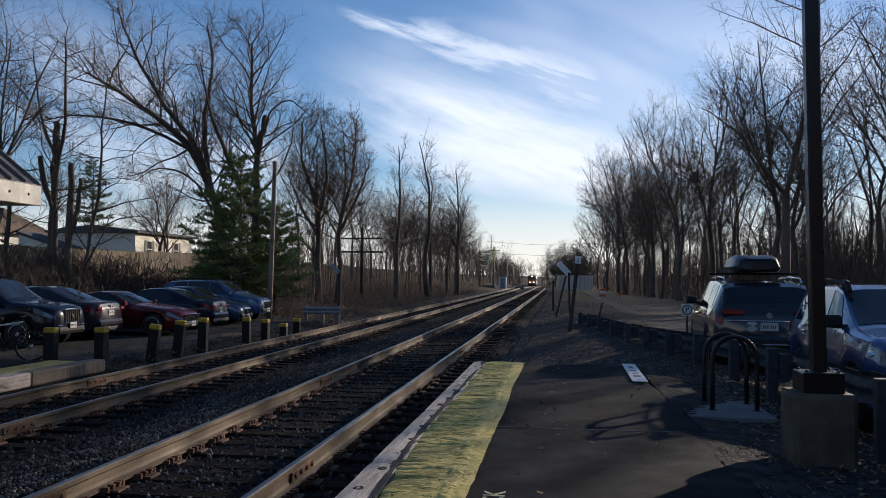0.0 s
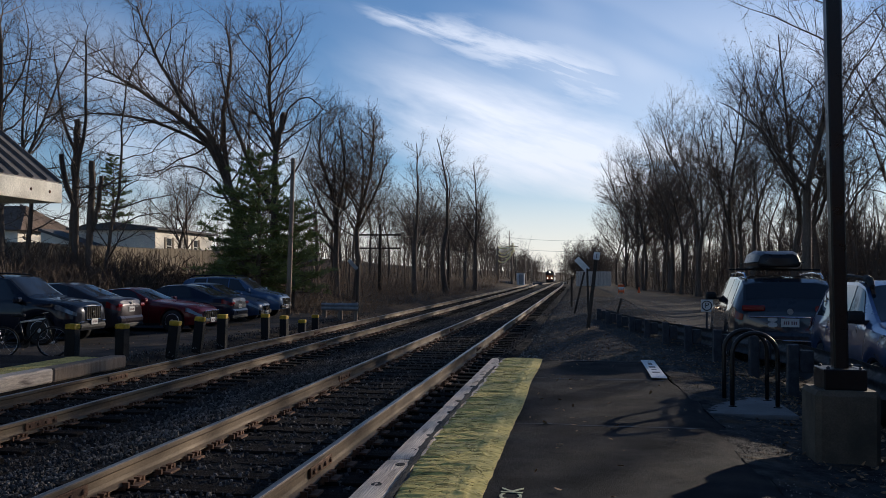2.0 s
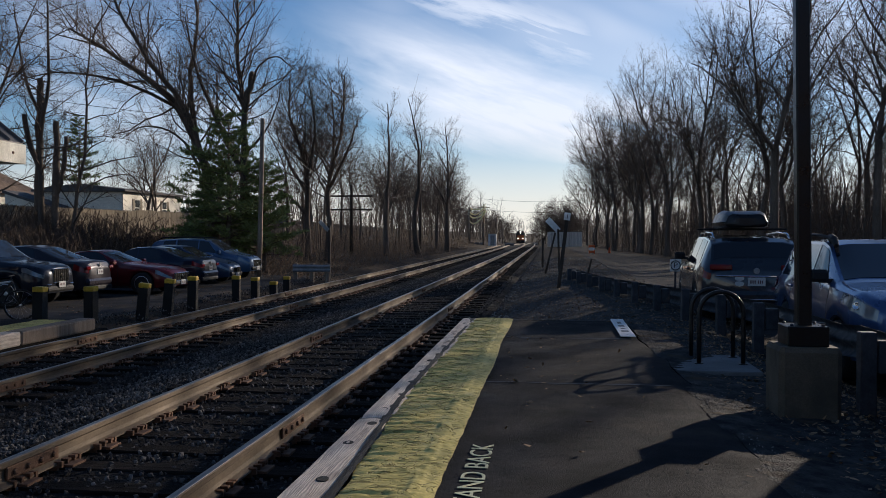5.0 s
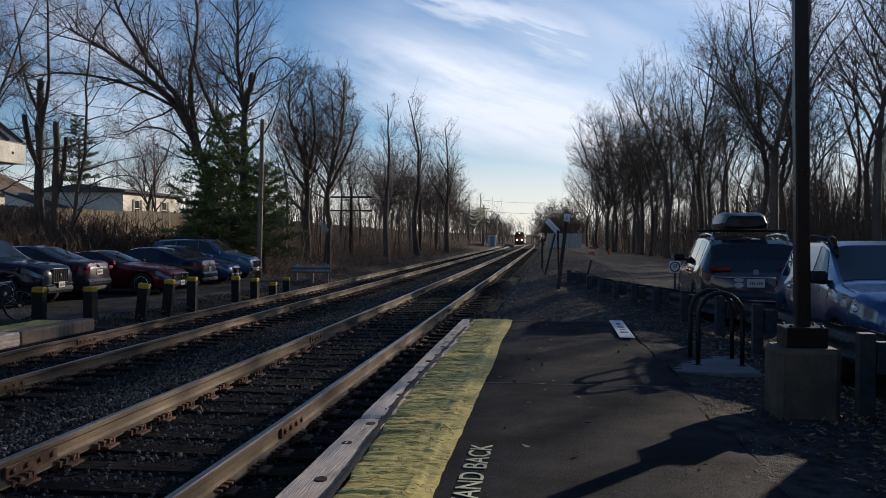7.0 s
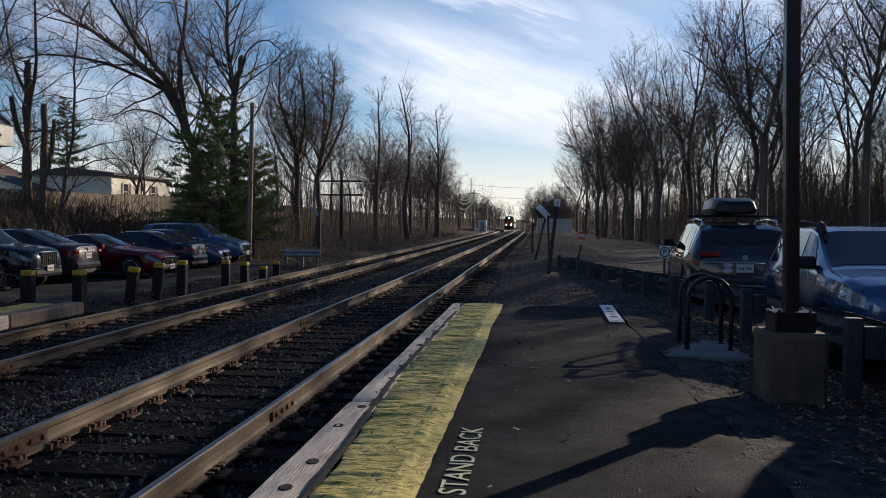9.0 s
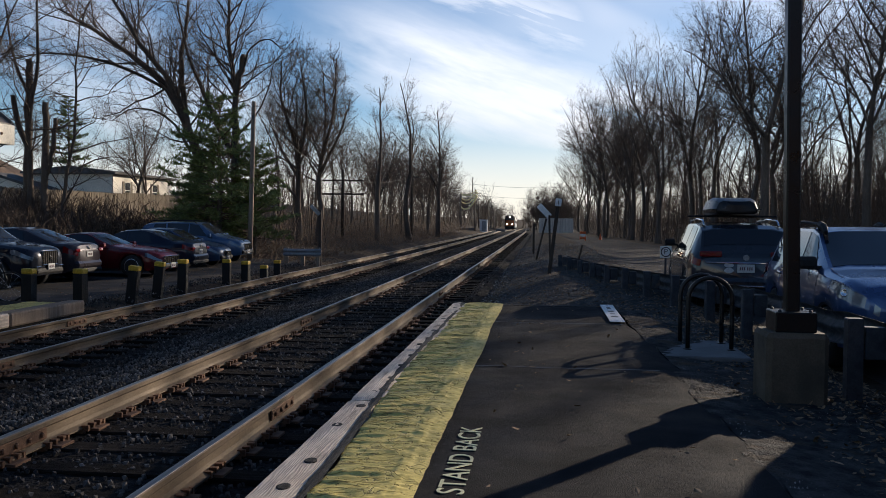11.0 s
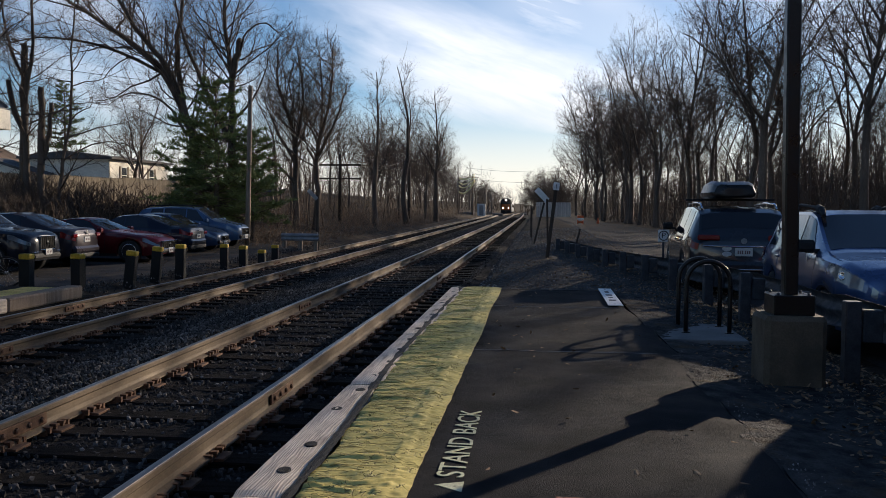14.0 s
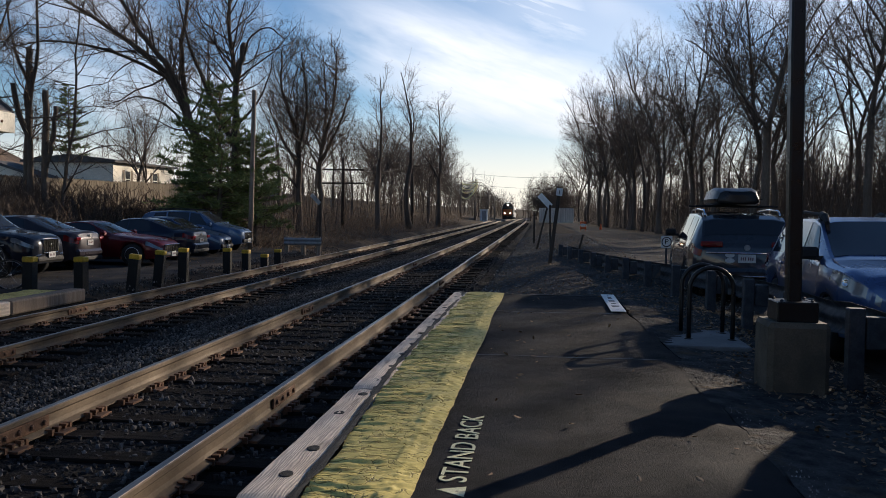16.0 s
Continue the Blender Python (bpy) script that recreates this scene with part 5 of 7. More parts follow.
        b.tube([p, p + d * h * 0.6, p + d * h + Vector((rnd.gauss(0, 0.15), rnd.gauss(0, 0.15), -0.1 * h))], [0.012, 0.009, 0.004], 3, caps=False)
        for j in range(2):
            q = p + d * h * rnd.uniform(0.3, 0.9)
            b.tube([q, q + Vector((rnd.gauss(0, 0.5), rnd.gauss(0, 0.5), rnd.uniform(0, 0.6))) * h * 0.4], [0.007, 0.003], 3, caps=False)
    v = Mesh()
    for i in range(2000):
        y = rnd.uniform(24, 41)
        x = -18.2 - rnd.random() ** 1.3 * 4.5 + 2.0 * soft(y, 36, 41)
        p, a = Vector((x, y, ground_z(x, y) - 0.05)), rnd.uniform(0, 6.28)
        s, h = Vector((math.cos(a), math.sin(a), 0)) * rnd.uniform(0.4, 1.6), rnd.uniform(0.4, 1.8)
        v.tube([p, p + s * 0.3 + Vector((0, 0, h * 0.8)), p + s * 0.7 + Vector((0, 0, h)), p + s + Vector((0, 0, h * 0.6))], [0.018, 0.016, 0.012, 0.005], 3, caps=False)
    tagged(part("bramble_thicket", v, TWIG), "dark arching brambles on the bank before the fence", "brush", kind="stuff")
    tagged(part("dry_brush", b, STEM), "dry tan brush and weed stalks along the bank", "brush", kind="stuff")


undergrowth()


def low_foliage():
    """Rust-brown leaves left on low oaks in the east wood."""
    rnd = random.Random(33)
    g = Mesh()
    for i in range(520):
        y = rnd.uniform(44, 78)
        c = Vector((wood_edge(y) + 2.5 + rnd.random() * 24, y, 0.3 + 6.5 * rnd.random() ** 1.5))
        for k in range(12):
            p = c + Vector((rnd.gauss(0, 0.5), rnd.gauss(0, 0.5), rnd.gauss(0, 0.4)))
            m = Euler((rnd.uniform(0, 6), rnd.uniform(0, 6), rnd.uniform(0, 6))).to_matrix()
            s = rnd.uniform(0.06, 0.12)
            g.add([p + m @ (Vector(q) * s) for q in ((-0.5, 0, 0), (0, -0.35, 0.12), (0.6, 0, 0), (0, 0.35, 0.12))], [(0, 1, 2), (0, 2, 3)])
    tagged(part("low_brown_foliage", g, LEAF), "rust-brown leaves clinging low in the wood", "foliage", kind="stuff")


low_foliage()


def litter():
    """Fallen leaves."""
    rnd = random.Random(21)
    g = Mesh()
    for i in range(15000):
        k = rnd.random()
        if k < 0.30:
            x, y = rnd.uniform(1.3, 3.3), rnd.uniform(3.5, 14)
            if rnd.random() < 0.65 * soft(x, 2.6, 1.6):
                continue
        elif k < 0.62:
            x, y = rnd.uniform(-1.2, 3.0), 14.2 + 36 * rnd.random() ** 1.6
        elif k < 0.68:
            x, y = rnd.uniform(-0.5, 1.2), rnd.uniform(3, 13.8)
            if rnd.random() < 0.93:
                continue
        elif k < 0.85:
            x, y = rnd.uniform(2.6, 11), rnd.uniform(16, 80)
        else:
            x, y = rnd.uniform(-20, -10), rnd.uniform(18, 48)
        z = 0.0 if (x < 1.2 and y < 13.9) else ground_z(x, y) + 0.0
        z += 0.04 if x > 3.4 or x < -9 else 0.03 if z else 0.006
        s = rnd.uniform(0.015, 0.032) if k < 0.3 else rnd.uniform(0.015, 0.033)
        m = Euler((rnd.gauss(0, 0.35), rnd.gauss(0, 0.35), rnd.uniform(0, 6.3))).to_matrix()
        p = Vector((x, y, z))
        g.add([p + m @ (Vector(q) * s) for q in ((-1, 0, 0.1), (-0.3, -0.5, 0), (0.4, -0.4, 0.15), (1.1, 0, 0.25), (0.4, 0.45, 0.1), (-0.3, 0.5, 0.05))], [(0, 1, 2), (0, 2, 3), (0, 3, 4), (0, 4, 5)])
    tagged(part("fallen_leaves", g, LEAF), "curled brown fallen leaves", "leaves", kind="stuff")


litter()
for p in big + mid + slender + far_trees + clump + rough:
    for c in list(p.children):
        bpy.data.objects.remove(c)
    bpy.data.objects.remove(p)

# ---- railway furniture and platform things ----


def light_pole():
    t = thing("light_pole", pose(2.055, 7.4, 0), "black square light pole on a stained concrete footing", "light pole")
    g = Mesh().box(-0.24, -0.24, -0.3, 0.24, 0.24, 0.47, 0.04)
    part("footing", g, CONCRETE, t, "stained concrete footing with chamfered edges")
    b = part("base_cover", Mesh().box(-0.16, -0.16, 0.47, 0.16, 0.16, 0.63, 0.008), BLACKSTEEL, t, "black steel base cover")
    for x in (-0.12, 0.12):
        for y in (-0.12, 0.12):
            part("bolt", Mesh().lathe([(0.014, 0), (0.014, 0.012), (0.006, 0.02)], 6, pose(x, y, 0.63)), GALV, b)
    part("pole", Mesh().box(-0.056, -0.056, 0.62, 0.056, 0.056, 7.2, 0.012, Matrix.Translation((0, 0, 0.62)) @ pose(0, 0, 0, 0, -0.9, 0) @ Matrix.Translation((0, 0, -0.62))), BLACKSTEEL, t, "black square steel tube")


light_pole()


def bike_rack():
    s = part("bike_rack_slab", Mesh().box(1.25, 9.3, -0.3, 2.2, 10.6, -0.055, 0.012), SLAB)
    tagged(s, "pale concrete pad under the bicycle rack", "pad", kind="structure")
    t = thing("bicycle_rack", pose(1.87, 10.1, -0.055), "pair of black steel hoops on a concrete pad", "bicycle rack")
    for y in (-0.27, 0.27):
        r, top = 0.234, 0.79
        pts = [(-r, y, 0), (-r, y, 0.3), (-r, y, top - r)] + [(-r * math.cos(a), y, top - r + r * math.sin(a)) for a in [math.pi * k / 14 for k in range(1, 14)]] + [(r, y, top - r), (r, y, 0.3), (r, y, 0)]
        h = part("hoop", Mesh().tube(pts, 0.026, 12), BLACKSTEEL, t, smooth=True)
        for x in (-r, r):
            part("flange", Mesh().lathe([(0.05, 0), (0.05, 0.008), (0.03, 0.012)], 14, pose(x, y, 0)), BLACKSTEEL, h)


bike_rack()


def floor_plate():
    t = thing("fallen_sign", pose(1.045, 12.85, 0.01, 0, 0, -0.4), "white metal sign panel lying flat on the asphalt", "sign")
    part("panel", Mesh().box(-0.1, -1.16, 0, 0.1, 1.16, 0.008, 0.003), WHITEPAINT, t)
    for y, w, h in ((-0.55, 0.1, 0.16), (-0.2, 0.07, 0.1), (0.15, 0.09, 0.2), (0.6, 0.06, 0.3)):
        part("dark_bar", Mesh().box(-w / 2, y - h / 2, 0.008, w / 2, y + h / 2, 0.0095), BLACKINK, t, "worn dark lettering bar")
    for y in (-1.0, 1.0):
        part("bolt_hole", Mesh().lathe([(0.015, 0.008), (0.015, 0.0096), (0.004, 0.0098)], 8, pose(0, y, 0)), BLACKINK, t)


floor_plate()


def lying_board():
    t = thing("lying_board", pose(0.43, 3.66, -0.012, 0, 0, -1), "pale board with a red-brown wooden edge lying on the asphalt", "board")
    part("panel", Mesh().box(-0.3, -0.26, 0.004, 0.42, 0.26, 0.03, 0.004), PALEPINK, t, "pale pinkish panel")
    part("edge_strip", Mesh().box(-0.3, 0.262, 0.004, 0.42, 0.282, 0.034, 0.004), REDWOOD, t, "red-brown edge strip")
    part("end_strip", Mesh().box(-0.335, -0.26, 0.004, -0.302, 0.282, 0.034, 0.004), REDWOOD, t, "worn wooden end strip")


lying_board()


def platform_text():
    m = pose(-0.405, 4.94, 0.007, 0, 0, 90)
    cu = lettering("STAND BACK", 0.205, 0.0015, "platform_lettering", MARK, None, m)
    w = max(v.co.x for v in cu.data.vertices) - min(v.co.x for v in cu.data.vertices)
    h = max(v.co.y for v in cu.data.vertices) - min(v.co.y for v in cu.data.vertices)
    for v in cu.data.vertices:
        v.co.x *= 1.40 / w
        v.co.y *= 0.14 / h
        X, Y = -0.405 - v.co.y, 4.94 + v.co.x
        v.co.z += 0.012 * noise.noise((X * 0.9, Y * 0.9, 2)) + 0.004 * noise.noise((X * 4, Y * 4, 2)) - 0.014
    tagged(cu, "pale stencilled words painted on the asphalt", "marking", kind="structure")
    g = Mesh().prism([(-0.475, 4.12), (-0.335, 4.03), (-0.335, 4.18)], -0.03, 0.012 * noise.noise((-0.38 * 0.9, 4.1 * 0.9, 2)) + 0.004 * noise.noise((-0.38 * 4, 4.1 * 4, 2)) - 0.008)
    tagged(part("platform_warning_triangle", g, MARK), "pale painted triangle on the asphalt", "marking", kind="structure")


platform_text()


def guard_rail():
    def line(y):
        return 2.62 - 0.125 * max(0, y - 12.5) if y > 13.5 else 2.62 - 0.0625 * max(0, y - 11.5) ** 2 / 2
    t = thing("guard_rail", None, "long steel guard rail on timber-thick posts beside the car park", "guard rail")
    ys = [3.8 + 1.9 * i for i in range(14)]
    for y in ys:
        x, z = line(y), ground_z(line(y), y)
        top = 0.56 if y < 9 else lerp(0.52, 0.24, soft(y, 9, 26))
        a = math.degrees(math.atan2(0.125, 1)) if y > 13 else 0
        m = pose(x, y, 0, 0, random.uniform(-1.5, 1.5), a)
        p = part("post", Mesh().box(-0.065, -0.06, z - 0.3, 0.065, 0.06, top, 0.01, m), GALV, t, "grey steel post")
        part("block", Mesh().box(0.08, -0.05, top - 0.34, 0.24, 0.05, top - 0.07, 0.01, m), GALV, p, "grey offset block")
    # W-shaped beam on the far side of the posts
    sec = [(0.0, -0.155), (0.03, -0.14), (0.07, -0.10), (0.07, -0.06), (0.01, -0.015), (0.01, 0.015), (0.07, 0.06), (0.07, 0.10), (0.03, 0.14), (0.0, 0.155)]
    yy = [2.0 + 0.5 * i for i in range(55)]
    g = Mesh()
    for y in yy:
        top = (0.56 if y < 9 else lerp(0.52, 0.24, soft(y, 9, 26))) - 0.19
        for o in (0, 0.006):
            g.v += [(line(y) + 0.245 + a + o, y, top + b) for a, b in sec]
    n = len(sec)
    for i in range(len(yy) - 1):
        for k in range(n - 1):
            a, b = i * 2 * n + k, (i + 1) * 2 * n + k
            g.f += [(a, a + 1, b + 1, b), (a + n, b + n, b + n + 1, a + n + 1)]
        for k in (0, n - 1):
            a, b = i * 2 * n + k, (i + 1) * 2 * n + k
            g.f.append((a, b, b + n, a + n))
    part("beam", g, GALV, t, "dull galvanised corrugated beam", smooth=True)
    # short length across the line
    t = thing("guard_rail_end", pose(-9.9, 35.5, -0.62, 0, 0, 0), "short pale guard rail at the end of the bollards", "guard rail")
    for x in (-0.7, 0.0, 0.65):
        part("post", Mesh().box(x - 0.08, -0.08, -0.2, x + 0.08, 0.08, 0.72, 0.01), POLEWOOD, t)
    g = Mesh()
    for x in (-0.8, 0.8):
        g.v += [(x, -0.085 - a, 0.52 + b) for a, b in sec]
    g.f += [(k, k + 1, n + k + 1, n + k) for k in range(n - 1)]
    part("beam", g, SIGNBACK, t, "sunlit pale beam")


guard_rail()


def bollards():
    spots = ((-10.7, 17.2, 1), (-10.05, 18.1, 0), (-9.55, 19.5, 6), (-9.6, 21.0, 5), (-9.5, 22.3, 1), (-9.55, 25.7, 0), (-9.4, 27.0, 0), (-9.25, 28.4, 0), (-9.35, 30.2, 0))
    hs = (0.78, 0.76, 0.74, 0.78, 0.78, 0.64, 0.64, 0.62, 0.58)
    for (x, y, lean), h in zip(spots, hs):
        t = thing("bollard", pose(x, y, ground_z(x, y), 0, lean, random.uniform(-9, 9)), "black timber bollard with a chipped yellow top", "bollard", "timber bollards along the car park")
        part("post", Mesh().box(-0.115, -0.115, -0.3, 0.115, 0.115, h - 0.11, 0.012), BLACKWOOD, t, "black stained square timber")
        g = Mesh().box(-0.12, -0.12, h - 0.112, 0.12, 0.12, h, 0.022)
        part("cap", g, CAPYELLOW, t, "yellow painted top")


bollards()


def signs():
    # leaning mile post
    t = thing("mile_post", pose(0.24, 24.6, ground_z(0.24, 24.6), 0.5, 6.5, 0), "leaning dark post with a small white number sign", "sign post", "trackside signs")
    part("post", Mesh().box(-0.05, -0.04, -0.3, 0.05, 0.04, 2.0, 0.01), DARKWOOD, t)
    p = part("panel", Mesh().box(-0.085, -0.055, 1.94, 0.085, -0.043, 2.15, 0.004), WHITEPAINT, t, "small white sign panel")
    lettering("1", 0.18, 0.001, "numeral", BLACKINK, p, pose(0, -0.058, 2.03, 90, 0, 0))
    # whistle board on two leaning posts
    t = thing("trackside_board", pose(-0.19, 36.5, ground_z(-0.19, 36.5)), "tilted white board on a leaning dark post", "sign post", "trackside signs")
    part("post", Mesh().box(-0.04, -0.04, -0.3, 0.04, 0.04, 1.75, 0.01, pose(0, 0, 0, 0, 13, 0)), DARKWOOD, t)
    part("brace", Mesh().box(-0.04, -0.04, -0.3, 0.04, 0.04, 1.85, 0.01, pose(0.55, -1.5, 0, 0, -1.5, 0)), DARKWOOD, t)
    part("board", Mesh().box(-0.33, -0.02, -0.12, 0.33, 0.0, 0.12, 0.008, pose(0.3, -0.08, 2.02, 0, 46, 0)), WHITEPAINT, t, "pale tilted board")
    t = thing("thin_post", pose(-0.38, 44, ground_z(-0.38, 44)), "thin dark trackside post", "post")
    part("post", Mesh().box(-0.05, -0.05, -0.3, 0.05, 0.05, 1.5, 0.01), DARKWOOD, t)
    t = thing("stake", pose(1.42, 33.5, ground_z(1.42, 33.5), 0, 14, 0), "short leaning dark stake in the gravel", "stake")
    part("post", Mesh().box(-0.035, -0.03, -0.3, 0.035, 0.03, 0.6, 0.01), DARKWOOD, t)
    # no-parking sign by the grey car
    t = thing("parking_sign", pose(3.14, 22.5, ground_z(3.14, 22.5) + 0.1), "small white square sign with a ringed black letter", "sign")
    part("post", Mesh().box(-0.025, -0.015, -0.3, 0.025, 0.015, 0.95, 0.004), GALV, t)
    p = part("panel", Mesh().box(-0.14, -0.025, 0.6, 0.14, -0.017, 0.9, 0.003), WHITEPAINT, t, "white square panel")
    ring = Mesh().tube([(0.115 * math.cos(a), -0.027, 0.75 + 0.115 * math.sin(a)) for a in [math.tau * k / 24 for k in range(25)]], 0.014, 6)
    part("ring", ring, BLACKINK, p, "dark ring")
    lettering("P", 0.2, 0.001, "letter", BLACKINK, p, pose(0.0, -0.028, 0.75, 90, 0, 0))
    # diamond board across the line
    t = thing("line_board", pose(-9.3, 36.0, ground_z(-9.3, 36.0)), "narrow tilted grey board on a dark post", "sign post", "trackside signs")
    part("post", Mesh().box(-0.06, -0.05, -0.3, 0.06, 0.05, 2.5, 0.01), DARKWOOD, t)
    part("board", Mesh().box(-0.27, -0.1, -0.08, 0.27, -0.07, 0.08, 0.008, pose(-0.2, 0, 2.5, 0, 46, 0)), SIGNBACK, t, "tilted grey board")
    # orange and white barricade
    t = thing("traffic_barricade", pose(3.4, 73, ground_z(3.4, 73) + 0.03), "orange and white striped traffic barricade", "barricade")
    for x in (-0.22, 0.22):
        part("leg", Mesh().box(x - 0.025, -0.2, 0, x + 0.025, 0.2, 0.75, 0.01), ORANGE, t)
    for z in (0.2, 0.45, 0.66):
        part("rail", Mesh().box(-0.25, -0.23, z - 0.08, 0.25, -0.2, z + 0.08, 0.008), ORANGE if z != 0.45 else WHITEPAINT, t, "striped rail")
    t = thing("traffic_cone", pose(5.3, 80, ground_z(5.3, 80) + 0.03), "small orange traffic cone far across the car park", "cone")
    part("cone", Mesh().lathe([(0.15, 0), (0.13, 0.04), (0.05, 0.5), (0.03, 0.52)], 14), ORANGE, t)


signs()


def poles():
    t = thing("wooden_pole", pose(-12.78, 37.2, ground_z(-12.78, 37.2), 0, 1.3, 0), "bare brown wooden pole behind the cars", "pole")
    part("shaft", Mesh().lathe([(0.115, -0.4), (0.11, 2), (0.095, 6.95), (0.08, 7.0)], 12), POLEWOOD, t, smooth=True)
    part("bracket", Mesh().box(-0.02, -0.14, 6.2, 0.02, -0.1, 6.4, 0.005), GALV, t)
    # old line poles with cross arms
    for x, y, h, w, arms in ((-13.9, 60, 4.9, 3.0, (4.1, 3.15)), (-13.2, 88, 6.5, 1.5, (5.9,)), (-12.7, 108, 6.5, 1.5, (5.9,)), (-13.5, 190, 6.5, 2.4, (5.6, 5.0)), (-14.8, 230, 6.5, 2.4, (5.6, 5.0))):
        t = thing("line_pole", pose(x + bend(y), y, ground_z(x, y)), "old dark line pole with wooden cross arms", "utility pole", "old line poles")
        part("shaft", Mesh().lathe([(0.14, -0.4), (0.12, 3), (0.09, h)], 10), DARKWOOD, t, smooth=True)
        for z in arms:
            part("cross_arm", Mesh().box(-w / 2, -0.14, z - 0.06, w / 2, -0.04, z + 0.06, 0.01), DARKWOOD, t)
    # tall poles with slack cables, sunlight put into their yellow
    spots = ((-11.1, 151), (-10.9, 200), (-11.0, 240))
    for (x, y), h in zip(spots, (7.2, 6.4, 6.2)):
        t = thing("utility_pole", pose(x + bend(y), y, ground_z(x, y)), "tall wooden utility pole beside the line", "utility pole", "utility poles")
        part("shaft", Mesh().lathe([(0.17, -0.4), (0.15, 3), (0.11, h)], 10), POLEWOOD, t, smooth=True)
        part("cross_arm", Mesh().box(-1.1, -0.16, h - 0.7, 1.1, -0.05, h - 0.58, 0.01), POLEWOOD, t)
    for i, (za, zb, sag, r) in enumerate(((5.9, 6.5, 0.5, 0.05), (5.2, 6.2, 0.9, 0.06), (4.6, 5.6, 0.9, 0.07), (3.6, 5.3, 1.1, 0.08), (5.6, 5.9, 0.2, 0.045))):
        pts = [(lerp(-13.9, -11.2, f), lerp(149, 150.8, f), lerp(za, zb, f) - sag * 4 * f * (1 - f) * (1.2 - 0.5 * f)) for f in [k / 14 for k in range(15)]]
        t = thing("slack_cable", None, "slack cable, its yellow brightened to look sunlit", "cable", "slack cables")
        part("cable", Mesh().tube(pts, r * 1.6, 6), CABLE, t, smooth=True)
    t = thing("cable_pole", pose(-13.9, 149, ground_z(-13.9, 149)), "wooden pole holding slack cables", "utility pole", "utility poles")
    part("shaft", Mesh().lathe([(0.16, -0.4), (0.14, 3), (0.11, 6.2)], 10), POLEWOOD, t, smooth=True)
    # wires
    for a, b, sag in (((-12.4, 37.2, 5.9), (-13.9, 60, 4.3), 0.5), ((-13.9, 60, 4.3), (-13.2, 88, 6.0), 0.7), ((-13.2, 88, 6.0), (-11.4, 151, 6.2), 0.8), ((-12.4, 37.2, 6.2), (-26, 18, 7.2), 0.5)):
        pts = [tuple(Vector(a).lerp(Vector(b), f) - Vector((0, 0, sag * 4 * f * (1 - f)))) for f in [k / 12 for k in range(13)]]
        t = thing("wire", None, "thin dark overhead wire", "wire", "overhead wires")
        part("strand", Mesh().tube(pts, 0.014, 4), WIRE, t)
    for z, y in ((11.0, 236), (8.2, 240)):
        pts = [(lerp(-19, 14, f), y, z - 0.9 * 4 * f * (1 - f)) for f in [k / 12 for k in range(13)]]
        t = thing("wire", None, "thin overhead wire across the line far off", "wire", "overhead wires")
        part("strand", Mesh().tube(pts, 0.04, 4), WIRE, t)
    for x in (-19, 14):
        t = thing("crossing_pole", pose(x, 238, ground_z(x, 238)), "distant wooden pole carrying wires over the line", "utility pole", "utility poles")
        part("shaft", Mesh().lathe([(0.16, -0.4), (0.14, 3), (0.1, 13.2)], 8), POLEWOOD, t, smooth=True)


poles()


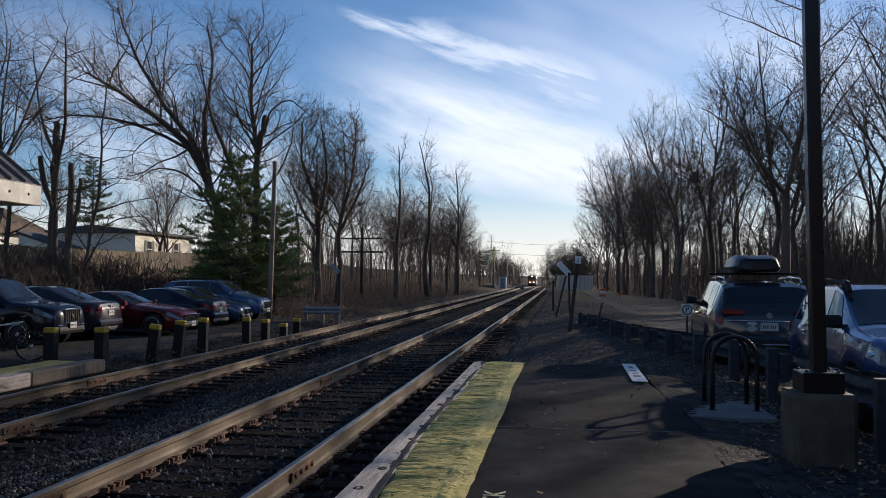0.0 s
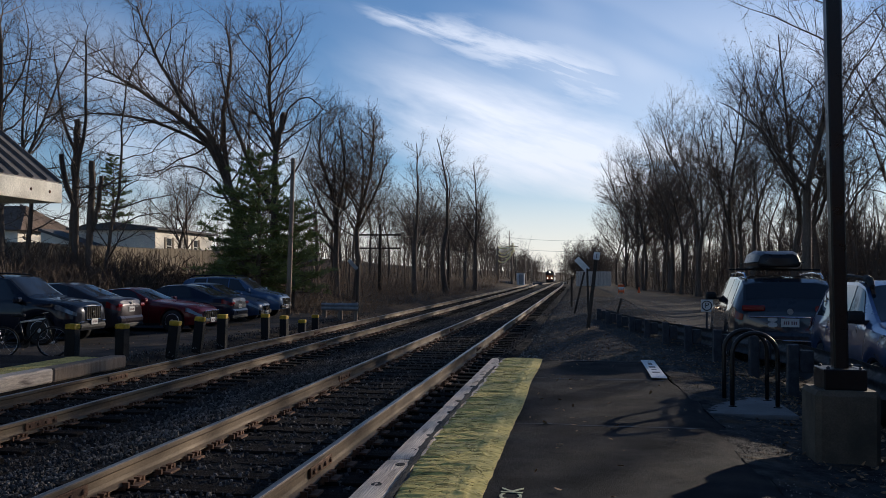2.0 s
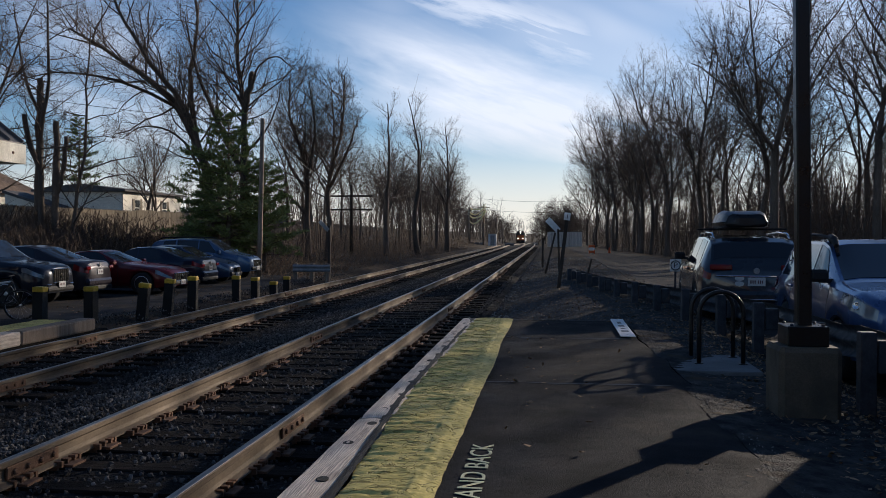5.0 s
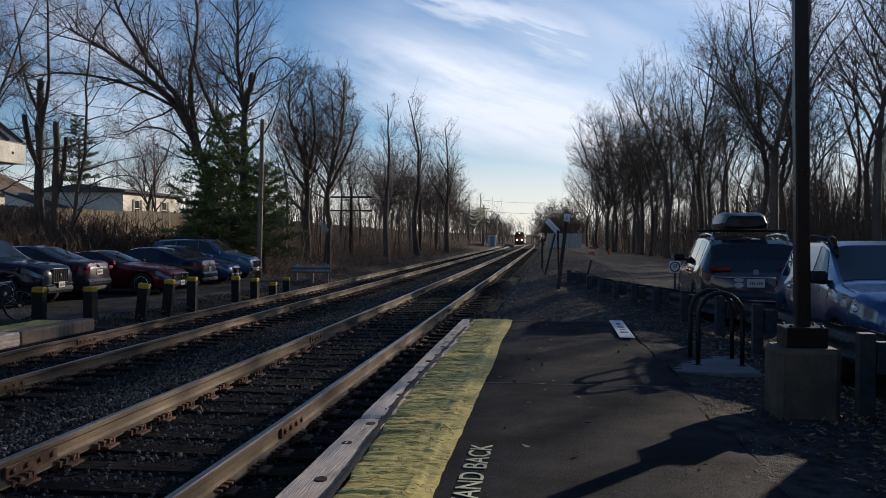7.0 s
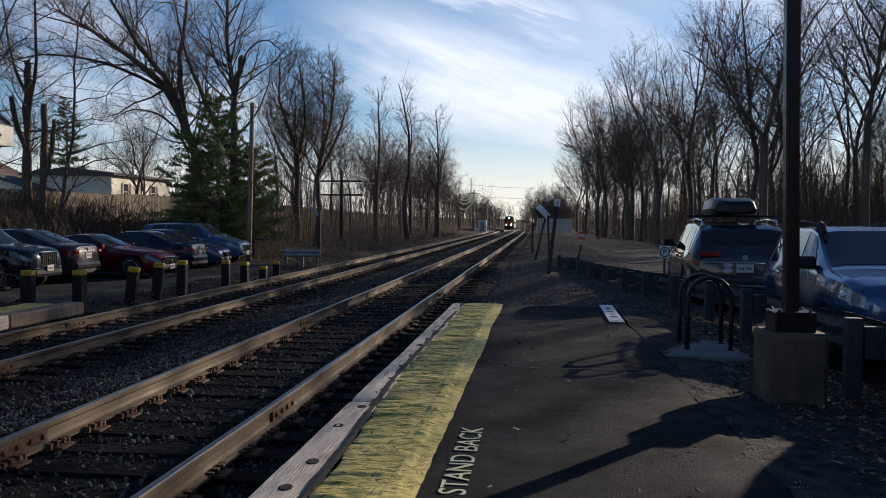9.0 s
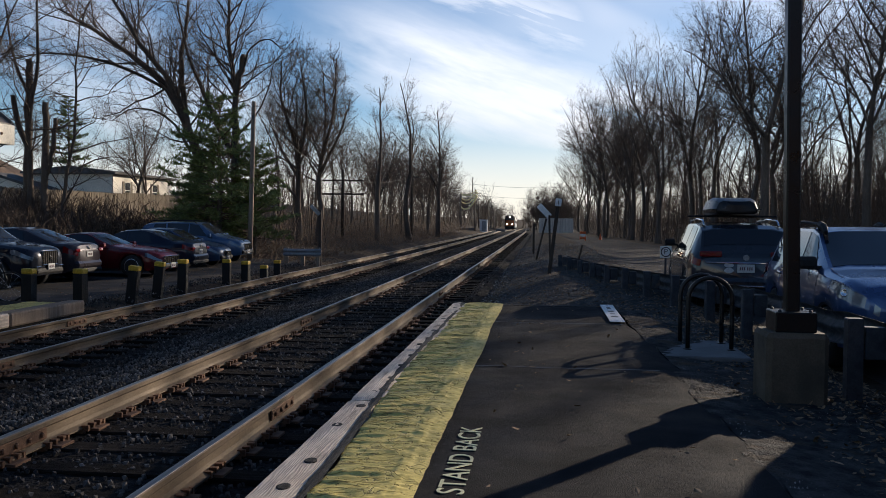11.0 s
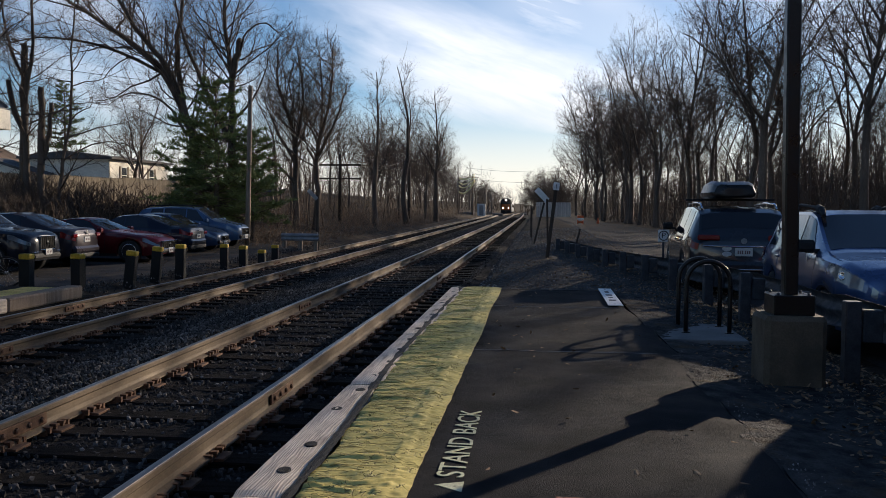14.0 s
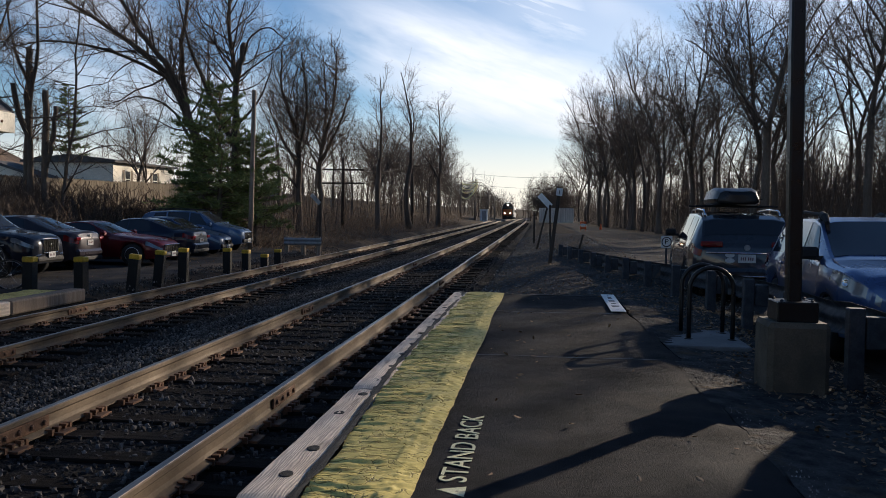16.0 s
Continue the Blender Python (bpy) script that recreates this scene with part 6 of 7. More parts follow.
def lineside():
    y = 150
    t = thing("signal_cabinet", pose(-9.95, y, ground_z(-9.95, y) - 0.05), "white metal signal cabinet beside the line", "cabinet")
    part("body", Mesh().box(-0.68, -0.7, 0, 0.68, 0.7, 2.0, 0.02), WHITEPAINT, t)
    part("roof", Mesh().box(-0.74, -0.78, 2.0, 0.74, 0.78, 2.1, 0.02), WHITEPAINT, t)
    part("door", Mesh().box(-0.3, -0.73, 0.15, 0.4, -0.7, 1.85, 0.005), SIGNBACK, t)
    # low barrier blocks at the level crossing
    for x, w in ((-13.5, 1.6), (-12.2, 0.9), (-7.3, 1.7), (-2.6, 0.7)):
        t = thing("concrete_barrier", pose(x, 156, drop(156) - 0.6), "low pale concrete block near the crossing", "barrier", "crossing blocks")
        part("block", Mesh().box(-w / 2, -0.3, 0, w / 2, 0.3, 0.62 if x < -12 else 0.42, 0.05), SLAB, t)
    # pale panel fence beyond the car park
    t = thing("panel_fence", pose(-0.35, 104, ground_z(2, 104), 0, 0, 4), "weathered pale board fence at the car park's end", "fence")
    for i in range(6):
        for k in range(8):
            x = i * 0.68 + k * 0.085
            part("board", Mesh().box(x, -0.012, 0.02, x + 0.08, 0.012, 1.72 + 0.03 * random.random()), PALEBOARD, t)
    # stockade fence on the bank
    t = thing("stockade_fence", None, "weathered tan stockade fence along the top of the bank", "fence")
    for i in range(16):
        f = i / 16
        x, y = lerp(-26, -21.2, f), lerp(27, 54, f)
        dx, dy = 4.8 / 16, 27 / 16
        a = math.degrees(math.atan2(dy, dx))
        base = ground_z(x, y)
        n, L_ = 14, math.hypot(dx, dy)
        w = L_ / n
        if i == 0:
            top = 1.75
            board = Mesh().add([(0.006, -0.015, -0.4), (w - 0.006, -0.015, -0.4), (w - 0.006, -0.015, top - 0.06), (w / 2, -0.015, top), (0.006, -0.015, top - 0.06),
                                (0.006, 0.015, -0.4), (w - 0.006, 0.015, -0.4), (w - 0.006, 0.015, top - 0.06), (w / 2, 0.015, top), (0.006, 0.015, top - 0.06)],
                               [(0, 1, 2, 3, 4), (9, 8, 7, 6, 5), (0, 5, 6, 1), (1, 6, 7, 2), (2, 7, 8, 3), (3, 8, 9, 4), (4, 9, 5, 0)]).data("board", FENCE)
        z = 2.62 - 1.75 + random.uniform(-0.04, 0.04)
        m = pose(x, y, z, 0, 0, a)
        for k in range(n):
            part("board", board, FENCE, t, at=m @ pose(k * w, random.uniform(-0.006, 0.006), random.uniform(-0.015, 0.015)))
        part("post", Mesh().box(-0.05, 0.02, -0.6, 0.05, 0.12, 1.7, 0.01), FENCE, t, at=m)
        part("cross_rail", Mesh().box(0, 0.018, 1.2, L_, 0.06, 1.3, 0.008), FENCE, t, at=m)


lineside()


def siding(x0, y0, x1, y1, z0, z1, rows):
    """Lapped boards on a wall between two points, as one folded sheet."""
    d = Vector((x1 - x0, y1 - y0, 0))
    nrm = Vector((d.y, -d.x, 0)).normalized()
    h = (z1 - z0) / rows
    zs = [q for i in range(rows) for q in ((z0 + i * h, 0.035), (z0 + (i + 1) * h, 0.012))]
    p, q = Vector((x0, y0, 0)), Vector((x1, y1, 0))
    g = Mesh()
    for z, o in zs:
        g.v += [tuple(p + nrm * o + Vector((0, 0, z))), tuple(q + nrm * o + Vector((0, 0, z)))]
    g.f += [(2 * i, 2 * i + 1, 2 * i + 3, 2 * i + 2) for i in range(len(zs) - 1)]
    return g


def houses():
    bz = 1.2
    t = thing("house", None, "low cream-sided house behind the stockade fence", "house", "houses beyond the bank")
    g = Mesh().box(-37.4, 60.0, bz - 0.5, -30.9, 70, 4.35)
    w = part("wall", g, SIDING, t, "cream clapboard wall")
    part("siding", siding(-37.4, 60.0, -30.9, 60.0, bz, 4.35, 18), SIDING, w)
    part("siding", siding(-30.9, 60.0, -30.9, 70.0, bz, 4.35, 18), SIDING, w)
    for y in (62.2, 66.8):
        wn = part("window", Mesh().box(-30.93, y - 0.45, 2.55, -30.86, y + 0.45, 3.9, 0.01), TRIMWHITE, t)
        part("pane", Mesh().box(-30.87, y - 0.36, 2.64, -30.85, y + 0.36, 3.2), WINDGLASS, wn)
        part("pane", Mesh().box(-30.87, y - 0.36, 3.26, -30.85, y + 0.36, 3.81), WINDGLASS, wn)
        for s in (-1, 1):
            part("shutter", Mesh().box(-30.9, y + s * 0.62 - 0.15, 2.55, -30.84, y + s * 0.62 + 0.15, 3.9, 0.01), FENCE, wn, "tan shutter")
    part("downpipe", Mesh().tube([(-30.8, 64.6, bz), (-30.8, 64.6, 4.3)], 0.05, 8), ROOFING, t, "dark downpipe")
    g = Mesh().add([(-37.8, 59.6, 4.36), (-30.5, 59.6, 4.36), (-30.5, 70.4, 4.36), (-37.8, 70.4, 4.36), (-37.8, 59.6, 4.5), (-30.5, 59.6, 4.5), (-30.5, 70.4, 4.5), (-37.8, 70.4, 4.5), (-34.1, 59.6, 4.95), (-34.1, 70.4, 4.95)],
                   [(3, 2, 1, 0), (0, 1, 5, 4), (1, 2, 6, 5), (2, 3, 7, 6), (3, 0, 4, 7), (4, 5, 8), (5, 6, 9, 8), (6, 7, 9), (7, 4, 8, 9)])
    part("roof", g, ROOFING, t, "low grey roof")
    # lean-to wing with a falling roof edge
    g = Mesh().add([(-38.5, 57.6, bz - 0.4), (-31.6, 57.6, bz - 0.4), (-31.6, 59.99, bz - 0.4), (-38.5, 59.99, bz - 0.4), (-38.5, 57.6, 4.1), (-31.6, 57.6, 2.0), (-31.6, 59.99, 2.0), (-38.5, 59.99, 4.1)],
                   [(3, 2, 1, 0), (0, 1, 5, 4), (1, 2, 6, 5), (2, 3, 7, 6), (3, 0, 4, 7), (4, 5, 6, 7)])
    wing = part("wing", g, SIDING, t, "cream lean-to wing")
    part("wing_roof", Mesh().add([(-38.6, 57.4, 4.16), (-31.4, 57.4, 1.98), (-31.4, 59.97, 1.98), (-38.6, 59.97, 4.16), (-38.6, 57.4, 4.36), (-31.4, 57.4, 2.16), (-31.4, 59.97, 2.16), (-38.6, 59.97, 4.36)],
         [(3, 2, 1, 0), (4, 5, 6, 7), (0, 1, 5, 4), (1, 2, 6, 5), (2, 3, 7, 6), (3, 0, 4, 7)]), ROOFING, wing, "dark sloping roof edge")
    # second house
    t = thing("house", None, "cream house with a brown shingled roof", "house", "houses beyond the bank")
    part("wall", Mesh().box(-55, 66, 1.2, -46.2, 74, 4.7), SIDING, t)
    part("roof", Mesh().add([(-55.5, 65.5, 4.65), (-45.6, 65.5, 4.65), (-45.6, 74.5, 4.65), (-55.5, 74.5, 4.65), (-53, 70, 7.0), (-48.2, 70, 7.0)], [(3, 2, 1, 0), (0, 1, 5, 4), (1, 2, 5), (2, 3, 4, 5), (3, 0, 4)]), BROWNROOF, t, "brown hipped roof")
    wn = part("window", Mesh().box(-48.2, 65.93, 2.6, -47.0, 65.99, 4.0, 0.01), TRIMWHITE, t)
    part("pane", Mesh().box(-48.1, 65.92, 2.7, -47.1, 65.94, 3.9), WINDGLASS, wn)
    # small shed past the pole
    t = thing("shed", pose(-21.0, 64, ground_z(-21.0, 64)), "small weathered board shed among the trees", "shed")
    part("wall", Mesh().box(-1.2, -1.0, -0.3, 1.2, 1.0, 1.0), FENCE, t)
    part("roof", Mesh().add([(-1.4, -1.2, 1.0), (1.4, -1.2, 1.0), (1.4, 1.2, 1.0), (-1.4, 1.2, 1.0), (-1.4, 0, 1.5), (1.4, 0, 1.5)], [(3, 2, 1, 0), (0, 1, 5, 4), (1, 2, 5), (2, 3, 4, 5), (3, 0, 4)]), ROOFING, t)


houses()


def shelter():
    t = thing("station_shelter", None, "platform shelter with a ribbed brown metal roof and white fascia", "shelter")
    y0, y1, xe, xr, ze, zr = 2.0, 16.3, -10.48, -13.66, 3.14, 5.62
    g = Mesh()
    xw = 2 * xr - xe
    g.add([(xe, y0, ze), (xe, y1, ze), (xr, y1, zr), (xr, y0, zr), (xw, y1, ze), (xw, y0, ze),
           (xe, y0, ze - 0.1), (xe, y1, ze - 0.1), (xr, y1, zr - 0.1), (xr, y0, zr - 0.1), (xw, y1, ze - 0.1), (xw, y0, ze - 0.1)],
          [(0, 1, 2, 3), (3, 2, 4, 5), (9, 8, 7, 6), (11, 10, 8, 9), (0, 6, 7, 1), (1, 7, 8, 2), (2, 8, 10, 4), (4, 10, 11, 5), (5, 11, 9, 3), (3, 9, 6, 0)])
    r = part("roof", g, SEAMROOF, t, "brown ribbed metal roof")
    d = Vector((xr - xe, 0, zr - ze))
    n = Vector((-d.z, 0, d.x)).normalized() * -1
    if n.z < 0: n = -n
    for i in range(33):
        y = y1 - 0.02 - i * 0.44
        s = Mesh()
        a, b = Vector((xe, y, ze)), Vector((xr, y, zr))
        for p, q in ((a, b),):
            s.add([p + Vector((0, -0.02, 0)), p + Vector((0, 0.02, 0)), p + n * 0.06 + Vector((0, 0.012, 0)), p + n * 0.06 + Vector((0, -0.012, 0)),
                   q + Vector((0, -0.02, 0)), q + Vector((0, 0.02, 0)), q + n * 0.06 + Vector((0, 0.012, 0)), q + n * 0.06 + Vector((0, -0.012, 0))],
                  [(3, 2, 1, 0), (4, 5, 6, 7), (0, 1, 5, 4), (1, 2, 6, 5), (2, 3, 7, 6), (3, 0, 4, 7)])
        part("rib", s, SEAMROOF, r)
    f = part("fascia", Mesh().box(xe + 0.003, y0, ze - 0.42, xe + 0.05, y1 + 0.03, ze - 0.03, 0.01), TRIMWHITE, t, "white timber fascia board")
    part("end_fascia", Mesh().box(xe, y1 - 0.04, ze - 0.42, xw, y1 + 0.003, ze - 0.1, 0.01), TRIMWHITE, t, "white end board")
    for y in (15.9, 15.3, 13.9, 12.5):
        part("bolt", Mesh().lathe([(0.03, 0), (0.03, 0.012), (0.012, 0.02)], 8, pose(xe + 0.05, y, ze - 0.22, 0, 90, 0)), RUST, f)
    for y in (3.0, 8.0, 12.2):
        for x in (xe - 0.9, xw + 0.9):
            part("post", Mesh().box(x - 0.09, y - 0.09, -0.36, x + 0.09, y + 0.09, ze - 0.1, 0.01), TRIMWHITE, t)


shelter()


def bicycle(x, y, z, turn):
    t = thing("bicycle", pose(x, y, z, 0, 0, turn), "dark parked bicycle with a pale frame tube", "bicycle")
    for k, cx in (("rear_wheel", -0.52), ("front_wheel", 0.52)):
        ring = [(cx + 0.33 * math.cos(a), 0, 0.34 + 0.33 * math.sin(a)) for a in [math.tau * i / 28 for i in range(29)]]
        w = part(k, Mesh().tube(ring, 0.02, 6), TYRE, t, smooth=True)
        part("rim", Mesh().tube([(cx + 0.305 * math.cos(a), 0, 0.34 + 0.305 * math.sin(a)) for a in [math.tau * i / 28 for i in range(29)]], 0.009, 5), RIM, w)
        sp = Mesh()
        for i in range(14):
            a = math.tau * i / 14
            sp.tube([(cx, 0.02 * (-1) ** i, 0.34), (cx + 0.3 * math.cos(a), 0, 0.34 + 0.3 * math.sin(a))], 0.002, 3)
        part("spokes", sp, RIM, w)
        part("hub", Mesh().lathe([(0.025, -0.05), (0.025, 0.05)], 10, pose(cx, 0, 0.34, 90, 0, 0)), RIM, w)
    seat, head, crank = (-0.2, 0, 0.86), (0.36, 0, 0.86), (-0.06, 0, 0.3)
    for a, b, r, mt, nm in ((seat, crank, 0.018, BLACKSTEEL, "seat_tube"), ((-0.17, 0, 0.78), head, 0.022, WHITEPAINT, "top_tube"), (head, crank, 0.024, BLACKSTEEL, "down_tube"), (crank, (-0.52, 0, 0.34), 0.012, BLACKSTEEL, "chain_stay"),
                            ((-0.17, 0, 0.78), (-0.52, 0, 0.34), 0.01, BLACKSTEEL, "seat_stay"), ((0.33, 0, 0.95), (0.52, 0, 0.34), 0.016, BLACKSTEEL, "fork"), ((0.33, -0.28, 0.98), (0.33, 0.28, 0.98), 0.013, BLACKSTEEL, "handlebar")):
        part(nm, Mesh().tube([a, b], r, 8), mt, t, smooth=True)
    part("saddle", Mesh().box(-0.34, -0.07, 0.9, -0.06, 0.07, 0.96, 0.03), BLACKTRIM, t)
    part("crank", Mesh().lathe([(0.09, -0.008), (0.09, 0.008)], 18, pose(-0.06, 0.04, 0.3, 90, 0, 0)), BLACKSTEEL, t)


bicycle(-12.0, 17.6, ground_z(-12.0, 17.6) + 0.02, 20)

# ---- vehicles ----


def loft(spec):
    """Returns surf(x, u, side): the car's skin. u runs from under the car (0) to the middle of its top (8)."""
    L_, W, belt, top, plan, sill, R, axles = spec["L"], spec["W"], spec["belt"], spec["top"], spec["plan"], spec["sill"], spec["R"], spec["axles"]
    H = max(z for _, z in top)
    arch = R * 1.13

    def section(x):
        w = W / 2 * ramp_at(x, plan)
        b, t = ramp_at(x, belt), ramp_at(x, top)
        b = min(b, t - 0.02)
        zl = ramp_at(x, sill)
        for a in axles:
            d = abs(x - a)
            if d < arch:
                zl = max(zl, R + math.sqrt(arch * arch - d * d) * 0.98 - 0.01)
        zl = min(zl, b - 0.06)
        up = min(1, max(0, (t - b - 0.05) / max(0.1, H - b - 0.05)))
        we = w * lerp(0.86, spec.get("tumble", 0.70), up)
        return [(0, zl), (0.7 * w, zl), (0.965 * w, zl), (w, lerp(zl, b, 0.3)), (0.995 * w, lerp(zl, b, 0.7)), (0.955 * w, b), (we, lerp(b, t, lerp(0.6, 0.94, up))), (0.72 * we, lerp(b, t, lerp(0.9, 0.99, up))), (0, t)]

    def surf(x, u, side=1):
        s = section(x)
        i = min(int(u), 7)
        f = u - i
        return Vector((x, side * lerp(s[i][0], s[i + 1][0], f), lerp(s[i][1], s[i + 1][1], f)))

    return surf


def out(surf, x, u, side, d):
    e = 0.01
    p = surf(x, u, side)
    a = surf(x + e, u, side) - surf(x - e, u, side)
    b = surf(x, min(u + e, 8), side) - surf(x, u - e, side)
    n = a.cross(b) * -side
    if n.length < 1e-9:
        n = Vector((0, 0, 1))
    n.normalize()
    return p + n * d


def patch(surf, x0, x1, u0, u1, side, d=0.006, nx=8, nu=4, slant=0.0, slant1=None):
    """A panel laid on the skin; slant shifts its upper edge along x."""
    slant1 = slant if slant1 is None else slant1
    g = Mesh()
    pts = []
    for j in range(nu + 1):
        f = j / nu
        for i in range(nx + 1):
            pts.append(out(surf, lerp(x0 + slant * f, x1 + slant1 * f, i / nx), lerp(u0, u1, f), side, d))
    n = nx + 1
    q = [(j * n + i, j * n + i + 1, (j + 1) * n + i + 1, (j + 1) * n + i) for j in range(nu) for i in range(nx)]
    if side * (1 if x1 > x0 else -1) > 0:
        q = [tuple(reversed(a)) for a in q]
    return g.add(pts, q)


def across(surf, x0, x1, d=0.006, m=0.9, nx=8, ny=12):
    """A panel from side to side over the top of the skin (windscreen, rear window)."""
    g, pts = Mesh(), []
    for i in range(nx + 1):
        x = lerp(x0, x1, i / nx)
        for j in range(ny + 1):
            s = 2 * j / ny - 1
            pts.append(out(surf, x, 8 - 2 * m * abs(s), 1 if s >= 0 else -1, d))
    n = ny + 1
    q = [(i * n + j, i * n + j + 1, (i + 1) * n + j + 1, (i + 1) * n + j) for i in range(nx) for j in range(ny)]
    if x1 < x0:
        q = [tuple(reversed(a)) for a in q]
    return g.add(pts, q)


def wheel(t, x, y, R, side, spokes=10):
    m = pose(x, y, R, -90 * side, 0, 0)
    w = part("wheel", Mesh().lathe([(R * 0.66, -0.1), (R * 0.9, -0.11), (R * 0.985, -0.085), (R, -0.03), (R, 0.05), (R * 0.985, 0.09), (R * 0.92, 0.108), (R * 0.67, 0.1)], 30, m), TYRE, t, "black tyre", smooth=True)
    g = Mesh().lathe([(R * 0.67, 0.02), (R * 0.67, 0.1), (R * 0.63, 0.105), (R * 0.6, 0.06), (R * 0.2, 0.045)], 30, m)
    for i in range(spokes):
        a = 360 * i / spokes
        g.box(R * 0.1, -0.022, 0.055, R * 0.63, 0.022, 0.088, 0.006, m @ pose(0, 0, 0, 0, 0, a))
    g.lathe([(R * 0.16, 0.05), (R * 0.16, 0.1), (R * 0.1, 0.105)], 16, m)
    part("rim", g, RIM, w, "silver alloy rim")


def plate(t, m):
    p = part("number_plate", Mesh().box(-0.155, -0.006, -0.076, 0.155, 0.006, 0.076, 0.003, m), PLATE, t, "white plate with dark bars")
    for x in (-0.1, -0.064, -0.028, 0.03, 0.066, 0.102):
        part("plate_bar", Mesh().box(x - 0.011, -0.0085, -0.032, x + 0.011, -0.0062, 0.026, 0, m), PLATEBAR, p)


def car(at, label, color, spec, group):
    t = thing("car", at, label, "car", group)
    surf = loft(spec)
    L_, W, R = spec["L"], spec["W"], spec["R"]
    xs = sorted(set([round(-L_ / 2 + L_ * i / 64, 3) for i in range(65)] + [x for x, _ in spec["top"]] + [a + s * R * 1.13 * q for a in spec["axles"] for s in (-1, 1) for q in (0.999, 1.004, 0.96, 0.8)] + [-L_ / 2 + 0.02, L_ / 2 - 0.02, -L_ / 2 + 0.06, L_ / 2 - 0.06]))
    xs = [x for x in xs if -L_ / 2 <= x <= L_ / 2]
    us = [0, 1, 1.6, 2, 2.3, 2.7, 3, 3.5, 4, 4.5, 4.8, 5, 5.2, 5.6, 6, 6.25, 6.6, 7, 7.5, 8]
    g = Mesh()
    row = [(u, 1) for u in us] + [(u, -1) for u in reversed(us[1:-1])]
    for x in xs:
        g.v += [tuple(surf(x, u, s)) for u, s in row]
    n = len(row)
    for i in range(len(xs) - 1):
        g.f += [(i * n + k, (i + 1) * n + k, (i + 1) * n + (k + 1) % n, i * n + (k + 1) % n) for k in range(n)]
    g.f += [tuple(range(n)), tuple(range((len(xs) - 1) * n + n - 1, (len(xs) - 1) * n - 1, -1))]
    me = g.data("body", color, True)
    me.set_sharp_from_angle(angle=radians(32))
    body = part("body", me, color, t)
    # glass
    c0, c1, r0, r1 = spec["screen"], spec["roof_front"], spec["roof_rear"], spec["rear_base"]
    part("windscreen", across(surf, c0 - 0.05, c1 + 0.03, nx=8), CARGLASS, t, "dark reflecting windscreen", True)
    part("rear_window", across(surf, r0 - 0.03, r1 + spec.get("rear_gap", 0.06)), CARGLASS, t, "dark tinted rear window", True)
    for s in (1, -1):
        for x0, x1, sl0, sl1 in spec["windows"]:
            part("side_window", patch(surf, x0, x1, 5.1, 5.93, s, slant=sl0, slant1=sl1), CARGLASS, t, "tinted side window", True)
        part("headlight", patch(surf, *spec["lamp"], s, 0.01, 8, 4), LAMPGLASS, t, "clear headlamp", True)
        part("taillight", patch(surf, *spec["tail"], s, 0.012, 8, 4), REDLENS, t, "red tail lamp", True)
        part("sill_trim", patch(surf, spec["axles"][1] + R * 1.16, spec["axles"][0] - R * 1.16, 2.02, 2.35, s, 0.012, 10, 2), BLACKTRIM, t, "black lower sill")
        mx, mz = spec["mirror"]
        y = s * (W / 2 * 0.95 + 0.1)
        mir = part("mirror", Mesh().box(mx - 0.09, y - 0.11, mz, mx + 0.08, y + 0.11, mz + 0.15, 0.04), spec.get("mirror_mat", color), t)
        part("mirror_arm", Mesh().box(mx - 0.04, s * W / 2 * 0.86, mz - 0.01, mx + 0.05, y, mz + 0.04, 0.01), BLACKTRIM, mir)
        for hx in spec["handles"]:
            p = surf(hx, 4.62, s)
            part("door_handle", Mesh().box(hx - 0.1, p.y - 0.025, p.z - 0.018, hx + 0.1, p.y + 0.025, p.z + 0.018, 0.008), spec.get("handle_mat", color), t)
        for dx in spec["seams"]:
            part("door_seam", patch(surf, dx - 0.004, dx + 0.004, 2.4, 5.0, s, 0.003, 1, 8), BLACKTRIM, t)
        for a in spec["axles"]:
            wheel(t, a, s * (W / 2 - 0.125), R, s, spec.get("spokes", 10))
    # bumpers, grille and plates
    zf, zr = ramp_at(L_ / 2, spec["sill"]), ramp_at(-L_ / 2, spec["sill"])
    wf = W / 2 * 0.70
    x = L_ / 2
    gz0, gz1, gw = spec["grille"]
    gr = part("grille", Mesh().box(x - 0.06, -gw, gz0, x + 0.012, gw, gz1, 0.02), GRILLEBLACK, t, "dark radiator grille")
    for k in range(7):
        yy = lerp(-gw, gw, (k + 0.5) / 7)
        part("grille_slat", Mesh().box(x, yy - 0.008, gz0 + 0.02, x + 0.02, yy + 0.008, gz1 - 0.02), BLACKTRIM, gr)
    fr = Mesh()
    for z in (gz0, gz1):
        fr.box(x - 0.02, -gw, z - 0.012, x + 0.028, gw, z + 0.012, 0.006)
    for y in (-gw, gw):
        fr.box(x - 0.02, y - 0.012, gz0, x + 0.028, y + 0.012, gz1, 0.006)
    part("grille_frame", fr, CHROME, gr, "chrome surround")
    part("badge", Mesh().lathe([(0.055, 0), (0.055, 0.012), (0.035, 0.016)], 18, pose(x + 0.02, 0, (gz0 + gz1) / 2, 0, 90, 0)), CHROME, gr)
    part("front_bumper", Mesh().box(x - 0.12, -wf * 0.94, zf + 0.02, x + 0.035, wf * 0.94, zf + 0.17, 0.05), BLACKTRIM, t, "dark lower front bumper")
    if spec.get("fog"):
        for s in (1, -1):
            part("fog_trim", Mesh().box(x - 0.05, s * wf * 0.62, zf + 0.2, x + 0.02, s * wf * 0.93, zf + 0.225, 0.008), CHROME, t, "bright bumper trim")
    plate(t, pose(x + 0.05, 0, gz0 - 0.05, 0, 0, 90))
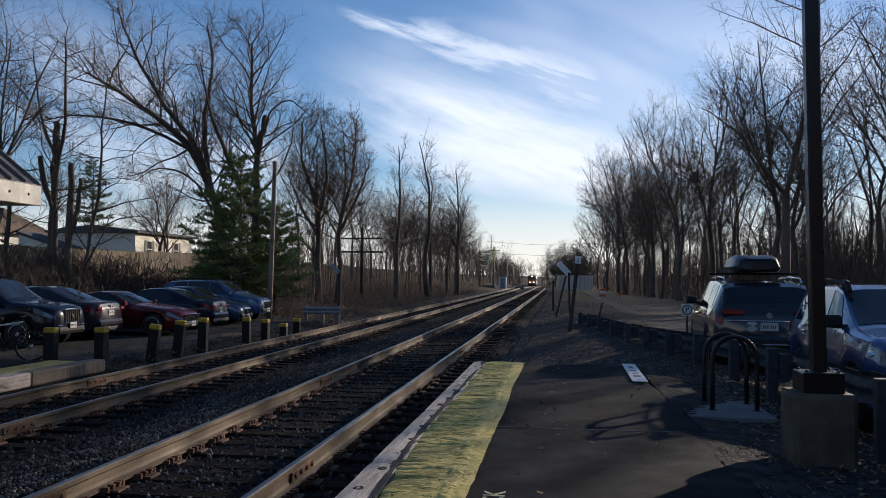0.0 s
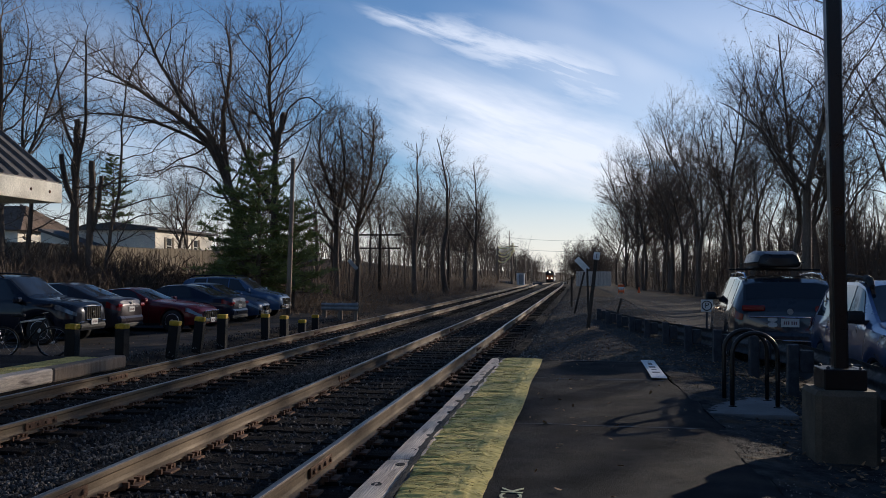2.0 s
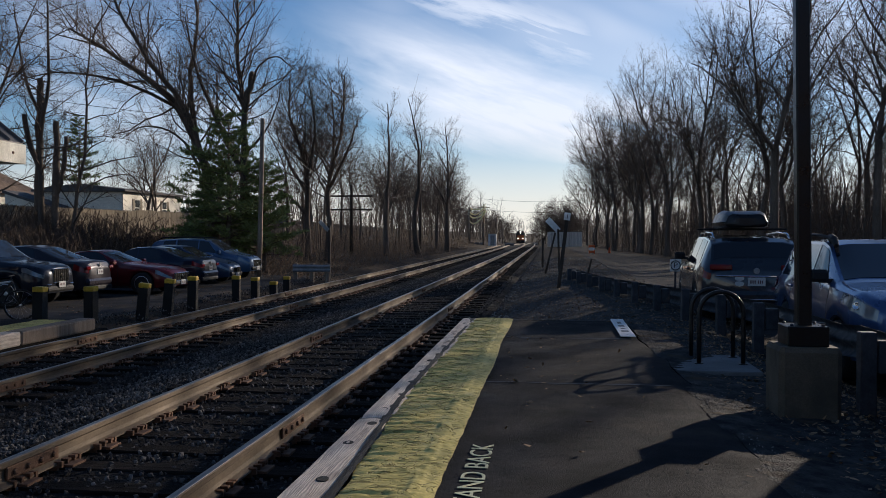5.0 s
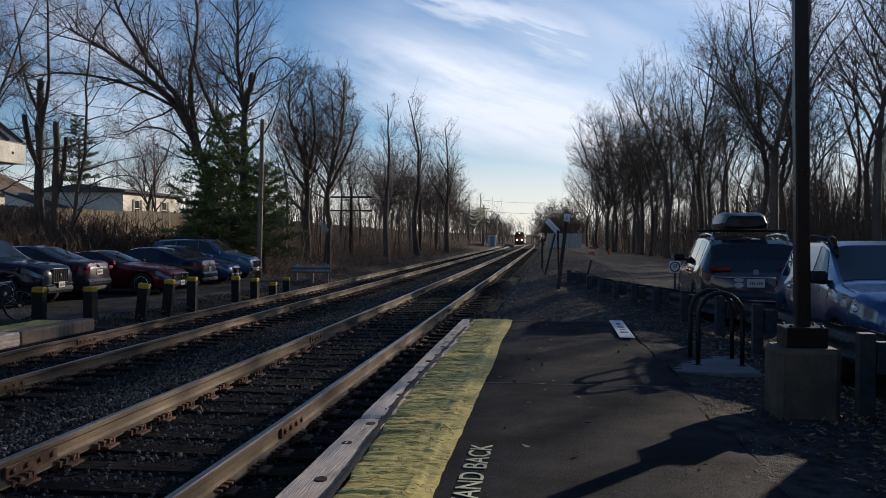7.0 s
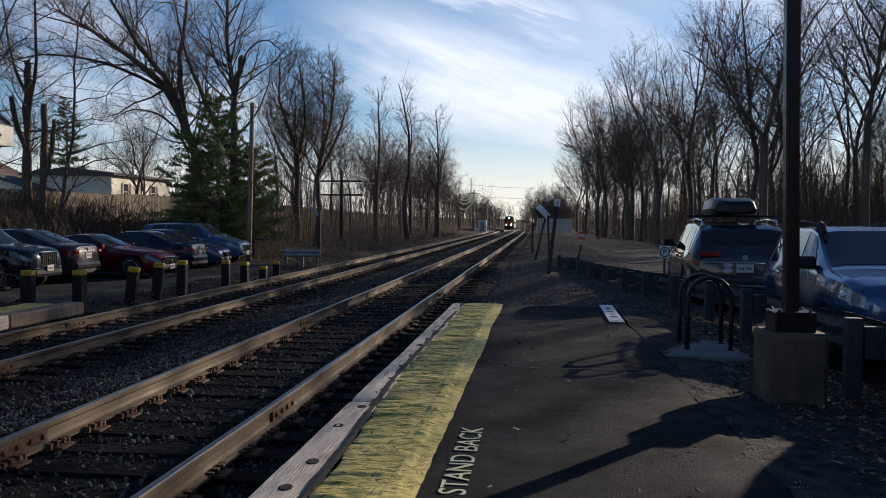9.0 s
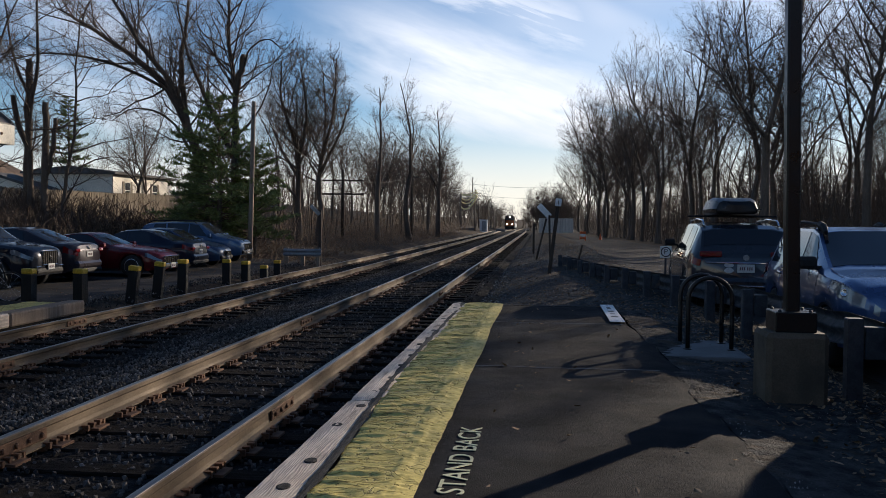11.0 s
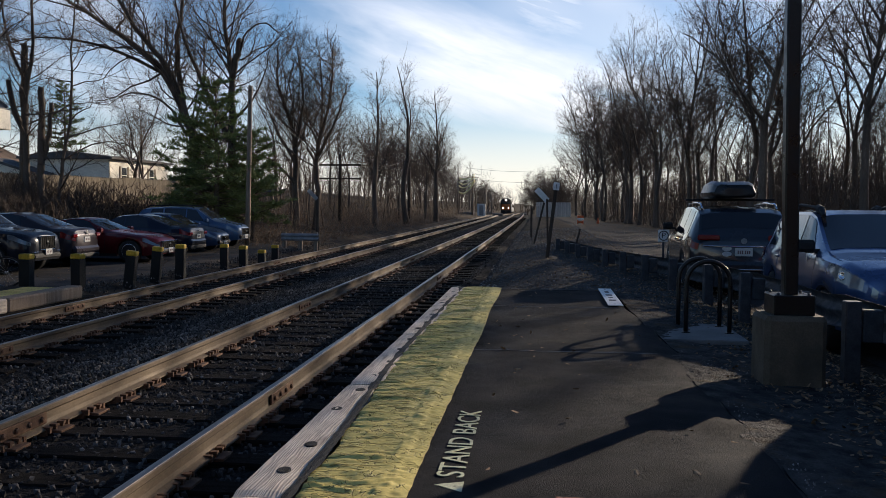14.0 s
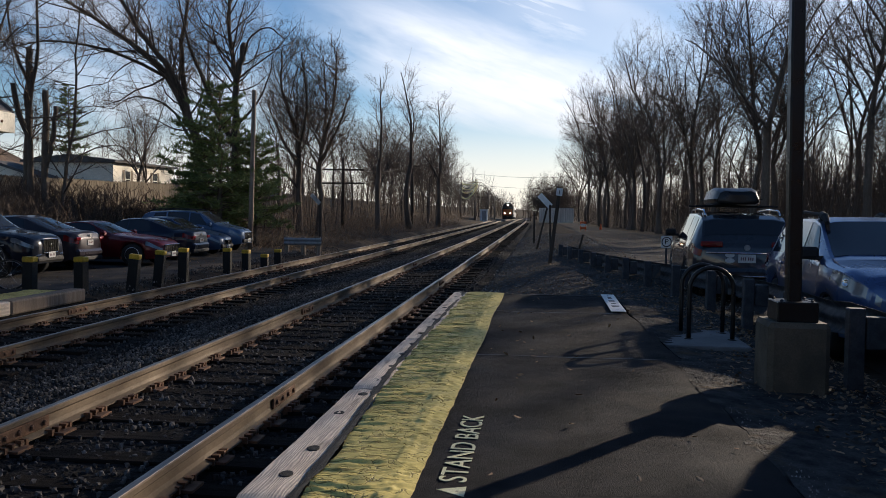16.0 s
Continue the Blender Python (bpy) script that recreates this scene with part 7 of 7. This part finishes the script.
    wr = W / 2 * spec.get("rear_width", 0.86)
    part("rear_bumper", Mesh().box(-x - 0.04, -wr * 0.9, zr, -x + 0.14, wr * 0.9, zr + 0.24, 0.08), spec.get("bumper_mat", color), t)
    part("rear_skirt", Mesh().box(-x - 0.02, -wr * 0.9, zr - 0.1, -x + 0.12, wr * 0.9, zr + 0.02, 0.03), BLACKTRIM, t, "black lower rear trim")
    plate(t, pose(-x - 0.012, 0, spec["rear_plate"], 0, 0, -90))
    part("rear_badge", Mesh().lathe([(0.055, 0), (0.055, 0.012), (0.035, 0.016)], 18, pose(-x - 0.004, 0, spec["rear_plate"] + 0.2, 0, -90, 0)), SIGNBACK, t)
    for s in (1, -1):
        y0 = wr * spec.get("tail_in", 0.66)
        part("taillight", Mesh().box(-x - 0.018, s * y0, spec["tail_z"] - 0.05, -x + 0.03, s * wr * 0.97, spec["tail_z"] + 0.05, 0.02), REDLENS, t, "red tail lamp")
    if spec.get("rails"):
        for s in (1, -1):
            z = spec["H"]
            y = s * W / 2 * spec.get("tumble", 0.7) * 0.93
            rl = [(c1 - 0.15, y, z - 0.06), (c1 - 0.3, y, z + 0.03), ((c1 + r0) / 2, y, z + 0.06), (r0 + 0.35, y, z + 0.03), (r0 + 0.15, y, z - 0.06)]
            part("roof_rail", Mesh().tube(rl, 0.02, 8), spec.get("rail_mat", BLACKTRIM), t, "roof rail", True)
    return t, surf


def suv(L_=4.95, W=1.95, H=1.76, R=0.37, **kw):
    h = L_ / 2
    d = dict(L=L_, W=W, H=H, R=R, axles=(h - 0.92, -h + 1.05), tumble=0.74,
             top=[(-h, 1.02), (-h + 0.05, 1.12), (-h + 0.14, 1.22), (-h + 0.42, H - 0.12), (-h + 0.62, H - 0.05), (-h + 1.5, H), (0.1, H - 0.005), (0.55, H - 0.06), (1.18, 1.2), (1.3, 1.13), (h - 0.5, 1.02), (h - 0.15, 0.95), (h - 0.04, 0.86), (h, 0.72)],
             belt=[(-h, 0.98), (-h + 0.3, 1.1), (0, 1.08), (1.2, 1.04), (h - 0.4, 0.92), (h, 0.66)],
             plan=[(-h, 0.80), (-h + 0.05, 0.89), (-h + 0.15, 0.95), (-h + 0.6, 1.0), (h - 1.0, 1.0), (h - 0.42, 0.95), (h - 0.2, 0.87), (h - 0.07, 0.76), (h, 0.56)],
             sill=[(-h, 0.44), (-h + 0.4, 0.32), (0, 0.28), (h - 0.4, 0.3), (h, 0.36)],
             screen=1.2, roof_front=0.52, roof_rear=-h + 0.44, rear_base=-h + 0.14, rear_gap=0.05,
             windows=[(0.98, 0.12, -0.5, -0.02), (0.06, -0.85, 0.0, 0.0), (-0.92, -h + 0.75, 0.0, 0.14)],
             lamp=(h - 0.5, h - 0.06, 4.25, 4.95), tail=(-h + 0.02, -h + 0.42, 4.3, 4.98), tail_z=0.93, rear_plate=0.86, mirror=(1.0, 1.06),
             handles=(0.02, -0.95), seams=(1.08, 0.08, -0.9), grille=(0.52, 0.8, 0.42), rails=True, fog=True)
    d.update(kw)
    return d


def sedan(L_=4.75, W=1.83, H=1.44, R=0.335, **kw):
    h = L_ / 2
    d = dict(L=L_, W=W, H=H, R=R, axles=(h - 0.9, -h + 1.02), tumble=0.68,
             top=[(-h, 0.84), (-h + 0.06, 0.98), (-h + 0.16, 1.02), (-h + 0.62, 1.05), (-h + 1.55, H - 0.06), (-0.45, H), (0.1, H - 0.02), (0.35, H - 0.07), (1.12, 1.02), (1.22, 0.98), (h - 0.5, 0.86), (h - 0.14, 0.76), (h - 0.04, 0.68), (h, 0.56)],
             belt=[(-h, 0.8), (-h + 0.3, 0.95), (0, 0.93), (1.1, 0.9), (h - 0.4, 0.77), (h, 0.52)],
             plan=[(-h, 0.60), (-h + 0.05, 0.78), (-h + 0.18, 0.91), (-h + 0.7, 1.0), (h - 1.0, 1.0), (h - 0.42, 0.94), (h - 0.2, 0.85), (h - 0.07, 0.73), (h, 0.52)],
             sill=[(-h, 0.36), (-h + 0.4, 0.24), (0, 0.2), (h - 0.4, 0.22), (h, 0.27)],
             screen=1.14, roof_front=0.34, roof_rear=-h + 1.55, rear_base=-h + 0.62, rear_gap=0.1,
             windows=[(0.9, 0.02, -0.48, -0.02), (-0.04, -0.92, 0.0, 0.16)],
             lamp=(h - 0.48, h - 0.05, 4.2, 4.95), tail=(-h + 0.02, -h + 0.34, 4.2, 4.96), tail_z=0.8, rear_plate=0.68, mirror=(0.86, 0.9),
             handles=(-0.12, -0.95), seams=(1.0, -0.02, -0.95), grille=(0.38, 0.6, 0.36), rails=False)
    d.update(kw)
    return d


def park(x, y, turn, dz=0.022):
    return pose(x, y, ground_z(x, y) + dz, 0, 0, turn)


WEST = "cars parked behind the bollards"
car(park(-12.7 - 2.47, 21.3, 1), "near-black blue sport utility car parked nose to the tracks", paint("midnight_paint", (0.008, 0.012, 0.024)), suv(grille=(0.62, 0.97, 0.34), spokes=10, lamp=(1.95, 2.42, 4.35, 4.92), top=[(-2.475, 1.02), (-2.42, 1.12), (-2.33, 1.22), (-2.05, 1.66), (-1.85, 1.73), (-0.97, 1.78), (0.1, 1.775), (0.55, 1.72), (1.18, 1.26), (1.3, 1.21), (1.97, 1.13), (2.32, 1.07), (2.43, 1.0), (2.475, 0.86)], belt=[(-2.475, 0.98), (-2.17, 1.1), (0, 1.08), (1.2, 1.09), (2.07, 1.03), (2.475, 0.8)]), WEST)
car(park(-13.05 - 2.4, 24.0, 180), "dark grey sedan parked tail to the tracks", paint("plum_grey_paint", (0.035, 0.03, 0.038)), sedan(4.8, H=1.54, rear_plate=0.78, tail_z=0.9, top=[(-2.4, 0.9), (-2.34, 1.05), (-2.24, 1.1), (-1.78, 1.13), (-0.85, 1.48), (-0.45, 1.54), (0.1, 1.52), (0.35, 1.47), (1.12, 1.06), (1.22, 1.02), (1.9, 0.9), (2.26, 0.8), (2.36, 0.7), (2.4, 0.58)], belt=[(-2.4, 0.86), (-2.1, 1.02), (0, 0.98), (1.1, 0.93), (2.0, 0.8), (2.4, 0.54)]), WEST)
car(park(-11.65 - 2.39, 26.5, 0), "dark red coupe parked nose to the tracks", paint("dark_red_paint", (0.10, 0.008, 0.012)),
    sedan(4.78, 1.91, 1.37, 0.35, windows=[(0.55, -0.75, -0.42, 0.1)], screen=0.85, roof_front=0.02, mirror=(0.6, 0.92), seams=(0.72, -0.7), handles=(-0.55,), grille=(0.42, 0.66, 0.5),
          top=[(-2.39, 0.84), (-2.33, 0.98), (-2.2, 1.03), (-1.75, 1.06), (-0.95, 1.31), (-0.4, 1.37), (-0.1, 1.36), (0.06, 1.31), (0.82, 1.0), (0.95, 0.97), (1.9, 0.86), (2.25, 0.78), (2.35, 0.68), (2.39, 0.56)]), WEST)
car(park(-11.95 - 2.36, 29.6, 180), "very dark blue sedan parked tail to the tracks", paint("navy_paint", (0.012, 0.017, 0.035)), sedan(4.72), WEST)
car(park(-12.0 - 2.3, 32.3, 0), "small blue saloon parked nose to the tracks", paint("blue_paint", (0.03, 0.055, 0.11)), sedan(4.6, 1.8, 1.46), WEST)
car(park(-12.15 - 2.3, 35.1, 0), "blue-grey compact sport utility car parked nose to the tracks", paint("slate_blue_paint", (0.07, 0.12, 0.21)), suv(4.6, 1.85, 1.68, 0.35), WEST)

# grey car with a roof box, tail to the camera
EAST = "cars parked beside the guard rail"
GREYPAINT = paint("blue_grey_paint", (0.024, 0.029, 0.038), 0.2, 1.0)
c, surf = car(park(3.88, 19.0, 87), "blue-grey large sport utility car with a roof box", GREYPAINT, suv(5.05, 1.98, 1.69, 0.38, tail_z=1.1, tail_in=0.5, rear_plate=0.84, rail_mat=CHROME, mirror_mat=BLACKTRIM, mirror=(1.0, 1.16)), EAST)
part("chrome_strip", Mesh().box(-2.55, -0.72, 0.93, -2.52, 0.72, 0.955, 0.006), CHROME, c, "bright strip across the tailgate")
for z, r in ((0.80, 0.0), (0.90, 0.0)):
    part("sticker", Mesh().lathe([(0.085, 0), (0.085, 0.004), (0.08, 0.005)], 20, pose(-2.53, 0.3, z, 0, -90, 0) @ Matrix.Diagonal((0.55, 1, 1, 1))), PLATE, c, "white oval sticker")
part("bumper_trim", Mesh().box(-2.585, -0.78, 0.5, -2.55, 0.78, 0.53, 0.008), CHROME, c, "bright bumper trim")
for x in (-1.2, 0.0):
    part("crossbar", Mesh().box(x - 0.04, -0.78, 1.79, x + 0.04, 0.78, 1.825, 0.012), BLACKTRIM, c, "black roof crossbar")
box = thing("roof_box", c.matrix_basis @ pose(-0.75, 0.06, 1.826), "glossy black roof cargo box on crossbars", "roof box")
g = Mesh()
secs = [(-1.02, 0.30, 0.05, 0.20), (-0.98, 0.38, 0.02, 0.27), (-0.8, 0.43, 0.0, 0.33), (0, 0.45, 0.0, 0.36), (0.7, 0.42, 0.0, 0.33), (0.98, 0.34, 0.03, 0.22), (1.08, 0.22, 0.08, 0.15)]
prof = [(0.0, 0.0), (0.85, 0.0), (1.0, 0.12), (1.02, 0.32), (1.0, 0.36), (0.86, 0.85), (0.66, 1.0), (0.25, 0.97), (0.0, 0.97)]
row = prof + [(-a, b) for a, b in reversed(prof[1:-1])]
for x, w, z0, z1 in secs:
    g.v += [(x, a * w, lerp(z0, z1, b)) for a, b in row]
n = len(row)
for i in range(len(secs) - 1):
    g.f += [(i * n + k, (i + 1) * n + k, (i + 1) * n + (k + 1) % n, i * n + (k + 1) % n) for k in range(n)]
g.f += [tuple(range(n)), tuple(range((len(secs) - 1) * n + n - 1, (len(secs) - 1) * n - 1, -1))]
me = g.data("shell", BLACKSTEEL, True)
me.set_sharp_from_angle(angle=radians(30))
part("shell", me, BLACKSTEEL, box, "glossy black shell")
part("seam", Mesh().box(-1.0, -0.455, 0.105, 0.95, 0.455, 0.118, 0.004), BLACKTRIM, box, "dark seam")

# blue wagon, nose to the camera
BLUEPAINT = paint("deep_blue_paint", (0.055, 0.10, 0.225), 0.45, 1.0)
c, surf = car(park(4.29, 12.05, -93), "deep blue estate car parked nose to the platform", BLUEPAINT, suv(4.82, 1.84, 1.64, 0.355, mirror_mat=BLACKTRIM, tumble=0.76, mirror=(0.95, 1.12), grille=(0.52, 0.8, 0.4), lamp=(1.66, 2.385, 4.22, 4.93),
    top=[(-2.41, 0.95), (-2.36, 1.05), (-2.2, 1.14), (-1.75, 1.53), (-1.5, 1.6), (-0.8, 1.64), (0.1, 1.64), (0.42, 1.59), (1.2, 1.18), (1.32, 1.15), (1.95, 1.09), (2.25, 1.02), (2.37, 0.93), (2.41, 0.8)], belt=[(-2.41, 0.92), (-2.1, 1.06), (0, 1.05), (1.2, 1.07), (2.0, 1.02), (2.3, 0.92), (2.41, 0.75)], roof_rear=-1.72, rear_base=-2.2, roof_front=0.4, screen=1.22), EAST)
for s in (1, -1):
    p = out(surf, 2.06, 4.6, s, 0.016)
    part("projector_lens", Mesh().lathe([(0.05, -0.03), (0.05, 0.004), (0.042, 0.008), (0.03, 0.0), (0.01, -0.002)], 18, Matrix.Translation(p) @ pose(0, 0, 0, 0, 78, 52 * s)), CHROME, c, "round projector lamp", True)
    part("wheel_arch_trim", patch(surf, 1.1, 1.9, 2.02, 2.3, s, 0.012, 12, 2), BLACKTRIM, c, "black wheel arch trim")
for x, r in ((0.35, 0.05), (-1.6, 0.05)):
    for s in (1, -1):
        part("rail_foot", Mesh().tube([(x - 0.26, s * 0.64, 1.64), (x - 0.1, s * 0.655, 1.665), (x + 0.05, s * 0.66, 1.64), (x + 0.2, s * 0.665, 1.56)], [0.025, 0.045, 0.05, 0.03], 8), BLACKTRIM, c, "black roof rail foot")

# dark hatchback in the next bay, beside the light pole
# unseen itself; set and sized by the shadow it throws on the gravel
car(park(4.42, 6.5, -90), "dark grey tall hatchback parked beside the guard rail", paint("charcoal_paint", (0.02, 0.021, 0.024)), suv(4.8, 1.9, 1.76, 0.36), EAST)

# ---- train ----
LOCODARK = shade("loco_dark_paint", (0.02, 0.017, 0.018), (0.013, 0.012, 0.012), 0.75, scale=1.5, fine=20, bump=0.05, gloss=0.15)
LOCOORANGE = paint("loco_orange", (0.22, 0.055, 0.012), 0.05)
STEELCAR = shade("coach_steel", (0.36, 0.36, 0.38), (0.28, 0.28, 0.3), 0.4, metal=0.7, scale=1.2, fine=20, bump=0.05)
HEADLIGHT = glow("train_headlight", (1.0, 0.72, 0.4), 14.0)


def locomotive():
    t = thing("locomotive", None, "dark locomotive with an orange front and lit headlamps", "locomotive")
    # local: front toward -y, rail top at z = 0
    prof = [(-1.5, 1.0), (1.5, 1.0), (1.55, 1.4), (1.52, 3.7), (1.2, 4.3), (0.6, 4.62), (-0.6, 4.62), (-1.2, 4.3), (-1.52, 3.7), (-1.55, 1.4)]
    g = Mesh()
    stations = [(0.0, 0.9, 0.80), (0.25, 0.96, 0.9), (1.0, 1, 1), (17.2, 1, 1), (17.4, 0.96, 0.97)]
    for y, sx, sz in stations:
        g.v += [(x * sx, y, 1.0 + (z - 1.0) * sz) for x, z in prof]
    n = len(prof)
    for i in range(len(stations) - 1):
        g.f += [(i * n + k, i * n + (k + 1) % n, (i + 1) * n + (k + 1) % n, (i + 1) * n + k) for k in range(n)]
    g.f += [tuple(range(n)), tuple(range((len(stations) - 1) * n + n - 1, (len(stations) - 1) * n - 1, -1))]
    me = g.data("body", LOCODARK, False)
    b = part("body", me, LOCODARK, t, "dark painted body")
    # dull orange box over the lower part of the dark nose
    part("nose_panel", Mesh().box(-1.25, -0.06, 1.15, 1.25, 0.02, 2.9, 0.05), LOCOORANGE, t, "dull orange box on the nose")
    for x in (-0.68, 0.68):
        w = part("cab_window", Mesh().box(x - 0.5, -0.03, 3.05, x + 0.5, 0.05, 3.6, 0.03), WINDGLASS, t, "dark cab window")
        part("ditch_light", Mesh().lathe([(0.17, 0), (0.16, 0.06), (0.05, 0.09)], 14, pose(x * 1.15, -0.06, 1.75, 90, 0, 0)), HEADLIGHT, t, "lit ditch lamp")
    part("headlight", Mesh().lathe([(0.2, 0), (0.19, 0.06), (0.05, 0.09)], 14, pose(0, -0.04, 3.92, 90, 0, 0)), HEADLIGHT, t, "lit headlamp")
    part("plough", Mesh().add([(-1.4, 0.1, 0.15), (1.4, 0.1, 0.15), (1.45, 0.3, 1.0), (-1.45, 0.3, 1.0), (0, -0.5, 0.12), (0, -0.2, 0.95)], [(0, 4, 5, 3), (4, 1, 2, 5), (3, 5, 2), (0, 1, 4), (0, 3, 2, 1)]), LOCODARK, t)
    part("coupler", Mesh().box(-0.15, -0.6, 0.7, 0.15, 0.1, 0.95, 0.04), RUST, t)
    part("number_board", Mesh().box(-0.5, -0.02, 4.15, 0.5, 0.06, 4.34, 0.02), PLATE, t)
    part("handrail", Mesh().tube([(1.62, 0.6, 1.3), (1.62, 0.6, 3.0)], 0.025, 6), WHITEPAINT, t, "pale handrail")
    part("step_well", Mesh().box(1.2, 0.3, 0.4, 1.58, 0.9, 1.05, 0.03), STEELCAR, t)
    for y in (3.2, 13.5):
        bo = part("bogie", Mesh().box(-1.25, y - 2.0, 0.35, 1.25, y + 2.0, 0.95, 0.06), LOCODARK, t, "dark bogie frame")
        for dy in (-1.3, 1.3):
            part("wheelset", Mesh().lathe([(0.5, -0.78), (0.5, -0.66), (0.1, -0.64), (0.1, 0.64), (0.5, 0.66), (0.5, 0.78)], 20, pose(0, y + dy, 0.5, 0, 90, 0)), RUST, bo)
    part("fuel_tank", Mesh().box(-1.2, 6.2, 0.3, 1.2, 10.4, 1.05, 0.1), LOCODARK, t)
    for y in (5.5, 8.5, 12.0, 15.0):
        part("radiator_grille", Mesh().box(-1.57, y - 0.9, 2.5, 1.57, y + 0.9, 3.5, 0.02), BLACKTRIM, t)
    return t


def coach():
    t = thing("coach", None, "grey steel passenger coach behind the locomotive", "railway coach", "coaches of the train")
    prof = [(-1.4, 0.7), (1.4, 0.7), (1.52, 1.1), (1.52, 3.5), (1.25, 4.05), (0.6, 4.25), (-0.6, 4.25), (-1.25, 4.05), (-1.52, 3.5), (-1.52, 1.1)]
    g = Mesh()
    for y in (0, 25.0):
        g.v += [(x, y, z) for x, z in prof]
    n = len(prof)
    g.f += [(k, (k + 1) % n, n + (k + 1) % n, n + k) for k in range(n)] + [tuple(range(n)), tuple(range(2 * n - 1, n - 1, -1))]
    part("body", g, STEELCAR, t)
    for i in range(14):
        for s in (-1, 1):
            part("window", Mesh().box(s * 1.5, 1.4 + i * 1.65, 2.2, s * 1.535, 2.6 + i * 1.65, 3.1, 0.01), WINDGLASS, t)
    for y in (3.5, 21.5):
        bo = part("bogie", Mesh().box(-1.2, y - 1.7, 0.3, 1.2, y + 1.7, 0.8, 0.05), LOCODARK, t)
        for dy in (-1.2, 1.2):
            part("wheelset", Mesh().lathe([(0.43, -0.78), (0.43, -0.66), (0.1, -0.64), (0.1, 0.64), (0.43, 0.66), (0.43, 0.78)], 18, pose(0, y + dy, 0.43, 0, 90, 0)), RUST, bo)
    return t


loco = locomotive()
coaches = [coach()]
coaches.append(copy_thing(coaches[0], pose(0, 0, 0)))


def on_track(y, length):
    """The pose of a vehicle whose nose is at y on the far track."""
    cx, top = TRACKS[1]
    x0, x1 = cx + bend(y), cx + bend(y + length)
    z0, z1 = top + drop(y), top + drop(y + length)
    return pose(x0, y, z0 + 0.004, math.degrees(math.atan2(z1 - z0, length)), 0, math.degrees(math.atan2(x0 - x1, length)))


def motions():
    times = [0, 2, 4, 6, 8, 10, 12, 14, 16]
    nose = lambda t: 345.0 - 6.6 * t
    walk(loco, [(t, on_track(nose(t), 17.4)) for t in times])
    for i, c in enumerate(coaches):
        walk(c, [(t, on_track(nose(t) + 18.3 + i * 26, 25)) for t in times])


motions()
